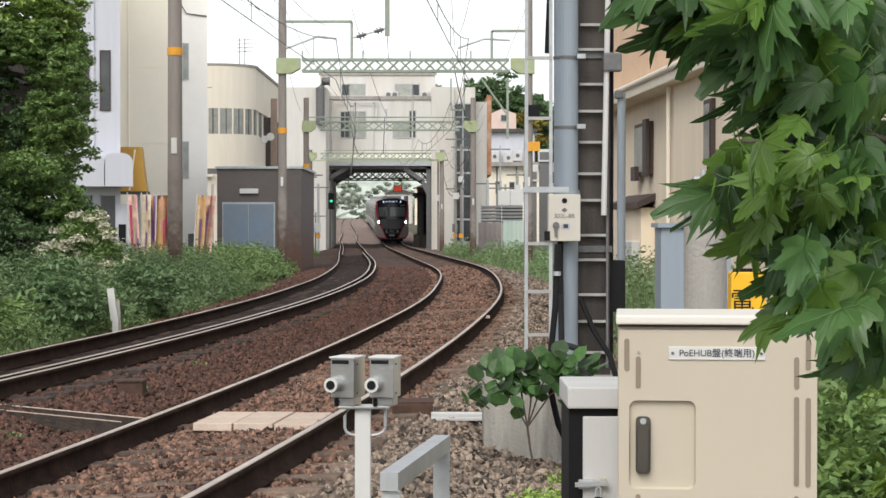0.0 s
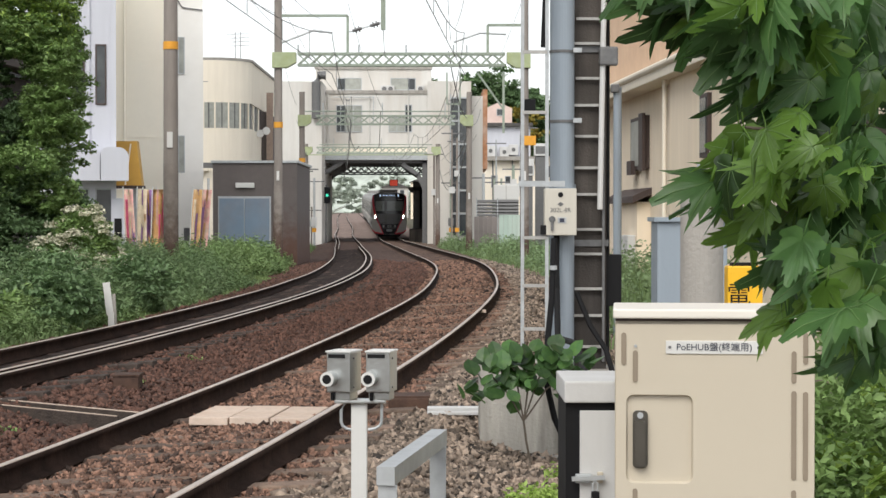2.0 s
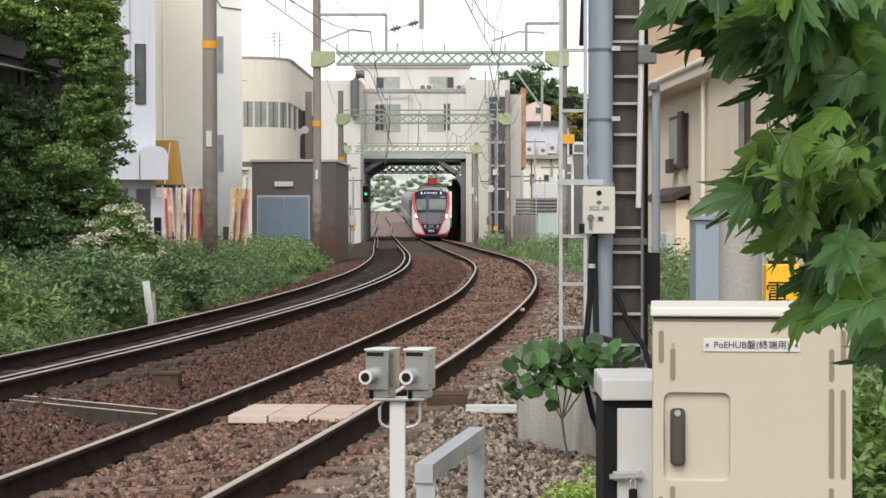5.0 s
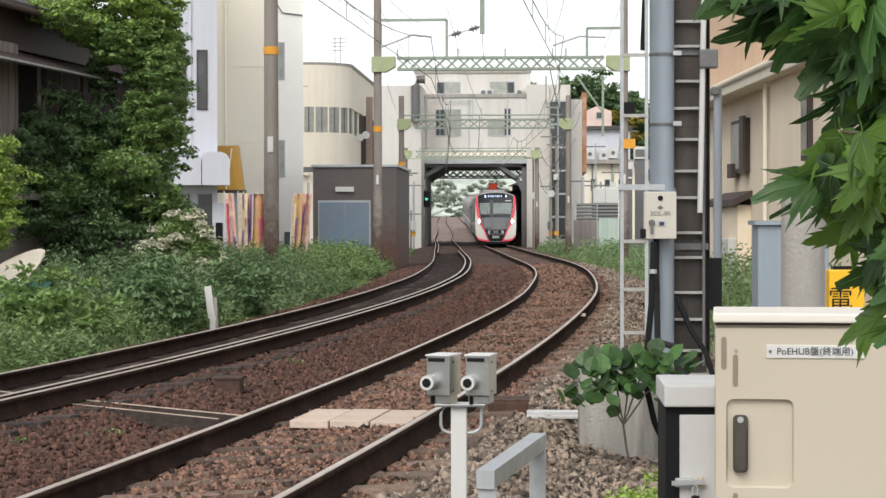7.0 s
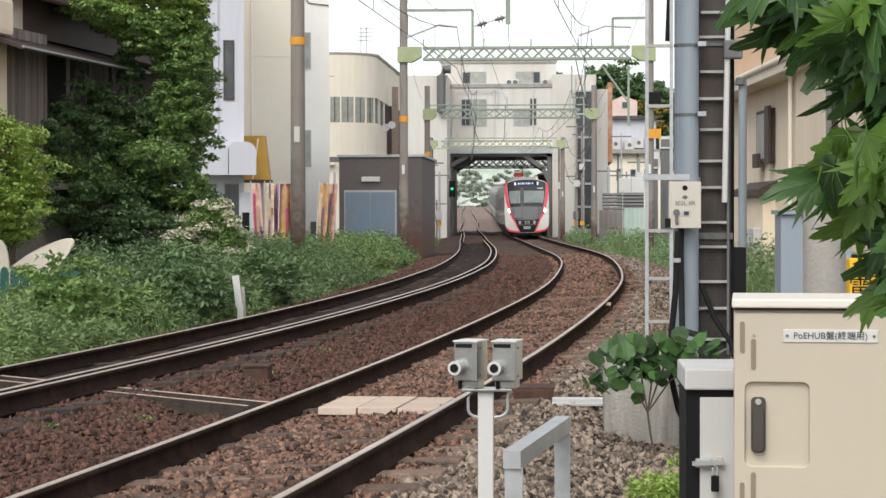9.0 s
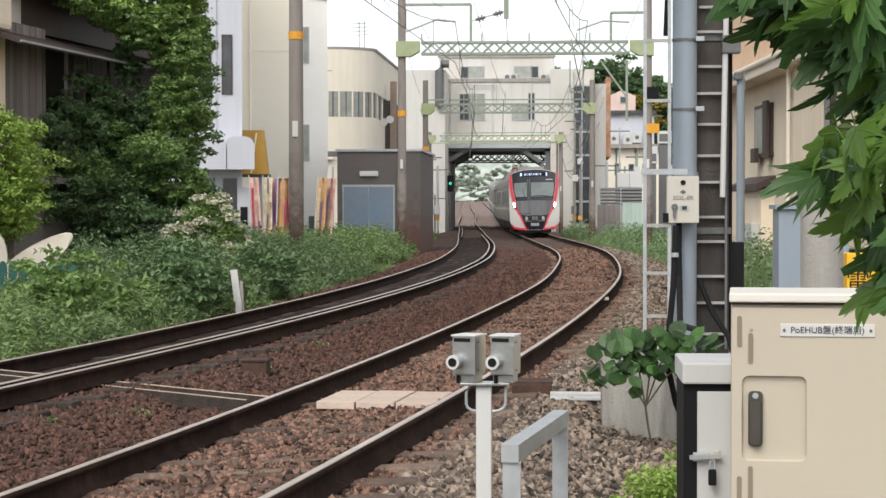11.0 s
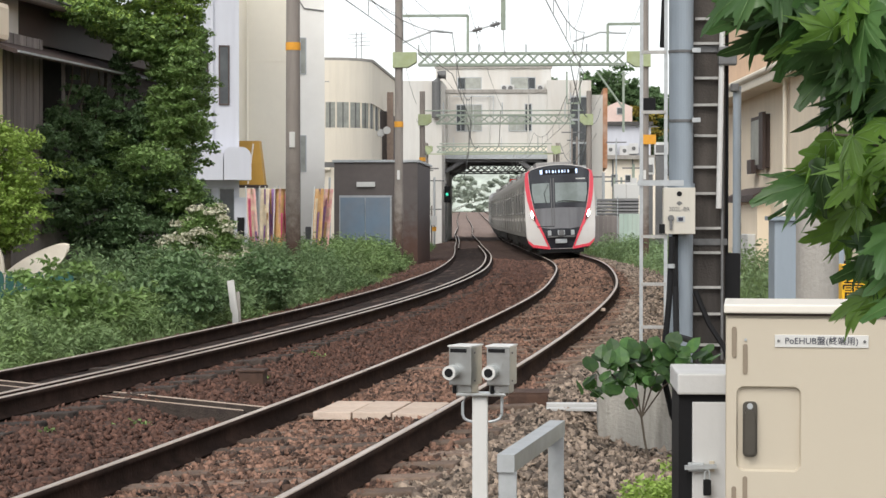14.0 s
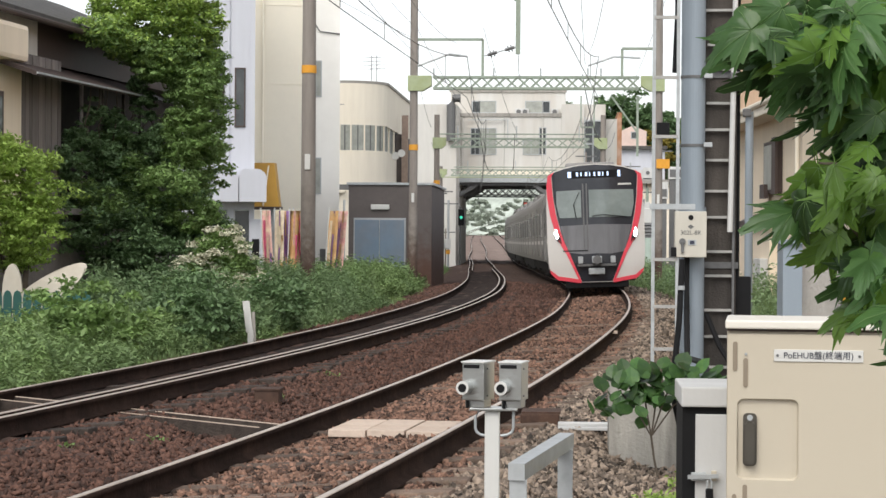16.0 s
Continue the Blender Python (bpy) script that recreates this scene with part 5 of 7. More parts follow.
def build_car(lead):
    c = thing("train_car", 0, 0, 0, "silver commuter train leading car with black face and coral-pink edging" if lead else "silver stainless commuter train car with dark windows", "train car", "train cars")
    sec = section()
    full = sec + [(-x, z) for x, z in reversed(sec[:-1])]
    y0 = 0.38 if lead else 0.0
    body = part("body", prism(bmesh.new(), full, "y", y0, CAR), M_TRAIN_SILVER, c)
    part("roof_skin", prism(bmesh.new(), [(x, z + 0.012) for x, z in full if z > 3.2], "y", y0 + 0.1, CAR - 0.1), M_TRAIN_ROOF, c, "matt grey roof")
    part("underframe", boxed(-1.2, 1.2, y0 + 0.5, CAR - 0.2, 0.42, 0.78), M_UNDER, c)
    for y in (2.6, 14.6):
        b = part("bogie", boxed(-1.15, 1.15, y - 1.5, y + 1.5, 0.28, 0.6, 0.05), M_UNDER, c)
        for yy in (y - 1.05, y + 1.05):
            for x in (-0.75, 0.75):
                part("wheel", rodded((x - 0.06, yy, 0.43), (x + 0.06, yy, 0.43), 0.43, 24), M_STEEL_DARK, b)
    for k, y in enumerate((5.2, 7.6, 10.0)):
        part("equipment_box", boxed(-1.1, 1.1, y, y + 1.9, 0.25, 0.75, 0.04), M_UNDER, c)
    for y in (4.2, 11.2):
        part("air_conditioner", boxed(-0.75, 0.75, y, y + 3.0, 3.58, 3.86, 0.06), M_TRAIN_ROOF, c, "grey roof air conditioner")
    for s in (-1, 1):
        x = s * 1.385
        part("window_band", boxed(min(x, x + s * 0.012), max(x, x + s * 0.012), y0 + 0.5, CAR - 0.4, 1.72, 2.62), M_TRAIN_BLACK, c, "dark window band")
        part("waist_stripe", boxed(min(x, x + s * 0.012), max(x, x + s * 0.012), y0 + 0.3, CAR - 0.1, 1.42, 1.56), M_TRAIN_WHITE, c, "pale waist stripe")
        for y in (2.2, 6.4, 10.6, 14.8):
            xa, xb = sorted((s * 1.38, s * 1.41))
            d = part("door", boxed(xa, xb, y, y + 1.3, 0.95, 2.85, 0.01), M_TRAIN_SILVER, c)
            for yy in (y + 0.14, y + 0.74):
                xa, xb = sorted((s * 1.405, s * 1.417))
                part("door_pane", boxed(xa, xb, yy, yy + 0.42, 1.7, 2.6), M_TRAIN_SIDE_GLASS, d)
        for y in (3.9, 8.1, 12.3):
            xa, xb = sorted((s * 1.39, s * 1.403))
            part("side_pane", boxed(xa, xb, y, y + 2.1, 1.8, 2.55), M_TRAIN_SIDE_GLASS, c)
    if not lead:
        part("gangway", boxed(-0.6, 0.6, -0.35, 0.0, 0.9, 3.0, 0.03), M_BLACK, c)
        return c
    # the nose: a shell that closes onto the body, then its panels
    out = nose_outline()
    bm = bmesh.new()
    rings = []
    for f, d in ((1.0, 0.0), (1.0, 1.0)):
        ring = []
        for x, z in out:
            ring.append(bm.verts.new((x, face_depth(x, z) if d == 0 else 0.55, z if d == 0 else max(z, 0.5))))
        rings.append(ring)
    n = len(out)
    for i in range(n):
        j = (i + 1) % n
        bm.faces.new((rings[0][i], rings[0][j], rings[1][j], rings[1][i]))
    part("nose_shell", bm, M_TRAIN_WHITE, c, "white moulded nose")
    face_panel("face", out, M_TRAIN_WHITE, c, 0.002)
    mask = [(0.0, 3.63), (0.45, 3.61), (0.83, 3.54), (1.12, 3.45), (1.22, 3.38), (1.18, 2.7), (1.1, 2.2), (1.0, 1.75), (0.9, 1.4), (0.78, 1.12), (0.72, 0.98), (0.43, 0.3), (0.0, 0.3)]
    face_panel("mask", mask + mirror(mask)[1:-1], M_TRAIN_BLACK, c, 0.012, "gloss black front mask")
    grey = [(0.0, 1.93), (1.02, 1.9), (0.9, 1.45), (0.78, 1.14), (0.4, 1.08), (0.0, 1.1)]
    face_panel("apron", grey + mirror(grey)[1:-1], M_TRAIN_GREY, c, 0.02, "grey lower front panel with darker streaks")
    strip = [(1.15, 3.45), (1.33, 3.35), (1.375, 3.05), (1.36, 2.7), (1.29, 2.2), (1.16, 1.72), (1.0, 1.34), (0.86, 1.1), (0.5, 0.3), (0.44, 0.3), (0.76, 1.1), (0.9, 1.42), (1.02, 1.78), (1.13, 2.25), (1.2, 2.75), (1.235, 3.3)]
    hem = [(0.46, 0.26), (1.12, 0.36), (1.3, 0.53), (1.345, 0.66), (1.28, 0.62), (1.1, 0.47), (0.5, 0.37)]
    for nm, o, m, lf, lab in (("edge_strip", strip, M_TRAIN_PINK, 0.024, "coral-pink edging"), ("hem_strip", hem, M_TRAIN_PINK, 0.02, "coral-pink hem")):
        face_panel(nm, o, m, c, lf, lab)
        face_panel(nm, mirror(o), m, c, lf, lab)
    face_panel("windscreen", [(-1.1, 2.9), (-0.4, 2.92), (-0.4, 2.13), (-1.02, 2.13), (-1.1, 2.5)], M_TRAIN_GLASS, c, 0.022, "door-side windscreen with sky reflection put into its pale colour")
    face_panel("windscreen", [(-0.18, 2.92), (1.1, 2.9), (1.1, 2.5), (1.02, 2.13), (-0.18, 2.13)], M_TRAIN_GLASS, c, 0.022, "wide windscreen")
    face_panel("front_door_edge", [(-0.36, 3.1), (-0.32, 3.1), (-0.32, 1.2), (-0.36, 1.2)], M_STEEL_DARK, c, 0.026)
    face_panel("front_door_edge", [(-0.26, 3.1), (-0.22, 3.1), (-0.22, 1.2), (-0.26, 1.2)], M_STEEL_DARK, c, 0.026)
    face_panel("door_sill", [(-0.95, 1.2), (-0.24, 1.2), (-0.24, 1.17), (-0.95, 1.17)], M_BLACK, c, 0.028)
    face_panel("destination_display", [(-0.77, 3.46), (0.75, 3.48), (0.75, 3.27), (-0.77, 3.25)], M_BLACK, c, 0.02)
    face_panel("display_square", [(-0.76, 3.44), (-0.66, 3.44), (-0.66, 3.27), (-0.76, 3.27)], M_DISPLAY, c, 0.03)
    face_panel("display_square", [(0.66, 3.46), (0.74, 3.46), (0.74, 3.28), (0.66, 3.28)], M_DISPLAY, c, 0.03)
    for k, w in enumerate((0.06, 0.035, 0.07, 0.03, 0.05, 0.07, 0.03, 0.05)):
        x = -0.52 + k * 0.125
        face_panel("display_bar", [(x, 3.43), (x + w, 3.42), (x + w, 3.31), (x, 3.31)], M_DISPLAY, c, 0.03)
    face_panel("running_mark", [(0.66, 3.085), (1.04, 3.085), (1.04, 3.035), (0.66, 3.035)], M_PLATE_WHITE, c, 0.024, "small white mark")
    for s in (-1, 1):
        lamp = [(1.13, 1.84), (1.2, 1.66), (1.1, 1.46), (0.98, 1.4), (1.02, 1.6)]
        o = lamp if s > 0 else mirror(lamp)
        face_panel("lamp_cover", o, M_TRAIN_BLACK, c, 0.03)
        lit = [(1.13, 1.83), (1.185, 1.68), (1.12, 1.53), (1.06, 1.6)]
        face_panel("headlight", lit if s > 0 else mirror(lit), M_HEADLIGHT, c, 0.04, "lit white headlight")
        face_panel("tail_light", [(s * 1.02, 1.5), (s * 1.09, 1.5), (s * 1.05, 1.42), (s * 0.99, 1.42)] if s > 0 else [(s * 0.99, 1.42), (s * 1.05, 1.42), (s * 1.09, 1.5), (s * 1.02, 1.5)], mat("tail_red_%d" % (s + 1), (0.25, 0.02, 0.02), 0.3, bump=0), c, 0.04)
    for pts in ([(-0.55, 2.1), (-0.62, 2.5), (-0.45, 2.85)], [(0.9, 2.12), (0.2, 2.2), (-0.1, 2.16)]):
        part("wiper", pipe(bmesh.new(), [(x, face_depth(x, z) - 0.06, z) for x, z in pts], 0.014, 6), M_BLACK, c)
    cp = part("coupler", boxed(-0.14, 0.14, -0.32, 0.2, 0.82, 1.02, 0.03), M_GALV, c, "grey steel coupler")
    part("coupler_head", rodded((0, -0.4, 0.92), (0, -0.3, 0.92), 0.12, 16), M_STEEL_DARK, cp)
    part("junction_box", boxed(-0.24, 0.22, -0.16, 0.1, 0.5, 0.68, 0.03), M_GALV, c, "pale grey box under the coupler")
    for x in (-0.46, 0.46):
        part("jumper_socket", boxed(x - 0.07, x + 0.07, -0.12, 0.1, 0.82, 1.02, 0.02), M_GALV, c)
    part("step_bar", boxed(-0.55, 0.55, -0.14, 0.05, 0.74, 0.8), M_STEEL_DARK, c)
    part("skirt", boxed(-0.9, 0.9, 0.1, 0.5, 0.12, 0.35, 0.03), M_BLACK, c, "black rail guard")
    part("horn_box", boxed(-0.5, 0.5, 0.6, 1.3, 3.58, 3.72, 0.04), M_TRAIN_ROOF, c)
    return c


lead_car = build_car(True)
second_car = build_car(False)
cars = [lead_car, second_car] + [copy_thing(second_car, pose(0, 0, 0)) for _ in range(4)]


def pantograph():
    p = thing("pantograph", 0, 0, 0, "dark folding current collector raised on the train roof", "pantograph")
    bm = bmesh.new()
    for x in (-0.5, 0.5):
        bar(bm, (x, 0, 3.75), (x * 0.7, 0.9, 4.4), 0.05, 0.05)
        bar(bm, (x * 0.7, 0.9, 4.4), (x * 0.6, 0.1, 5.05), 0.04, 0.04)
    part("arm", bm, M_STEEL_DARK, p)
    part("pan_head", bar(bar(bmesh.new(), (-0.8, 0.0, 5.07), (0.8, 0.0, 5.07), 0.06, 0.05), (-0.8, 0.3, 5.07), (0.8, 0.3, 5.07), 0.06, 0.05), M_STEEL_DARK, p)
    part("base", boxed(-0.6, 0.6, -0.3, 1.2, 3.62, 3.74), M_STEEL_DARK, p)
    return p


FRONT_LINE = cubic([(0, 166.2), (0.5, 164.9), (1.5, 161.8), (3.5, 154.6), (6.5, 139.6), (9, 126.2), (11.5, 106.9), (13.5, 85.8), (16, 57.0)])


def front_at(t):
    """Where the train's front is along the line: it gathers speed as it leaves the station."""
    return float(FRONT_LINE(t))


def on_track(y):
    return Vector((float(near_x(y)), y, float(rail_z(y)) + float(cant(y)) / 2))


def motions():
    for b, root, k in sway_parts:
        rows = []
        for t in np.arange(0, 16.01, 0.5):
            a = 1.6 * math.sin(1.15 * t + k) + 0.9 * math.sin(2.3 * t + 2 * k)
            rows.append((float(t), pose(root.x, root.y, root.z, 0.6 * math.sin(1.7 * t + k), a, 0.8 * math.sin(0.9 * t + 0.6 * k))))
        walk(b, rows)
    times = np.arange(0, 16.01, 0.5)
    for k, c in enumerate(cars):
        rows = []
        for t in times:
            y = front_at(t) + k * PITCH
            a, b = on_track(y + 2.6), on_track(y + 14.6)
            d = (b - a).normalized()
            p = a - d * 2.6
            yaw = -math.degrees(math.atan2(d.x, d.y))
            up = math.degrees(math.asin(d.z))
            roll = -math.degrees(math.asin(float(cant(y + 8)) / 1.5)) * 0.6
            rows.append((float(t), pose(p.x, p.y, p.z, up, roll, yaw)))
        walk(c, rows)

# ---- things beside the track ----
def text(name, body, size, x, y, z, material, parent, align="CENTER", stretch=1.0):
    cu = bpy.data.curves.new(name, "FONT")
    cu.body, cu.size, cu.align_x, cu.align_y, cu.extrude = body, size, align, "CENTER", 0.0006
    cu.materials.append(material)
    o = new(name, cu)
    o.parent = parent
    o.matrix_basis = pose(x, y, z, 90, 0, 0) @ Matrix.Diagonal((stretch, 1, 1, 1))
    return o


def build_cabinet():
    c = thing("equipment_cabinet", 0.699, 5.197, -0.32, "cream enamelled steel equipment cabinet with recessed lever handle", "cabinet", rz=-5.2)
    d = 0.36
    part("body", boxed(-0.251, 0.251, 0.016, d, 0, 1.515, 0.004), M_CREAM_PAINT, c)
    part("lid", boxed(-0.256, 0.256, -0.014, d + 0.02, 1.518, 1.542, 0.005), M_CREAM_LIGHT, c, "overhanging lid in a painted highlight tone")
    # Dark strip stands in for the shaded gap under the lid.
    part("lid_gap", boxed(-0.25, 0.25, 0.006, d - 0.01, 1.511, 1.517), M_BROWN_TRIM, c)
    # door sheet with a pressed recess for the handle
    hole, lip, rim = rounded(-0.223, -0.054, 1.10, 1.325, 0.02), rounded(-0.219, -0.058, 1.104, 1.321, 0.017), rounded(-0.248, 0.248, 0.02, 1.504, 0.003)
    bm = bmesh.new()
    rings = [[bm.verts.new((x, yy, z)) for x, z in o] for o, yy in ((rim, 0.014), (rim, 0.0), (hole, 0.0), (lip, 0.0125))]
    for a, b in zip(rings, rings[1:]):
        for i in range(len(a)):
            k = (i + 1) % len(a)
            bm.faces.new((a[i], a[k], b[k], b[i]))
    bm.faces.new(rings[3])
    door = part("door", bm, M_CREAM_PAINT, c)
    hp = part("handle_plate", prism(bmesh.new(), rounded(-0.206, -0.168, 1.138, 1.284, 0.012), "y", 0.002, 0.012), M_HANDLE, door, "dark zinc handle plate")
    part("lever", prism(bmesh.new(), rounded(-0.2, -0.174, 1.144, 1.262, 0.01), "y", -0.014, 0.004), M_HANDLE, hp, "dull grey lever handle")
    part("key_cylinder", rodded((-0.187, -0.002, 1.272), (-0.187, 0.006, 1.272), 0.008, 14), M_GALV, hp)
    for x0, z0, z1 in ((-0.235, 1.40, 1.482), (-0.206, 1.356, 1.437), (-0.206, 0.96, 1.087), (-0.235, 0.93, 1.06), (0.191, 1.356, 1.437), (0.220, 1.404, 1.484),
                       (0.191, 1.112, 1.337), (0.220, 1.11, 1.335), (0.191, 0.9, 1.087), (0.220, 0.9, 1.06)):
        part("slot", prism(bmesh.new(), rounded(x0, x0 + 0.0125, z0, z1, 0.006), "y", -0.0025, 0.002), M_SLOT, door, "pressed vent slot")
    part("screw", rodded((-0.199, -0.004, 1.448), (-0.199, 0, 1.448), 0.004, 10), M_GALV, door)
    pl = part("name_plate", boxed(-0.123, 0.119, -0.0035, 0.001, 1.429, 1.462, 0.001), M_PLATE_WHITE, door, "white name plate with dark lettering")
    for x in (-0.113, 0.109):
        part("rivet", rodded((x, -0.006, 1.4455), (x, -0.003, 1.4455), 0.004, 10), M_STEEL_DARK, pl)
    text("lettering", "PoEHUB盤(終端用)", 0.0232, -0.002, -0.0045, 1.4455, M_INK, pl)


def build_meter_box():
    c = thing("metal_locker", 0.345, 5.62, -0.32, "weathered white locker with black frame and padlocked door", "locker")
    part("top_slab", boxed(0.0, 0.42, -0.02, 0.36, 1.268, 1.328, 0.006), M_WHITE_PANEL, c, "stained white top slab")
    part("frame", boxed(0.005, 0.40, 0.0, 0.34, 0, 1.268), M_BLACK, c, "black metal frame")
    d = part("door", boxed(0.043, 0.40, -0.012, 0.004, 0.1, 1.246, 0.003), M_WHITE_PANEL, c, "dull white locker door")
    hs = part("hasp", bar(boxed(0.03, 0.075, -0.028, -0.012, 1.05, 1.075, 0.003), (0.02, -0.03, 1.062), (0.11, -0.03, 1.066), 0.01, 0.012), M_GALV, d, "galvanised hasp and bolt")
    part("padlock", boxed(0.072, 0.094, -0.05, -0.03, 0.985, 1.03, 0.004), M_BLACK, hs, "black padlock")
    part("shackle", pipe(bmesh.new(), [(0.076, -0.04, 1.03), (0.076, -0.04, 1.05), (0.083, -0.04, 1.058), (0.09, -0.04, 1.05), (0.09, -0.04, 1.03)], 0.003, 6), M_GALV, hs)
    part("latch_plate", boxed(0.09, 0.105, -0.022, -0.012, 1.05, 1.08, 0.002), M_CREAM_PAINT, d)


def build_sensor():
    s = thing("crossing_sensor", -0.307, 8.0, -0.3, "pair of silver level-crossing obstacle sensors on a white post", "sensor")
    part("post", boxed(-0.031, 0.031, -0.031, 0.031, 0, 1.03, 0.006), M_PLATE_WHITE, s, "white square post")
    part("cross_plate", boxed(-0.095, 0.105, -0.05, 0.05, 1.03, 1.042, 0.003), M_SILVER_BOX, s)
    for x in (-0.05, 0.09):
        part("cable_loop", pipe(bmesh.new(), [(x - 0.005 if x < 0 else x, -0.02, 1.03)] + [((-0.07 if x < 0 else 0.088), -0.02, 1.0 - 0.02 * k) for k in range(3)] +
             [((-0.07 if x < 0 else 0.088) * math.cos(radians(a)) * 0.6 + (-0.028 if x < 0 else 0.035), -0.02, 0.955 - 0.03 * math.sin(radians(a))) for a in range(0, 91, 30)], 0.006, 8), M_GALV, s)
    for x, rz in ((-0.06, -17), (0.087, -11)):
        h = part("housing", boxed(-0.052, 0.052, -0.07, 0.075, 0.0, 0.165, 0.004), M_SILVER_BOX, s, "silver sensor housing")
        h.matrix_basis = pose(x, 0, 1.074, 0, 0, rz) @ Matrix.Diagonal((0.92, 0.92, 0.94, 1))
        part("hood", boxed(-0.056, 0.056, -0.078, 0.08, 0.165, 0.172, 0.002), M_PLATE_WHITE, h, "thin white hood plate")
        part("name_strip", boxed(-0.045, 0.03, -0.073, -0.0695, 0.142, 0.158), M_BLACK, h)
        part("lens_tube", rodded((-0.03, -0.125, 0.058), (-0.03, -0.06, 0.058), 0.031, 24), M_SILVER_BOX, h)
        part("lens_ring", rodded((-0.03, -0.131, 0.058), (-0.03, -0.122, 0.058), 0.03, 24), M_PLATE_WHITE, h)
        part("lens", rodded((-0.03, -0.1335, 0.058), (-0.03, -0.13, 0.058), 0.019, 20), M_BLACK, h, "black lens")
        part("foot_bracket", boxed(-0.045, 0.045, -0.05, 0.05, -0.034, 0.0, 0.004), M_SILVER_BOX, h)
        part("gland", rodded((-0.03, -0.06, -0.002), (-0.03, -0.06, -0.035), 0.008, 10), M_BLACK, h)
        for zz in (0.02, 0.14):
            part("bolt", rodded((0.051, -0.03, zz), (0.057, -0.03, zz), 0.004, 8), M_STEEL_DARK, h)


def build_handrail():
    r = thing("handrail", -0.136, 5.6, -0.32, "low galvanised steel handrail of flat bars", "handrail")
    e = (0.137, 0.92)
    part("top_rail", bar(bmesh.new(), (-0.005, -0.03, 1.072), (e[0] + 0.004, e[1] + 0.03, 1.072), 0.05, 0.05), M_GALV, r)
    part("post", boxed(-0.026, 0.026, -0.02, 0.02, 0, 1.047, 0.003), M_GALV, r)
    part("post", boxed(e[0] - 0.026, e[0] + 0.026, e[1] - 0.02, e[1] + 0.02, 0, 1.047, 0.003), M_GALV, r)


def build_block():
    b = thing("concrete_block", 0.59, 14.6, -0.33, "weathered grey concrete foundation block beside the track", "concrete block")
    part("block", boxed(-0.285, 0.3, 0, 0.6, 0, 0.75, 0.012), M_BLOCK, b)
    part("ledge", boxed(-0.33, 0.45, -0.2, 0.7, -0.1, 0.085, 0.015), M_CONCRETE, b, "low concrete footing ledge")
    p = thing("broadleaf_shrub", 0.62, 13.9, -0.24, "young shrub with round dark green leaves before a concrete block", "shrub")
    bm = bmesh.new()
    pipe(bm, [(0.02, 0, 0), (-0.01, 0, 0.15), (-0.03, 0, 0.3)], 0.008, 6)
    tips = []
    for a, b2 in ((-0.26, 0.62), (-0.12, 0.72), (0.05, 0.7), (0.2, 0.78), (0.32, 0.66)):
        pipe(bm, [(-0.03, 0, 0.3), (a * 0.45 - 0.02, 0.02, 0.3 + (b2 - 0.3) * 0.6), (a, 0.03, b2)], 0.006, 6)
        tips.append((a, b2))
    part("stem", bm, M_BARK, p)
    protos = [round_leaf(0.074), round_leaf(0.06)]
    for k in range(120):
        a, z = tips[k % 5]
        o = new("leaf", protos[k % 2])
        o.parent = p
        o.matrix_basis = pose(a + rng.normal(0, 0.1), rng.normal(0, 0.1), z - 0.05 + rng.normal(0, 0.075), rng.uniform(15, 75), rng.uniform(-30, 30), rng.uniform(-70, 70))


def round_leaf(size):
    me = bpy.data.meshes.new("leaf")
    bm = bmesh.new()
    mid = [bm.verts.new((0, 2 * size * (k / 4) - size, -0.25 * size * (k / 4 - 0.4) ** 2)) for k in range(5)]
    for s in (-1, 1):
        rim = [bm.verts.new((s * size * 0.85 * math.sin(math.pi * min(1, (k / 4) * 0.93 + 0.07)) ** 0.6 * (1 if 0 < k < 4 else 0.15), 2 * size * (k / 4) - size, 0.12 * size - 0.3 * size * (k / 4 - 0.3) ** 2)) for k in range(5)]
        for k in range(4):
            bm.faces.new((mid[k], mid[k + 1], rim[k + 1], rim[k]))
    bm.to_mesh(me)
    bm.free()
    me.materials.append(M_LEAF_NEAR)
    return me


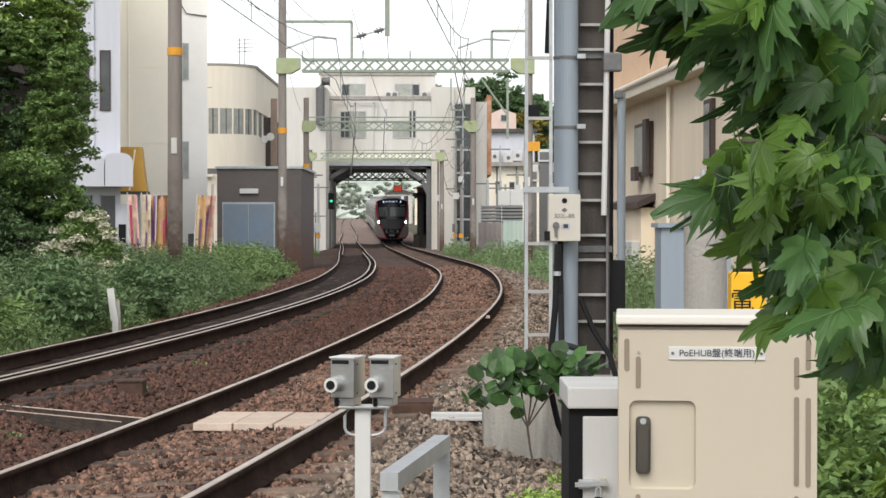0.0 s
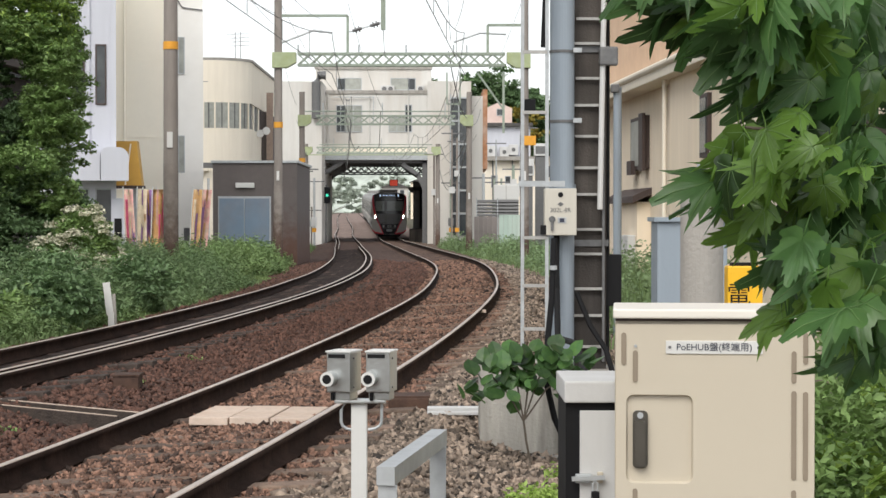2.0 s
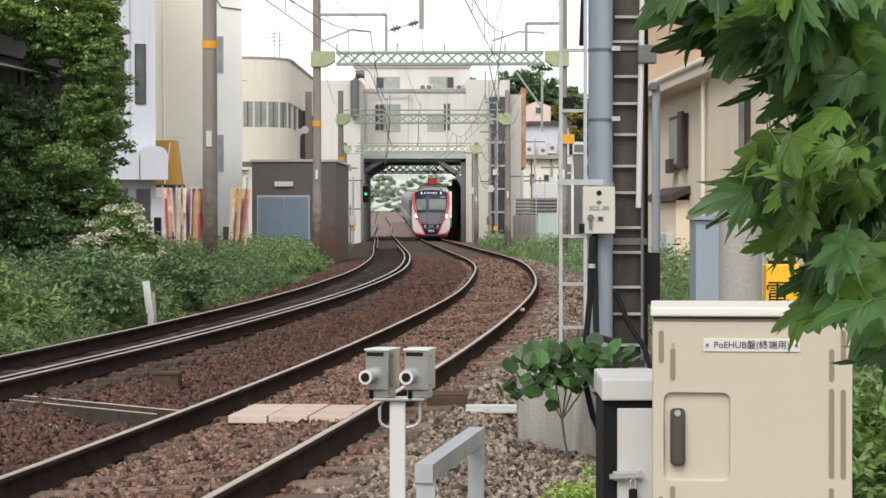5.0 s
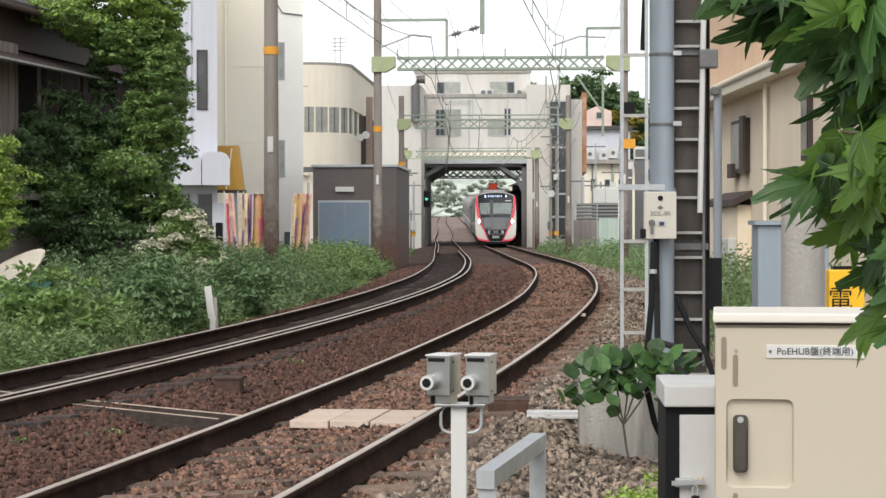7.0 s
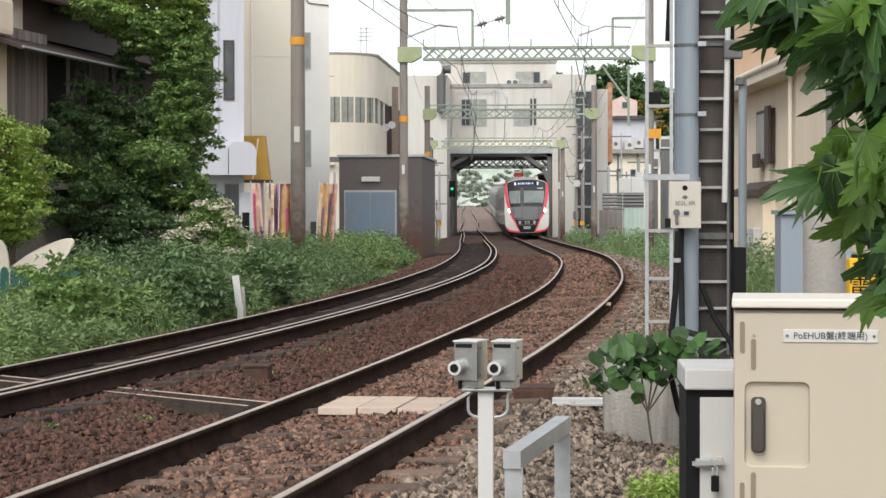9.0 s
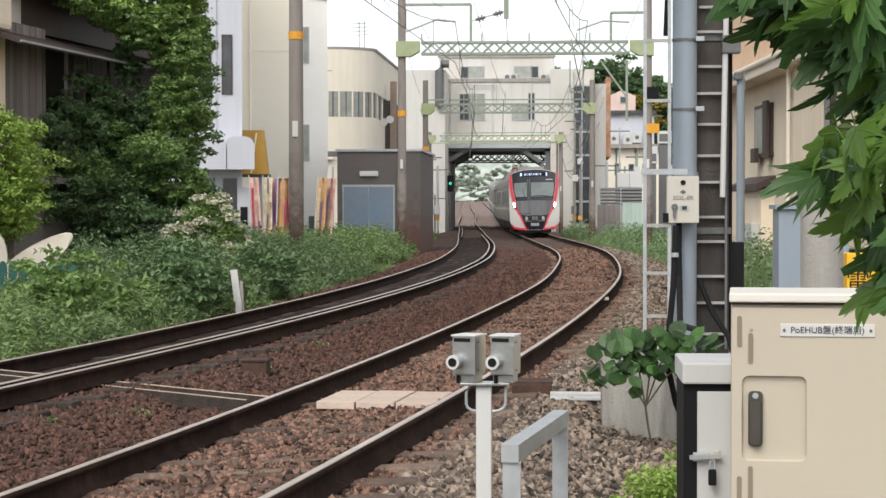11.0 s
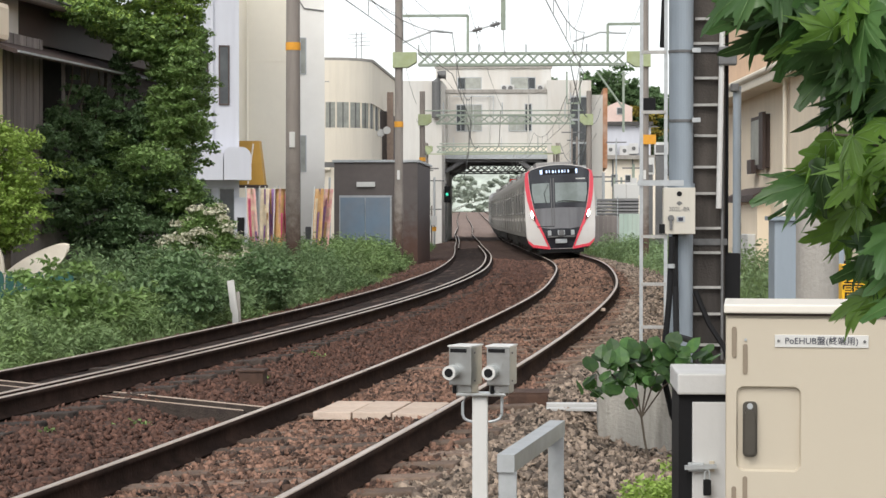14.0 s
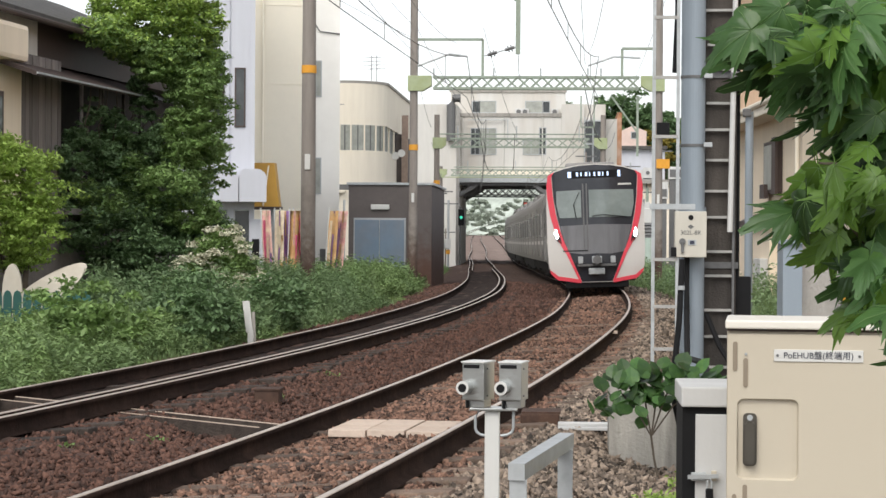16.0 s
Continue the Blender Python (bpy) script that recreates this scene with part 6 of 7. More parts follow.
def build_pole_group():
    """The big line pole beside the track with its pipe, ladder and switch box."""
    p = thing("line_pole", 1.64, 22.1, -0.3, "dark square concrete line pole with climbing rungs and conduits", "pole")
    part("shaft", boxed(-0.18, 0.19, -0.17, 0.2, -0.2, 10.5, 0.02), M_CONCRETE_DARK, p)
    for k in range(30):
        z = 0.35 + k * 0.325
        o = part("rung", boxed(-0.16, 0.16, -0.235, -0.2, z, z + 0.028), M_RUNG, p)
        o.matrix_basis = pose(0, 0, 0.03 * math.sin(2.7 * k), 0, 0.6 * math.sin(3.1 * k), 0)
    part("stile", boxed(0.14, 0.165, -0.24, -0.17, 0.2, 10.4), M_STEEL_DARK, p)
    part("conduit", rodded((0.11, -0.28, 1.85), (0.17, -0.28, 5.2), 0.03, 10), M_WHITE_PANEL, p, "pale plastic conduit")
    part("pipe", rodded((0.21, -0.1, 0.2), (0.21, -0.1, 10), 0.02, 8), M_BLACK, p)
    part("side_box", boxed(0.19, 0.36, -0.12, 0.12, 0.8, 1.36, 0.01), M_BLACK, p, "black cable box")
    for z in (1.45, 3.55, 5.2):
        part("strap", boxed(-0.2, 0.21, -0.19, 0.22, z, z + 0.07), M_STEEL_DARK, p)
    part("junction", boxed(0.1, 0.3, -0.34, -0.2, 3.4, 3.6, 0.02), M_STEEL_DARK, p)
    part("cable", pipe(bmesh.new(), [(-0.14, -0.3, 0.95), (0.0, -0.4, 0.6), (0.16, -0.5, 0.35), (0.24, -0.6, 0.05)], 0.03, 8), M_BLACK, p)
    part("footing", boxed(-0.45, 0.5, -0.55, 0.5, -0.1, 0.12, 0.02), M_CONCRETE, p)
    t = thing("steel_pipe_post", 1.34, 21.8, -0.3, "blue-grey painted steel pipe post with clamps and flange", "post")
    part("pipe", rodded((0, 0, 0), (0, 0, 10.5), 0.132, 28), M_TUBE, t, smooth=False)
    part("flange", rodded((0, 0, 2.07), (0, 0, 2.12), 0.15, 28), M_TUBE, t)
    for z in (2.78, 3.53, 5.4):
        cl = part("clamp", rodded((0, 0, z), (0, 0, z + 0.03), 0.14, 28), M_STEEL_DARK, t)
        part("clamp_bolt", boxed(0.11, 0.2, -0.16, -0.1, z - 0.005, z + 0.045, 0.004), M_GALV, cl)
    part("cable", pipe(bmesh.new(), [(-0.07, -0.2, 1.6), (-0.07, -0.25, 1.0), (-0.08, -0.6, 0.5), (-0.09, -3.5, 0.62), (-0.14, -6.6, 0.3), (0.02, -7.2, 0.0)], 0.032, 8), M_BLACK, t, "black cable bundle")
    part("cable", pipe(bmesh.new(), [(-0.17, 0.1, 10.4), (-0.17, 0.1, 4.3), (-0.2, 0.05, 3.6)], 0.03, 8), M_BLACK, t)
    b = thing("switch_box", 1.303, 21.45, 1.573, "off-white switch box with keyhole mark on a pipe post", "switch box")
    part("case", boxed(-0.17, 0.17, 0, 0.2, -0.3, 0.197, 0.008), M_BOX_PAINT, b)
    part("bracket", boxed(-0.05, 0.05, 0.2, 0.3, -0.1, 0.1), M_STEEL_DARK, b)
    part("keyhole", rodded((0, -0.006, 0.13), (0, 0, 0.13), 0.028, 18), M_BLACK, b)
    part("mark", prism(bmesh.new(), [(-0.035, 0.03), (0, 0.055), (0.035, 0.03), (0, 0.005)], "y", -0.004, 0), M_STEEL_DARK, b)
    text("lettering", "302L-8R", 0.066, 0.0, -0.003, -0.035, M_STEEL_DARK, b)
    part("handle", rodded((-0.09, -0.02, -0.13), (-0.09, 0, -0.13), 0.035, 18), M_STEEL_DARK, b)
    part("lever", boxed(-0.105, -0.075, -0.03, -0.004, -0.25, -0.13, 0.005), M_STEEL_DARK, b)
    part("indicator", boxed(-0.03, 0.06, -0.006, 0, -0.17, -0.11, 0.002), M_GALV, b)
    part("seal", boxed(-0.01, 0.04, -0.009, -0.005, -0.16, -0.12), M_INK, b)
    l = thing("lattice_mast", 1.03, 21.5, -0.3, "slim galvanised ladder mast beside the pipe post", "mast")
    for x in (-0.13, 0.13):
        part("upright", boxed(x - 0.018, x + 0.018, -0.02, 0.02, 0, 10.5), M_GALV, l)
    for z in (0.56, 1.02, 1.53, 2.86, 3.5, 4.15, 4.8, 5.4, 6.0):
        part("rung", boxed(-0.13, 0.13, -0.03, 0.0, z, z + 0.035), M_RUNG, l)
    part("tie", boxed(-0.17, 0.32, -0.035, 0.0, 2.09, 2.15), M_GALV, l)
    part("footing", boxed(-0.3, 0.3, -0.25, 0.25, -0.1, 0.06, 0.02), M_CONCRETE, l)
    part("lock_tag", boxed(0.06, 0.12, -0.06, -0.03, 1.58, 1.68, 0.005), M_BLACK, l)
    s = thing("slim_post", 2.67, 30, -0.3, "slim pale grey steel post with a small lamp", "post")
    part("post", rodded((0, 0, 0), (0, 0, 3.7), 0.062, 16), M_TUBE, s)
    part("lamp", boxed(-0.1, 0.02, -0.12, 0.06, 3.62, 3.74, 0.02), M_STEEL_DARK, s)


def build_pillars():
    p = thing("concrete_bollard", 1.415, 10.9, -0.35, "thick pale grey concrete post behind a cabinet", "post")
    part("post", rodded((0, 0, 0), (0, 0, 1.94), 0.115, 32), M_CONCRETE, p)
    part("cap", rodded((0, 0, 1.94), (0, 0, 1.965), 0.113, 32, 0.1), M_CONCRETE, p)
    y = thing("cable_marker", 1.43, 9.47, -0.35, "bright yellow plastic marker post with black character", "marker post")
    part("body", boxed(-0.082, 0.082, 0, 0.12, 0, 1.58, 0.008), M_YELLOW, y)
    part("cap_plate", boxed(-0.06, 0.06, 0.02, 0.1, 1.58, 1.595), M_BLACK, y)
    text("character", "電", 0.115, -0.03, -0.002, 1.44, M_BLACK, y)
    c = thing("grey_cabinet", 1.60, 14.0, -0.35, "slate-grey steel trackside cabinet", "cabinet")
    part("body", boxed(-0.085, 0.4, 0, 0.4, 0.2, 1.78, 0.01), M_TUBE, c)
    part("plinth", boxed(-0.085, 0.4, 0.02, 0.4, -0.1, 0.2), M_CONCRETE, c)
    part("latch", boxed(0.05, 0.09, -0.03, 0, 1.1, 1.2, 0.004), M_BLACK, c)
    part("roof_plate", boxed(-0.11, 0.42, -0.03, 0.42, 1.78, 1.81), M_TUBE, c)
    h = thing("handhold_pipe", 1.61, 12.5, -0.35, "short galvanised pipe fitting on a slim stand", "pipe")
    for x in (0.0, 0.075):
        part("stand", rodded((x, 0, 0), (x, 0, 2.14 + x), 0.016, 12), M_GALV, h)
    part("spout", rodded((0, 0, 2.08), (-0.06, 0, 2.08), 0.016, 10), M_GALV, h)


def build_block_cable():
    c = thing("hanging_cable", 0.8, 14.25, -0.33, "thick black cable running down beside the concrete block", "cable")
    part("sheath", pipe(bmesh.new(), [(0.02, 0.06, 1.64), (0.012, 0.03, 1.45), (0.0, 0.0, 1.2), (-0.035, -0.02, 0.85), (-0.03, -0.03, 0.6), (0.02, -0.03, 0.38), (0.1, -0.02, 0.2), (0.16, 0, 0.02)], 0.022, 10), M_BLACK, c)
    part("clip", rodded((0.012, 0.01, 1.42), (0.012, 0.01, 1.45), 0.027, 12), M_GALV, c)


def build_crossing():
    w = thing("crossing_deck", -1.24, 15.75, -0.055, "row of pale orange-beige panels laid between the rails", "crossing deck", rz=-5.6)
    o = None
    for k in range(4):
        x = -0.6 + k * 0.312
        if o is None:
            o = part("panel", boxed(0, 0.298, -0.48, 0.48, -0.06, 0.0, 0.008), M_PANEL, w)
            o.location = (x, 0, 0)
        else:
            twin("panel", o, x, 0, 0.004 * (k % 2), w)
    part("bearer", boxed(-0.62, 0.66, -0.4, 0.4, -0.16, -0.06), M_RUST, w)
    t = thing("cable_trough", 0.1, 15.6, -0.05, "pale concrete trough lids leading to a foundation block", "cable trough")
    for k in range(2):
        part("lid", boxed(-0.18, 0.22, -0.14 + k * 0.18, -0.02 + k * 0.2, 0.012 * k, 0.02 + 0.02 * k, 0.003), M_WHITE_PANEL, t)
    j = thing("junction_case", -0.23, 16.2, -0.07, "flat dark iron junction case beside the rail", "junction case")
    part("case", boxed(-0.16, 0.16, -0.2, 0.2, 0, 0.1, 0.015), M_RUST, j)
    part("lid", boxed(-0.15, 0.17, -0.19, 0.19, 0.1, 0.115), M_RUST, j)
    d = thing("wooden_duct", -3.9, 17.0, -0.13, "long weathered brown timber duct lying across the ballast", "cable duct", rz=-41)
    for y, w in ((-0.16, 0.02), (0.14, 0.024)):
        o = part("side_board", boxed(-1.9, 2.05, y, y + w, -0.08, 0.06, 0.002), M_SLEEPER_DARK, d)
        part("worn_edge", boxed(-1.88, 2.03, y + 0.001, y + w - 0.001, 0.06, 0.066), M_PANEL, o, "pale upper edge")
    part("bottom", boxed(-1.9, 2.05, -0.14, 0.14, -0.08, -0.06), M_RUST, d)
    for x, y, wd, hh in ((-2.94, 19.2, 0.24, 0.17), (-2.05, 33.4, 0.36, 0.13), (-2.83, 25.9, 0.26, 0.08), (-1.2, 47.0, 0.3, 0.1)):
        b = thing("track_box", x, y, -0.21, "small rusty brown iron box between the tracks", "track box", "rusty track boxes")
        part("case", boxed(-wd / 2, wd / 2, -0.14, 0.14, 0, hh, 0.012), M_RUST, b)
        part("lid", boxed(-wd / 2 - 0.01, wd / 2 + 0.01, -0.15, 0.15, hh, hh + 0.02, 0.004), M_RUST, b)
    p = thing("marker_post", -5.0, 31, -0.36, "leaning white marker post with a grey stake", "marker post")
    o = part("plate", boxed(-0.055, 0.055, -0.015, 0.015, 0, 0.5, 0.004), M_PLATE_WHITE, p)
    o.matrix_basis = pose(-0.03, 0, 0.33, 0, -7, 0)
    part("stake", bar(bmesh.new(), (0.05, 0.04, 0), (0.02, 0.04, 0.65), 0.05, 0.05), M_CONCRETE, p)
    part("leg", boxed(-0.06, 0.03, -0.014, 0.014, 0, 0.36), M_PLATE_WHITE, p)
    # rail joint with its fishplates and bond
    f = thing("rail_joint", 0.68, 30.5, -0.06, "rusty rail joint with bolted fishplates", "rail joint", rz=-4)
    part("fishplate", boxed(-0.1, 0.0, -0.28, 0.28, -0.08, 0.02, 0.01), M_RUST, f)
    part("insulator", boxed(-0.06, 0.05, -0.02, 0.02, 0.09, 0.135), M_PANEL, f)


def build_signal():
    s = thing("colour_signal", -8.15, 147, -0.45, "black colour-light signal showing green at the portal", "signal")
    part("mast", rodded((0, 0, 0), (0, 0, 4.4), 0.06, 10), M_STEEL_DARK, s)
    part("head", boxed(-0.14, 0.3, -0.1, 0.1, 3.0, 4.2, 0.05), M_BLACK, s)
    part("lit_lens", rodded((0.08, -0.15, 3.6), (0.08, -0.1, 3.6), 0.11, 18), M_SIGNAL_GREEN, s, "lit green lens")


build_cabinet()
build_meter_box()
build_sensor()
build_handrail()
build_pole_group()
build_pillars()
build_crossing()
build_block_cable()
build_signal()
build_block()

# ---- old house and plants ----
def build_old_house():
    h = thing("old_house", -10.35, 36, -0.4, "weathered timber house with dark roof and overgrown open veranda", "house", rz=-6.6)
    part("lower_wall", boxed(-6, 0, -7, 13, 0, 2.4), mat("old_grey_wall", (0.2, 0.18, 0.17), 0.9, vary=0.15, second=(0.13, 0.115, 0.105)), h, "stained grey lower wall")
    part("plaster_wall", boxed(-6, 0.03, -7, 0.6, 2.4, 5.3), M_WALL_BEIGE, h, "beige plastered wall")
    w = part("window", boxed(-0.02, 0.1, -1.6, -0.4, 2.9, 4.5, 0.01), M_BROWN_TRIM, h)
    part("pane", boxed(0.09, 0.112, -1.5, -0.5, 3.0, 4.4), M_GLASS, w)
    for k in range(12):
        y = 0.6 + k * 0.165
        part("board", boxed(-0.1, 0.04 + 0.01 * (k % 2), y, y + 0.155, 2.4, 5.3), M_OLD_WOOD, h)
    # The veranda's deep shade is painted into this wall's near-black colour.
    part("back_wall", boxed(-6, -0.9, 2.6, 13, 2.4, 5.6), mat("veranda_shadow_boards", (0.03, 0.026, 0.022), 0.95, vary=0.2), h, "board wall of the veranda with shade put into its colour")
    part("veranda_floor", boxed(-1.3, 0.3, 1.0, 8, 2.3, 2.42), M_OLD_WOOD, h)
    for y in (3.4, 4.6, 5.9, 7.0):
        part("veranda_post", boxed(0.12, 0.18, y, y + 0.06, 2.4, 4.98), M_OLD_WOOD, h)
    part("eave", prism(bmesh.new(), [(0.8, 4.77), (0.8, 4.85), (-0.6, 5.32), (-0.6, 5.22)], "y", -0.6, 7.2), M_BROWN_TRIM, h, "sagging dark veranda eave with a pale edge")
    part("fascia", boxed(0.8, 0.84, -0.6, 7.2, 4.8, 4.835), M_GALV, h, "pale bent metal eave edge")
    for k in range(9):
        y = 3.0 + 0.5 * k
        part("dead_vine", pipe(bmesh.new(), [(0.5, y, 4.85), (0.45 + 0.1 * math.sin(3 * k), y + 0.1, 4.5), (0.4 + 0.15 * math.sin(5 * k), y - 0.05, 4.1), (0.45, y + 0.12 * math.cos(k), 3.7 - 0.3 * (k % 3))], 0.014, 6), M_BARK, h, "dry vine stem hanging from the eave")
    part("gable_band", boxed(-0.75, -0.3, -7, 2.2, 5.3, 6.1), M_WALL_WHITE, h, "stained white plaster under the eave")
    # Dark panel stands in for the shade between roof and veranda eave.
    part("gable_panel", boxed(-0.75, -0.4, 2.2, 13, 5.3, 6.1), M_BROWN_TRIM, h, "panel under the eave, dark to stand for its shade")
    part("roof", prism(bmesh.new(), [(0.1, 6.0), (0.1, 6.12), (-4, 7.7), (-4, 7.55)], "y", -7.5, 13), M_ROOF, h, "dark tiled main roof")
    part("gutter", rodded((0.14, -7.5, 5.98), (0.14, 13, 5.98), 0.06), M_BROWN_TRIM, h)
    part("rain_hood", boxed(0.0, 0.35, -2.0, 0.2, 5.06, 5.75, 0.1), M_WALL_BEIGE, h, "rounded plaster window hood")
    b = thing("surfboard", -8.77, 33.0, -0.01, "worn cream surfboard leaning behind a teal fence", "surfboard")
    bm = bmesh.new()
    n = 28
    top, bot = [], []
    for k in range(n):
        a = math.tau * k / n
        u = math.cos(a)
        wv = 0.25 * math.sin(a) * (1 - 0.25 * u)
        c, s = math.cos(radians(36)), math.sin(radians(36))
        x, z = 0.78 * u * c - wv * s, 0.78 * u * s + wv * c + 0.55
        top.append(bm.verts.new((x, -0.035 + 0.04 * u * u, z)))
        bot.append(bm.verts.new((x, 0.035 + 0.04 * u * u, z)))
    bm.faces.new(top)
    bm.faces.new(bot)
    for k in range(n):
        bm.faces.new((top[k], top[(k + 1) % n], bot[(k + 1) % n], bot[k]))
    bmesh.ops.bevel(bm, geom=[e for e in bm.edges if len(e.link_faces) == 2 and any(len(f.verts) > 6 for f in e.link_faces)], offset=0.02, segments=2, affect="EDGES")
    part("deck", bm, M_BOARD_WHITE, b)
    part("fin", prism(bmesh.new(), [(-0.55, 0.1), (-0.45, 0.2), (-0.62, 0.26)], "y", 0.03, 0.16), M_BLACK, b)
    b2 = thing("surfboard", -9.42, 33.1, -0.4, "pale worn surfboard standing upright against the old house", "surfboard")
    bm = prism(bmesh.new(), [(0.17 * math.sin(math.tau * k / 24) * (1 - 0.2 * math.cos(math.tau * k / 24)), 0.7 - 0.7 * math.cos(math.tau * k / 24)) for k in range(24)], "y", -0.03, 0.03)
    part("deck", bm, M_BOARD_WHITE, b2)
    f = thing("picket_fence", -10.1, 32.3, -0.36, "low dark teal plastic picket fence among weeds", "fence")
    p0 = part("picket", prism(bmesh.new(), [(-0.07, 0), (0.07, 0), (0.07, 0.82), (0.045, 0.9), (0, 0.93), (-0.045, 0.9), (-0.07, 0.82)], "y", -0.015, 0.015), M_TEAL, f)
    for k in range(1, 14):
        twin("picket", p0, k * 0.165, 0, 0, f)
    part("rail", boxed(-0.1, 2.25, 0.016, 0.05, 0.55, 0.63), M_TEAL, f)
    part("rail", boxed(-0.1, 2.25, 0.016, 0.05, 0.15, 0.23), M_TEAL, f)


def foliage(name, pos, size, material, parent=None, label="", flat=0.5, kind="", category="", slim=0.5):
    """Small folded leaves at given places."""
    n = len(pos)
    nrm = rng.normal(0, 1, (n, 3))
    nrm[:, 2] = np.abs(nrm[:, 2]) + flat
    nrm /= np.linalg.norm(nrm, axis=1, keepdims=True)
    u = np.cross(nrm, rng.normal(0, 1, (n, 3)))
    u /= np.linalg.norm(u, axis=1, keepdims=True)
    w = np.cross(nrm, u)
    s = size * rng.uniform(0.6, 1.35, (n, 1))
    a, b = pos - u * s, pos + u * s
    c, d = pos + w * s * slim + nrm * s * 0.18, pos - w * s * slim + nrm * s * 0.18
    v = np.stack([a, c, b, d], 1).reshape(-1, 3)
    i = 4 * np.arange(n)[:, None]
    f = np.concatenate([i + np.array([[0, 1, 2]]), i + np.array([[0, 2, 3]])])
    return sheet(name, v, f, material, kind, label, category, parent)


def cloud(blobs, n, hollow=0.55, rough=0.3, tuft=44):
    """Points in rounded tufts, scattered in the outer part of uneven lumps."""
    vol = np.array([b[3] * b[4] * b[5] for b in blobs]) ** (2 / 3)
    m = max(3, n // tuft)
    pick = rng.choice(len(blobs), m, p=vol / vol.sum())
    B = np.array(blobs)[pick]
    d = rng.normal(0, 1, (m, 3))
    d /= np.linalg.norm(d, axis=1, keepdims=True)
    r = hollow + (1 - hollow) * rng.random((m, 1)) ** 0.6
    r *= 1 + rough * np.sin(d[:, :1] * 5 + B[:, :1]) * np.sin(d[:, 2:] * 6 + B[:, 1:2])
    c = np.repeat(B[:, :3] + d * r * B[:, 3:6], tuft, 0)
    size = np.repeat((0.07 + 0.17 * B[:, 3:4]) * rng.uniform(0.6, 1.3, (m, 1)), tuft, 0)
    e = rng.normal(0, 1, c.shape)
    e /= np.linalg.norm(e, axis=1, keepdims=True)
    e *= rng.random((len(c), 1)) ** 0.4 * size * np.array([1.2, 1.0, 0.6])
    e[:, 2] += np.where(e[:, 2] < 0, -e[:, 2] * 0.5, 0)
    return c + e


def bush(name, blobs, n, size, material, label, category, trunk=None, hollow=0.55, extra=None, upper=None):
    c = Vector(blobs[0][:3])
    t = thing(name, c.x, c.y, -0.4, label, category)
    off = np.array([c.x, c.y, -0.4])
    pts = cloud(blobs, n, hollow) - off
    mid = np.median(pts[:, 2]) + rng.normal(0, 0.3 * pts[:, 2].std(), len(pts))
    # Upper leaves can take a lighter tone: light from above put into colour.
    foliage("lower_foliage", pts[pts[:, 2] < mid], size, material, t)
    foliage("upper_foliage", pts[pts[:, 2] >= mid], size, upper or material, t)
    if trunk:
        bm = bmesh.new()
        for k, b in enumerate(blobs[:trunk]):
            q = Vector(b[:3]) - Vector(off)
            rod(bm, (0.1 * k - 0.1, 0, 0), (q.x * 0.5, q.y * 0.5, q.z * 0.55), 0.09, 8, 0.055)
            rod(bm, (q.x * 0.5, q.y * 0.5, q.z * 0.55), q, 0.055, 8, 0.02)
        part("trunk", bm, M_BARK, t)
    if extra:
        foliage("blossom", cloud([(x, y - 0.15, z + 0.06, a, b, c) for x, y, z, a, b, c in blobs], extra, 0.95, 0.2, 60) - off, size * 0.85, M_BLOSSOM, t, "clusters of small cream-white flowers")
    return t


def lushness(p):
    """Uneven height of the weeds: low beside the ballast, taller away from it, in tufts."""
    off = np.where(p[:, 0] < near_x(p[:, 1]), far_x(p[:, 1]) - p[:, 0], p[:, 0] - near_x(p[:, 1]))
    edge = np.clip((off - 1.5) / 1.5, 0.22, 1.0)
    tuft = 0.75 + 0.25 * np.sin(p[:, 0] * 2.3 + 1.7 * np.sin(p[:, 1] * 0.9)) + 0.2 * np.sin(p[:, 1] * 1.7 + p[:, 0] * 3.1)
    return (edge * np.clip(tuft, 0.35, 1.25))[:, None]


def blades(name, place, n, length, material, label):
    """Grass and weed stalks: tapering bent blades."""
    p = place(n)
    n = len(p)
    l = length * rng.uniform(0.45, 1.15, (n, 1)) * lushness(p)
    a = rng.uniform(0, math.tau, n)
    lean = rng.uniform(0.05, 0.45, (n, 1))
    out = np.c_[np.cos(a), np.sin(a), np.zeros(n)]
    side = np.c_[-np.sin(a), np.cos(a), np.zeros(n)] * rng.uniform(0.006, 0.014, (n, 1))
    up = np.array([0, 0, 1.0])
    mid, tip = p + up * l * 0.6 + out * l * lean * 0.35, p + up * l + out * l * lean
    v = np.stack([p - side * 0.7, p + side * 0.7, mid + side, mid - side, tip], 1).reshape(-1, 3)
    i = 5 * np.arange(n)[:, None]
    f = np.concatenate([i + np.array([[0, 1, 2]]), i + np.array([[0, 2, 3]]), i + np.array([[3, 2, 4]])])
    return sheet(name, v, f, material, "stuff", label, "grass")


def verge(y0, y1, inner, outer, z=-0.42):
    """Places on a strip of ground beside the far track, denser in tufts."""
    def place(n):
        m = n // 12
        y = y0 + (y1 - y0) * rng.random(m) ** 1.15
        x = far_x(y) - inner - (outer - inner) * rng.random(m)
        c = np.repeat(np.c_[x, y, rail_z(y) + z], 12, 0)
        c[:, :2] += rng.normal(0, 0.16, (len(c), 2))
        return c
    return place


def verge_right(y0, y1, inner, outer, z=-0.45):
    def place(n):
        m = n // 12
        y = y0 + (y1 - y0) * rng.random(m)
        x = near_x(y) + inner + (outer - inner) * rng.random(m)
        c = np.repeat(np.c_[x, y, rail_z(y) + z], 12, 0)
        c[:, :2] += rng.normal(0, 0.15, (len(c), 2))
        return c
    return place


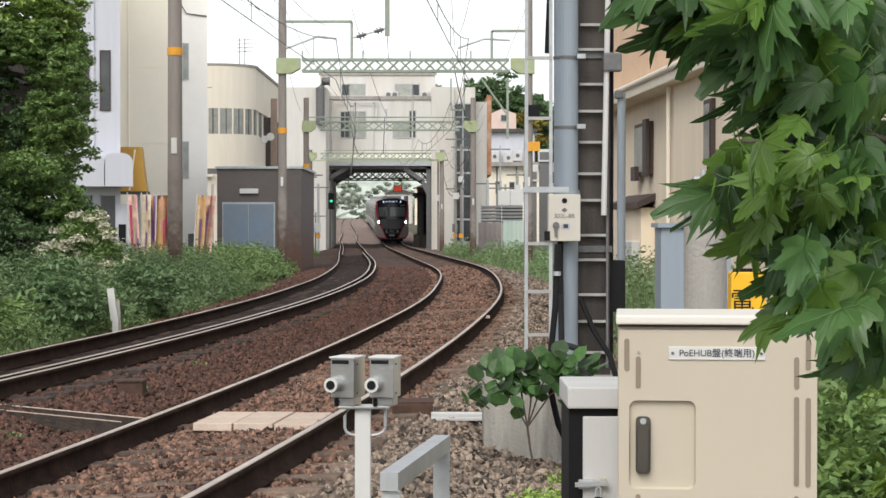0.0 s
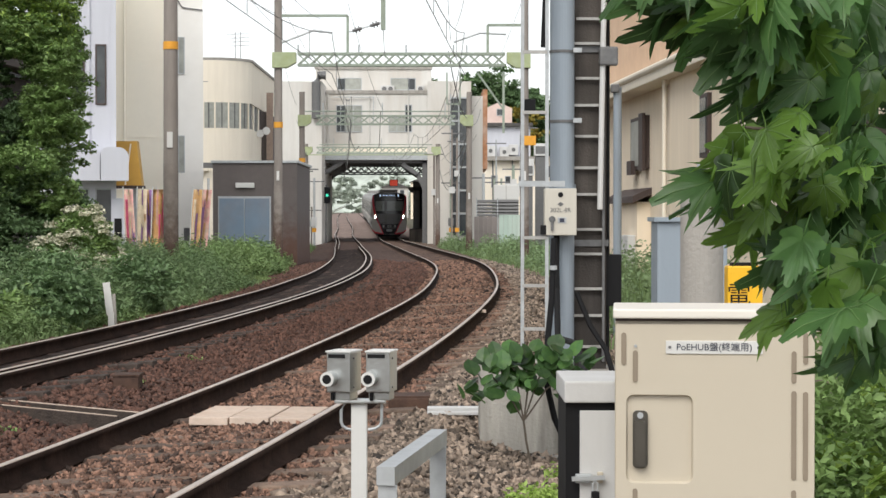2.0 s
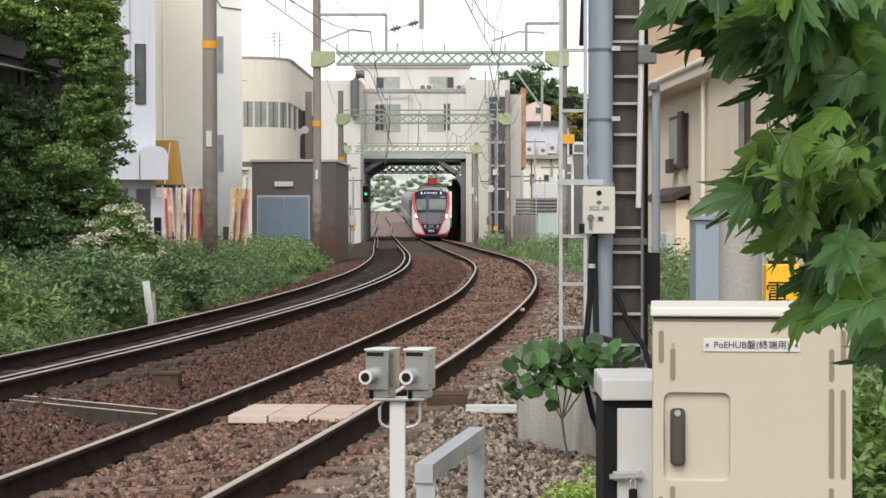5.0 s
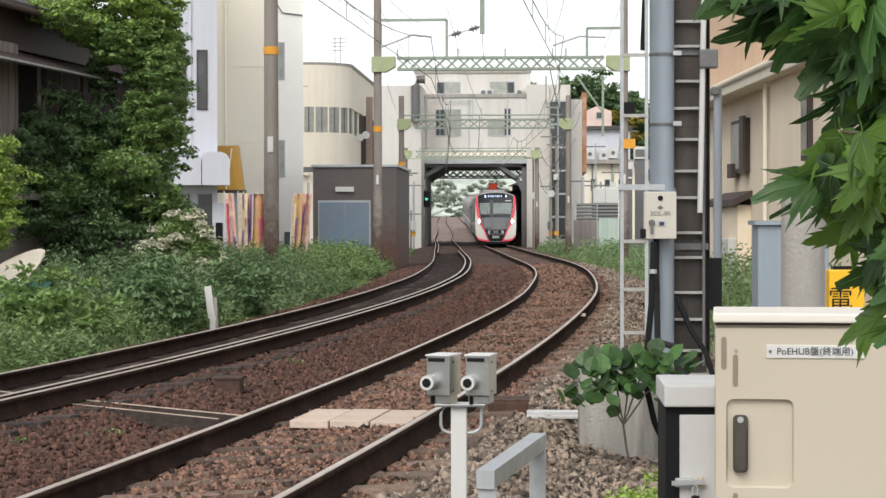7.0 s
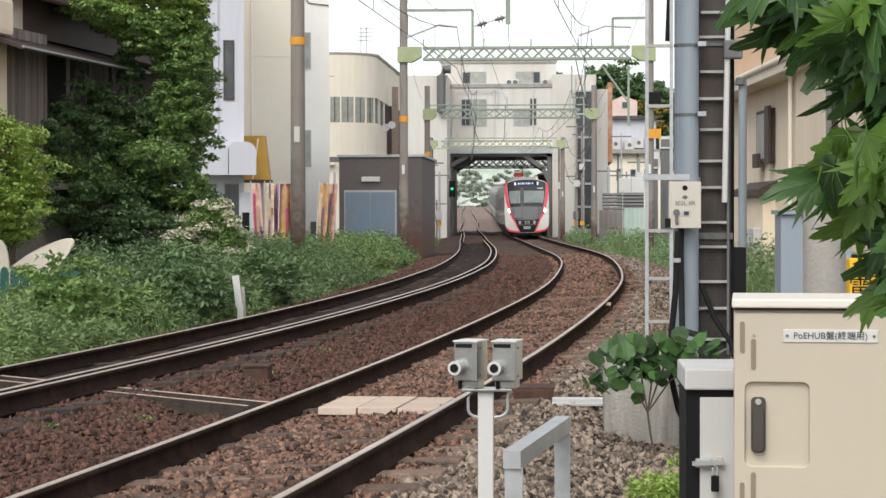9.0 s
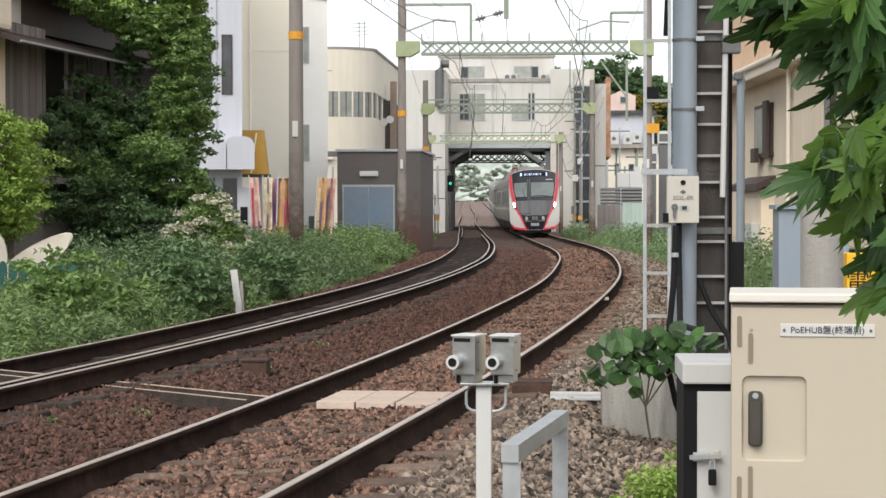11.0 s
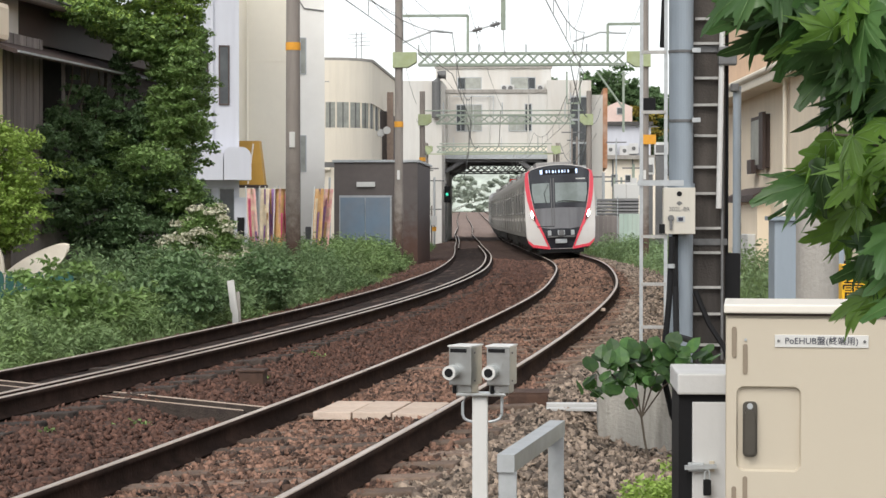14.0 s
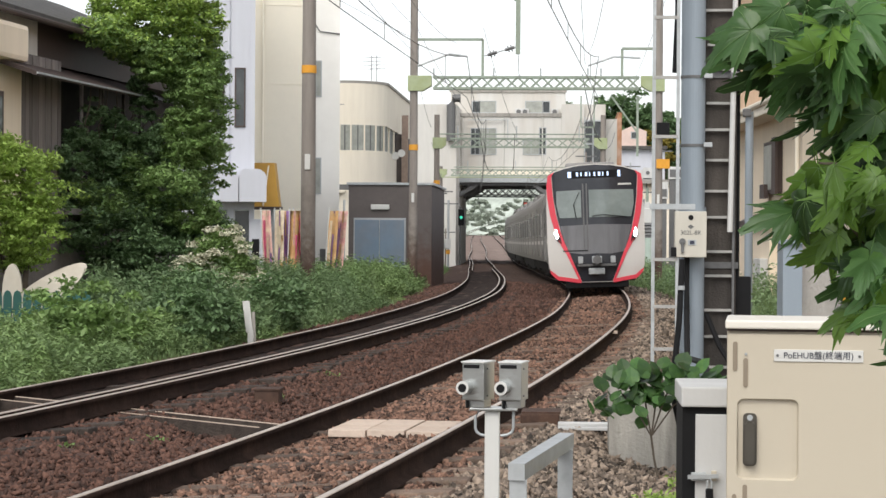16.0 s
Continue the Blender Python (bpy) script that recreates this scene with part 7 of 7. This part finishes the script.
def leafy(place, n, low, high):
    """Leaf places within standing weeds."""
    p = place(n)
    p[:, 2] += (low + (high - low) * rng.random(len(p)) ** 0.8) * lushness(p)[:, 0]
    return p


def weed_patch(y0, y1, inner, outer, m, height, n, size, material, label):
    """A strip of rounded weed clumps: upright sprays of narrow leaves, lower beside the ballast."""
    y = y0 + (y1 - y0) * rng.random(m)
    off = inner + (outer - inner) * rng.random(m) ** 0.85
    x = far_x(y) - off
    h = height * rng.uniform(0.35, 1.15, m) * np.clip(0.55 + 0.5 * (off - inner), 0.55, 1.0)
    r = rng.uniform(0.22, 0.5, m) * (0.6 + 0.5 * height)
    k = rng.choice(m, n // 14, p=h * r / (h * r).sum())
    a = rng.uniform(0, math.tau, len(k))
    q = np.sqrt(rng.random(len(k)))
    foot = np.c_[x[k] + 0.45 * r[k] * q * np.cos(a), y[k] + 0.45 * r[k] * q * np.sin(a), rail_z(y[k]) - 0.42]
    tip = foot + np.c_[r[k] * q * np.cos(a) * 0.8, r[k] * q * np.sin(a) * 0.8, h[k] * (1.05 - 0.45 * q * q) * rng.uniform(0.75, 1.1, len(k))]
    u = np.tile(np.linspace(0.35, 1.0, 14), len(k))[:, None]
    p = np.repeat(foot, 14, 0) * (1 - u) + np.repeat(tip, 14, 0) * u
    p += rng.normal(0, 1, p.shape) * (0.085 - 0.06 * u) * (0.5 + 0.5 * height)
    foliage("verge_weeds", p, size, material, label=label, kind="stuff", category="weeds", flat=0.8, slim=0.32)


def build_plants():
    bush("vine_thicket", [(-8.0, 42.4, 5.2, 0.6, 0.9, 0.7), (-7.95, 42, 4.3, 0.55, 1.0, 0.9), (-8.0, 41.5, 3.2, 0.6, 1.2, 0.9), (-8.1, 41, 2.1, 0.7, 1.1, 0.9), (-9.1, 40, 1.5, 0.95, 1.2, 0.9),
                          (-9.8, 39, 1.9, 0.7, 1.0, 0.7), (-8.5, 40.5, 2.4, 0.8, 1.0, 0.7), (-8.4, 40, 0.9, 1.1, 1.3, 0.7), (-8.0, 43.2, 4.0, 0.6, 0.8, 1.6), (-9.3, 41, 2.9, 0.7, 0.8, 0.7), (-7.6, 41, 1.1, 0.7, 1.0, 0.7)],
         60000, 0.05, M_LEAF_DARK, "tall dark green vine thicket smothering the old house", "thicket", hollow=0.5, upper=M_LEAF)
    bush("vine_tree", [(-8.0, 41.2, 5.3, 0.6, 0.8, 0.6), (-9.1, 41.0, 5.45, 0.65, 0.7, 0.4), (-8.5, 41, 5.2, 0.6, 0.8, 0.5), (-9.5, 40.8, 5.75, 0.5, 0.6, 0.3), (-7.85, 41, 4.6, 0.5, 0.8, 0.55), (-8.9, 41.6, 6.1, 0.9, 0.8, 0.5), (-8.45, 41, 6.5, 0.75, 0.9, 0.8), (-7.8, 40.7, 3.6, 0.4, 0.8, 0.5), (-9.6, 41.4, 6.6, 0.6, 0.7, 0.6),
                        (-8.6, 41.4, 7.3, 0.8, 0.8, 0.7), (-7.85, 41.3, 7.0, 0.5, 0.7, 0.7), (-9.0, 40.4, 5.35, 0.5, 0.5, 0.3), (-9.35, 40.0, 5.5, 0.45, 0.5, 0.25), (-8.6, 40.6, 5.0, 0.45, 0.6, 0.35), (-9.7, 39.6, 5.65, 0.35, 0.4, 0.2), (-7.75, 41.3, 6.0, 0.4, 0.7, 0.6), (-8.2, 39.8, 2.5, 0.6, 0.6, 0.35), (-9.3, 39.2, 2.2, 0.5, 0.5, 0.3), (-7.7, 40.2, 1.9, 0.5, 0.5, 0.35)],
         58000, 0.052, M_LEAF, "mid-green vine crown spilling over the old roof, its top coloured as sunlit", "vine", hollow=0.7, upper=M_LEAF_BRIGHT)
    bush("hanging_creeper", [(-9.75, 39.2, 3.3, 0.35, 0.6, 0.5), (-9.5, 39.8, 3.0, 0.5, 0.7, 0.6), (-8.9, 41.6, 4.3, 0.12, 0.2, 0.7), (-8.8, 41, 3.2, 0.5, 0.7, 0.7), (-9.9, 38.4, 2.8, 0.4, 0.6, 0.45), (-9.3, 40.5, 3.7, 0.4, 0.6, 0.5), (-9.0, 41.2, 4.4, 0.3, 0.4, 0.5), (-9.6, 39.6, 3.9, 0.25, 0.4, 0.4)],
         16000, 0.05, M_LEAF_DARK, "loose creeper hanging in the old veranda", "creeper", hollow=0.2)
    bush("small_tree", [(-9.55, 34, 2.35, 0.75, 0.8, 0.75), (-9.95, 34, 1.5, 0.8, 0.8, 0.7), (-9.3, 33.8, 1.55, 0.5, 0.6, 0.6), (-9.9, 34, 2.7, 0.6, 0.6, 0.5)], 20000, 0.045, M_LEAF_BRIGHT,
         "small bright yellow-green tree before the old house", "tree", trunk=3)
    bush("flowering_shrub", [(-6.95, 39.3, 1.1, 0.55, 0.6, 0.55), (-6.6, 39.3, 0.65, 0.5, 0.6, 0.5), (-7.4, 39.0, 0.55, 0.55, 0.6, 0.5), (-6.25, 39.0, 0.3, 0.45, 0.5, 0.4)], 12000, 0.045, M_LEAF,
         "shrub with clusters of cream-white flowers beside the shop", "shrub", hollow=0.6, extra=4200)
    bush("bramble", [(-6.5, 27.5, 0.15, 0.55, 0.8, 0.5), (-7.3, 29, 0.2, 0.7, 0.8, 0.55)], 4500, 0.06, M_LEAF, "low broad-leaved bramble on the verge", "bush", hollow=0.5)
    bush("bramble", [(-5.9, 33.5, 0.1, 0.5, 0.8, 0.5), (-7.4, 36, 0.3, 0.9, 1.0, 0.6), (-6.6, 40, 0.15, 0.7, 1.2, 0.6)], 10000, 0.045, M_LEAF_DARK, "dark leafy scrub on the verge", "bush", hollow=0.5)
    bush("bramble", [(-5.6, 30.5, 0.2, 0.45, 0.7, 0.5), (-6.0, 32, 0.3, 0.6, 0.8, 0.6), (-5.4, 36.5, 0.25, 0.6, 0.9, 0.6)], 9000, 0.05, M_LEAF_DARK, "dark bramble mound on the verge", "bush", hollow=0.5)
    blades("verge_grass", verge(18, 34, 2.1, 7.0), 5000, 0.5, M_GRASS, "uncut green grass beside the far track")
    blades("verge_grass", verge(34, 50, 2.2, 7.0), 5000, 0.8, M_GRASS, "tall uncut green grass beside the far track")
    blades("verge_grass", verge(50, 84, 2.5, 8.5), 4000, 0.8, M_GRASS, "tall green weeds beside the far track")
    blades("verge_grass", verge(16, 60, 1.8, 2.4, -0.3), 7000, 0.22, M_GRASS, "short grass at the ballast edge")
    weed_patch(20, 34, 2.1, 5.5, 150, 0.8, 80000, 0.046, M_GRASS, "low lush clumps of leafy green weeds beside the far track")
    weed_patch(33, 52, 2.2, 5.6, 190, 1.25, 110000, 0.054, M_WEED, "lush waist-high clumps of grey-green leafy weeds beside the far track")
    weed_patch(50, 80, 2.4, 7.0, 190, 1.15, 80000, 0.07, M_GRASS, "tall leafy weed clumps before the equipment hut")
    blades("verge_grass", verge(84, 140, 2.2, 3.4), 6000, 0.6, M_GRASS, "thin grass beside the far track near the station")
    blades("verge_grass", verge_right(58, 130, 2.5, 6.0), 16000, 0.9, M_GRASS, "tall pale grass beside the near track")
    foliage("verge_weeds", leafy(verge_right(58, 130, 2.4, 6.0), 16000, 0.1, 1.1), 0.07, M_WEED, label="pale leafy weeds beside the near track", kind="stuff", category="weeds")
    blades("verge_grass", verge_right(24, 44, 2.9, 4.3), 6000, 1.0, M_GRASS, "tall weeds between the line and the beige house")
    foliage("verge_weeds", leafy(verge_right(26, 44, 2.8, 4.4), 7000, 0.2, 1.3), 0.045, M_WEED, label="leafy weeds beside the beige house", kind="stuff", category="weeds")
    for x, y in ((-3.35, 15.3), (-3.75, 14.3), (-3.0, 19.6), (-4.1, 17.6), (-2.75, 22.5)):
        bush("weed_sprout", [(x, y, -0.16, 0.09, 0.1, 0.07), (x + 0.08, y + 0.1, -0.18, 0.06, 0.08, 0.05)], 260, 0.022, M_LEAF, "small green weed sprouting between ballast stones", "weeds", hollow=0.2)
    bush("weed_clump", [(0.46, 9.3, 0.06, 0.13, 0.18, 0.2), (0.35, 9.2, -0.04, 0.11, 0.15, 0.16), (0.57, 9.4, 0.08, 0.11, 0.15, 0.2)], 6000, 0.016, M_LEAF_BRIGHT, "small bright green weed clump in the gravel", "weeds", hollow=0.3)
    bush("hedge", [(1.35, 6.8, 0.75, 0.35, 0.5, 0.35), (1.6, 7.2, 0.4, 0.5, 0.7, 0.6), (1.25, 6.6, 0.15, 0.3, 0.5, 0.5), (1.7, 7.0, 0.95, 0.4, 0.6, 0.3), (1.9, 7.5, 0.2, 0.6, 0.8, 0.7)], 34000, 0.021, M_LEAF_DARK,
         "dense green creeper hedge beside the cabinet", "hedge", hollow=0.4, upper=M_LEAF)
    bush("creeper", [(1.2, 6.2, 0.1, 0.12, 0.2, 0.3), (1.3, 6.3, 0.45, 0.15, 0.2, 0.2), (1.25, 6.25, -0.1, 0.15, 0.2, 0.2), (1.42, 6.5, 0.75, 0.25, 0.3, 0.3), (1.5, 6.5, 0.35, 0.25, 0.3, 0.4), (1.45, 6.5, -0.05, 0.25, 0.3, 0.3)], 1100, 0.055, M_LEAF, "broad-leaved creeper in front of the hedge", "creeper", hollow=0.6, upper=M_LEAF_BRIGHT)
    bush("wooded_hill", [(1.5, 232, 14.5, 4, 4, 3.2), (5.5, 234, 15.5, 4.5, 4, 3.4), (9.5, 234, 14, 4.5, 4, 3), (4, 236, 11, 9, 4, 4), (-1, 236, 13, 3, 3, 2.5), (12, 236, 11, 6, 4, 4)], 60000, 0.3, M_LEAF_DARK, "dark green wooded slope behind the station", "trees", trunk=4, hollow=0.2)
    bush("yellow_shrub", [(8.8, 212, 11.8, 1.7, 1.5, 1.6), (10.2, 212, 11, 1.3, 1.4, 1.3)], 3000, 0.2, mat("leaf_yellow", (0.33, 0.27, 0.05), 0.6, vary=0.2, bump=0, per_island=0.3, translucent=0.3), "yellowing shrub on the slope", "shrub", trunk=2)
    bush("far_trees", [(-32 + 4.2 * k, 470 + 14 * (k % 3), 5.5 + 1.6 * ((k * 7) % 3), 3.6, 3, 3.6) for k in range(9)], 16000, 0.42, M_LEAF_PALE, "green trees beyond the station, paled by painted haze", "trees", trunk=9)


# ---- the overhanging tree close to the camera ----
def lobed_leaf(size, seed):
    """A broad leaf of five toothed lobes, drooping, with a folded midrib and a stalk."""
    r = random.Random(seed)
    right = []
    for k, (a, l) in enumerate(((5, 0.9), (9, 0.8), (12, 0.82), (16, 0.68), (20, 0.68), (25, 0.56), (30, 0.56), (35, 0.66), (39, 0.7), (43, 0.82), (46, 0.9), (50, 0.74), (55, 0.72), (62, 0.58), (69, 0.5),
                                (78, 0.5), (86, 0.58), (92, 0.66), (99, 0.54), (112, 0.42), (128, 0.33), (146, 0.28), (162, 0.2))):
        right.append((a, l * (1 + (0.06 if k % 2 == 0 else -0.05)) * r.uniform(0.95, 1.06)))
    bm = bmesh.new()
    droop, fold, twist = r.uniform(0.4, 1.1), r.uniform(0.1, 0.35), r.uniform(-0.5, 0.5)

    def put(a, l):
        x, y = l * math.sin(radians(a)), l * math.cos(radians(a))
        z = -droop * (max(0, y) ** 2) * 0.6 + fold * abs(x) - 0.7 * x * x + twist * x * y + 0.035 * math.sin(9 * x + 7 * y + seed)
        return (x * size * 0.88, y * size * 1.08, z * size)
    for s in (-1, 1):
        base = bm.verts.new(put(0, 0))
        spine = [bm.verts.new(put(0, 0.35)), bm.verts.new(put(0, 0.7)), bm.verts.new(put(0, 1.0))]
        rim = [bm.verts.new(put(s * a, l)) for a, l in sorted(right)]
        inner = [bm.verts.new(put(s * a, l * 0.5)) for a, l in sorted(right)]
        bm.faces.new((spine[2], rim[0], inner[0], spine[1]))
        bm.faces.new((spine[1], inner[0], spine[0]))
        for i in range(len(rim) - 1):
            bm.faces.new((rim[i], rim[i + 1], inner[i + 1], inner[i]))
            bm.faces.new((inner[i], inner[i + 1], base))
        bm.faces.new((spine[0], inner[0], base))
    bmesh.ops.remove_doubles(bm, verts=bm.verts[:], dist=0.0005)
    pipe(bm, [put(0, 0.02), (0, -0.25 * size, 0.06 * size), (0, -0.55 * size, 0.2 * size)], 0.001, 5)
    blade = len(bm.faces)
    for a, l in ((0, 0.95), (-44, 0.78), (44, 0.78), (-90, 0.5), (90, 0.5)):
        pipe(bm, [Vector(put(a, l * q)) + Vector((0, 0, 0.0006)) for q in (0.02, 0.35, 0.7, 1.0)], 0.00045, 4)
    for k, f in enumerate(bm.faces):
        f.material_index = 1 if k >= blade else 0
    bmesh.ops.recalc_face_normals(bm, faces=bm.faces[:])
    me = bpy.data.meshes.new("leaf")
    bm.to_mesh(me)
    bm.free()
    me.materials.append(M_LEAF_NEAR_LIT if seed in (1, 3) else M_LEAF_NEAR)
    me.materials.append(M_VEIN)
    me.polygons.foreach_set("use_smooth", [True] * len(me.polygons))
    return me


sway_parts = []


def build_near_tree():
    t = thing("broadleaf_tree", 1.15, 3.5, -0.35, "overhanging tree with large lobed toothed green leaves", "tree")
    off = Vector((1.15, 3.5, -0.35))
    part("trunk", pipe(bmesh.new(), [(0.1, 0.1, 0), (0.06, 0.05, 1.0), (0.0, 0.0, 1.7), (-0.06, -0.1, 2.5)], 0.05, 12), M_BARK, t)
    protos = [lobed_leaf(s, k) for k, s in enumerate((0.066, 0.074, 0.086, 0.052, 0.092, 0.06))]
    # each branch: distance ahead, then (x, z) where it leaves the crown, halfway and at its tip, and its count of leaves
    lines = [
             (2.92, 0.644, 1.827, 0.419, 1.821, 0.325, 1.778, 46),
             (2.87, 0.633, 1.774, 0.48, 1.78, 0.37, 1.741, 50),
             (2.92, 0.644, 1.732, 0.517, 1.736, 0.431, 1.704, 40),
             (3.02, 0.667, 1.799, 0.545, 1.808, 0.439, 1.808, 26),
             (2.97, 0.656, 1.673, 0.56, 1.681, 0.484, 1.657, 40),
             (3.07, 0.679, 1.731, 0.621, 1.756, 0.546, 1.731, 40),
             (2.92, 0.644, 1.394, 0.523, 1.412, 0.407, 1.524, 30),
             (2.97, 0.656, 1.585, 0.552, 1.589, 0.484, 1.569, 34),
             (2.92, 0.644, 1.504, 0.573, 1.52, 0.503, 1.504, 34),
             (3.02, 0.667, 1.424, 0.602, 1.433, 0.545, 1.408, 34),
             (2.87, 0.633, 1.356, 0.548, 1.383, 0.482, 1.36, 15),
             (2.84, 0.633, 1.496, 0.493, 1.538, 0.4, 1.565, 26)]
    # the dense crown behind
    lines += [(3.4, 0.83, z, 0.725, z, 0.65, z - 0.02, n) for z, n in ((1.72, 50), (1.58, 50), (1.41, 50), (1.3, 26))]
    for k, (y, x0, z0, x1, z1, x2, z2, n) in enumerate(lines):
        pts = [Vector((x0, y + 0.2, z0)) - off, Vector((x1, y, z1)) - off, Vector((x2, y - 0.05, z2)) - off]
        root = pts[0]
        bm = bmesh.new()
        mids = [p - root for p in (pts[0], pts[0].lerp(pts[1], 0.5) + Vector((0, 0, 0.02)), pts[1], pts[1].lerp(pts[2], 0.5) + Vector((0, 0, 0.012)), pts[2])]
        for p, q, r0, r1 in zip(mids, mids[1:], (0.0055, 0.0046, 0.0038, 0.003), (0.0046, 0.0038, 0.003, 0.0018)):
            rod(bm, p, q, r0, 7, r1)
        rod(bm, Vector((0.03, 0.03, root.z - 0.12)) - root, (0, 0, 0), 0.01, 7, 0.0055)
        b = part("branch", bm, M_BARK, t)
        b.location = root
        sway_parts.append((b, root.copy(), k))
        n = round(n * 1.05)
        for j in range(n):
            u = 0.2 + 0.82 * (j + rng.random()) / n
            q = (pts[0].lerp(pts[1], u * 2) if u < 0.5 else pts[1].lerp(pts[2], (u - 0.5) * 2)) - root
            q += Vector((rng.normal(0, 0.02), rng.normal(0, 0.06), rng.normal(-0.012, 0.024 if n > 33 else 0.012)))
            tip = Vector((-0.5 + rng.normal(0, 0.5), rng.normal(-0.1, 0.45), -0.6 + rng.normal(0, 0.38))).normalized()
            nrm = Vector((rng.normal(0, 0.7), -0.4 + rng.normal(0, 0.6), 0.6 + rng.normal(0, 0.45)))
            nrm = (nrm - tip * nrm.dot(tip)).normalized()
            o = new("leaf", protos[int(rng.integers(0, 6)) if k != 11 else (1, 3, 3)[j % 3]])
            o.parent = b
            o.matrix_basis = Matrix.Translation(q) @ Matrix((tip.cross(nrm), tip, nrm)).transposed().to_4x4()
    return t


build_old_house()
build_plants()
build_near_tree()


motions()
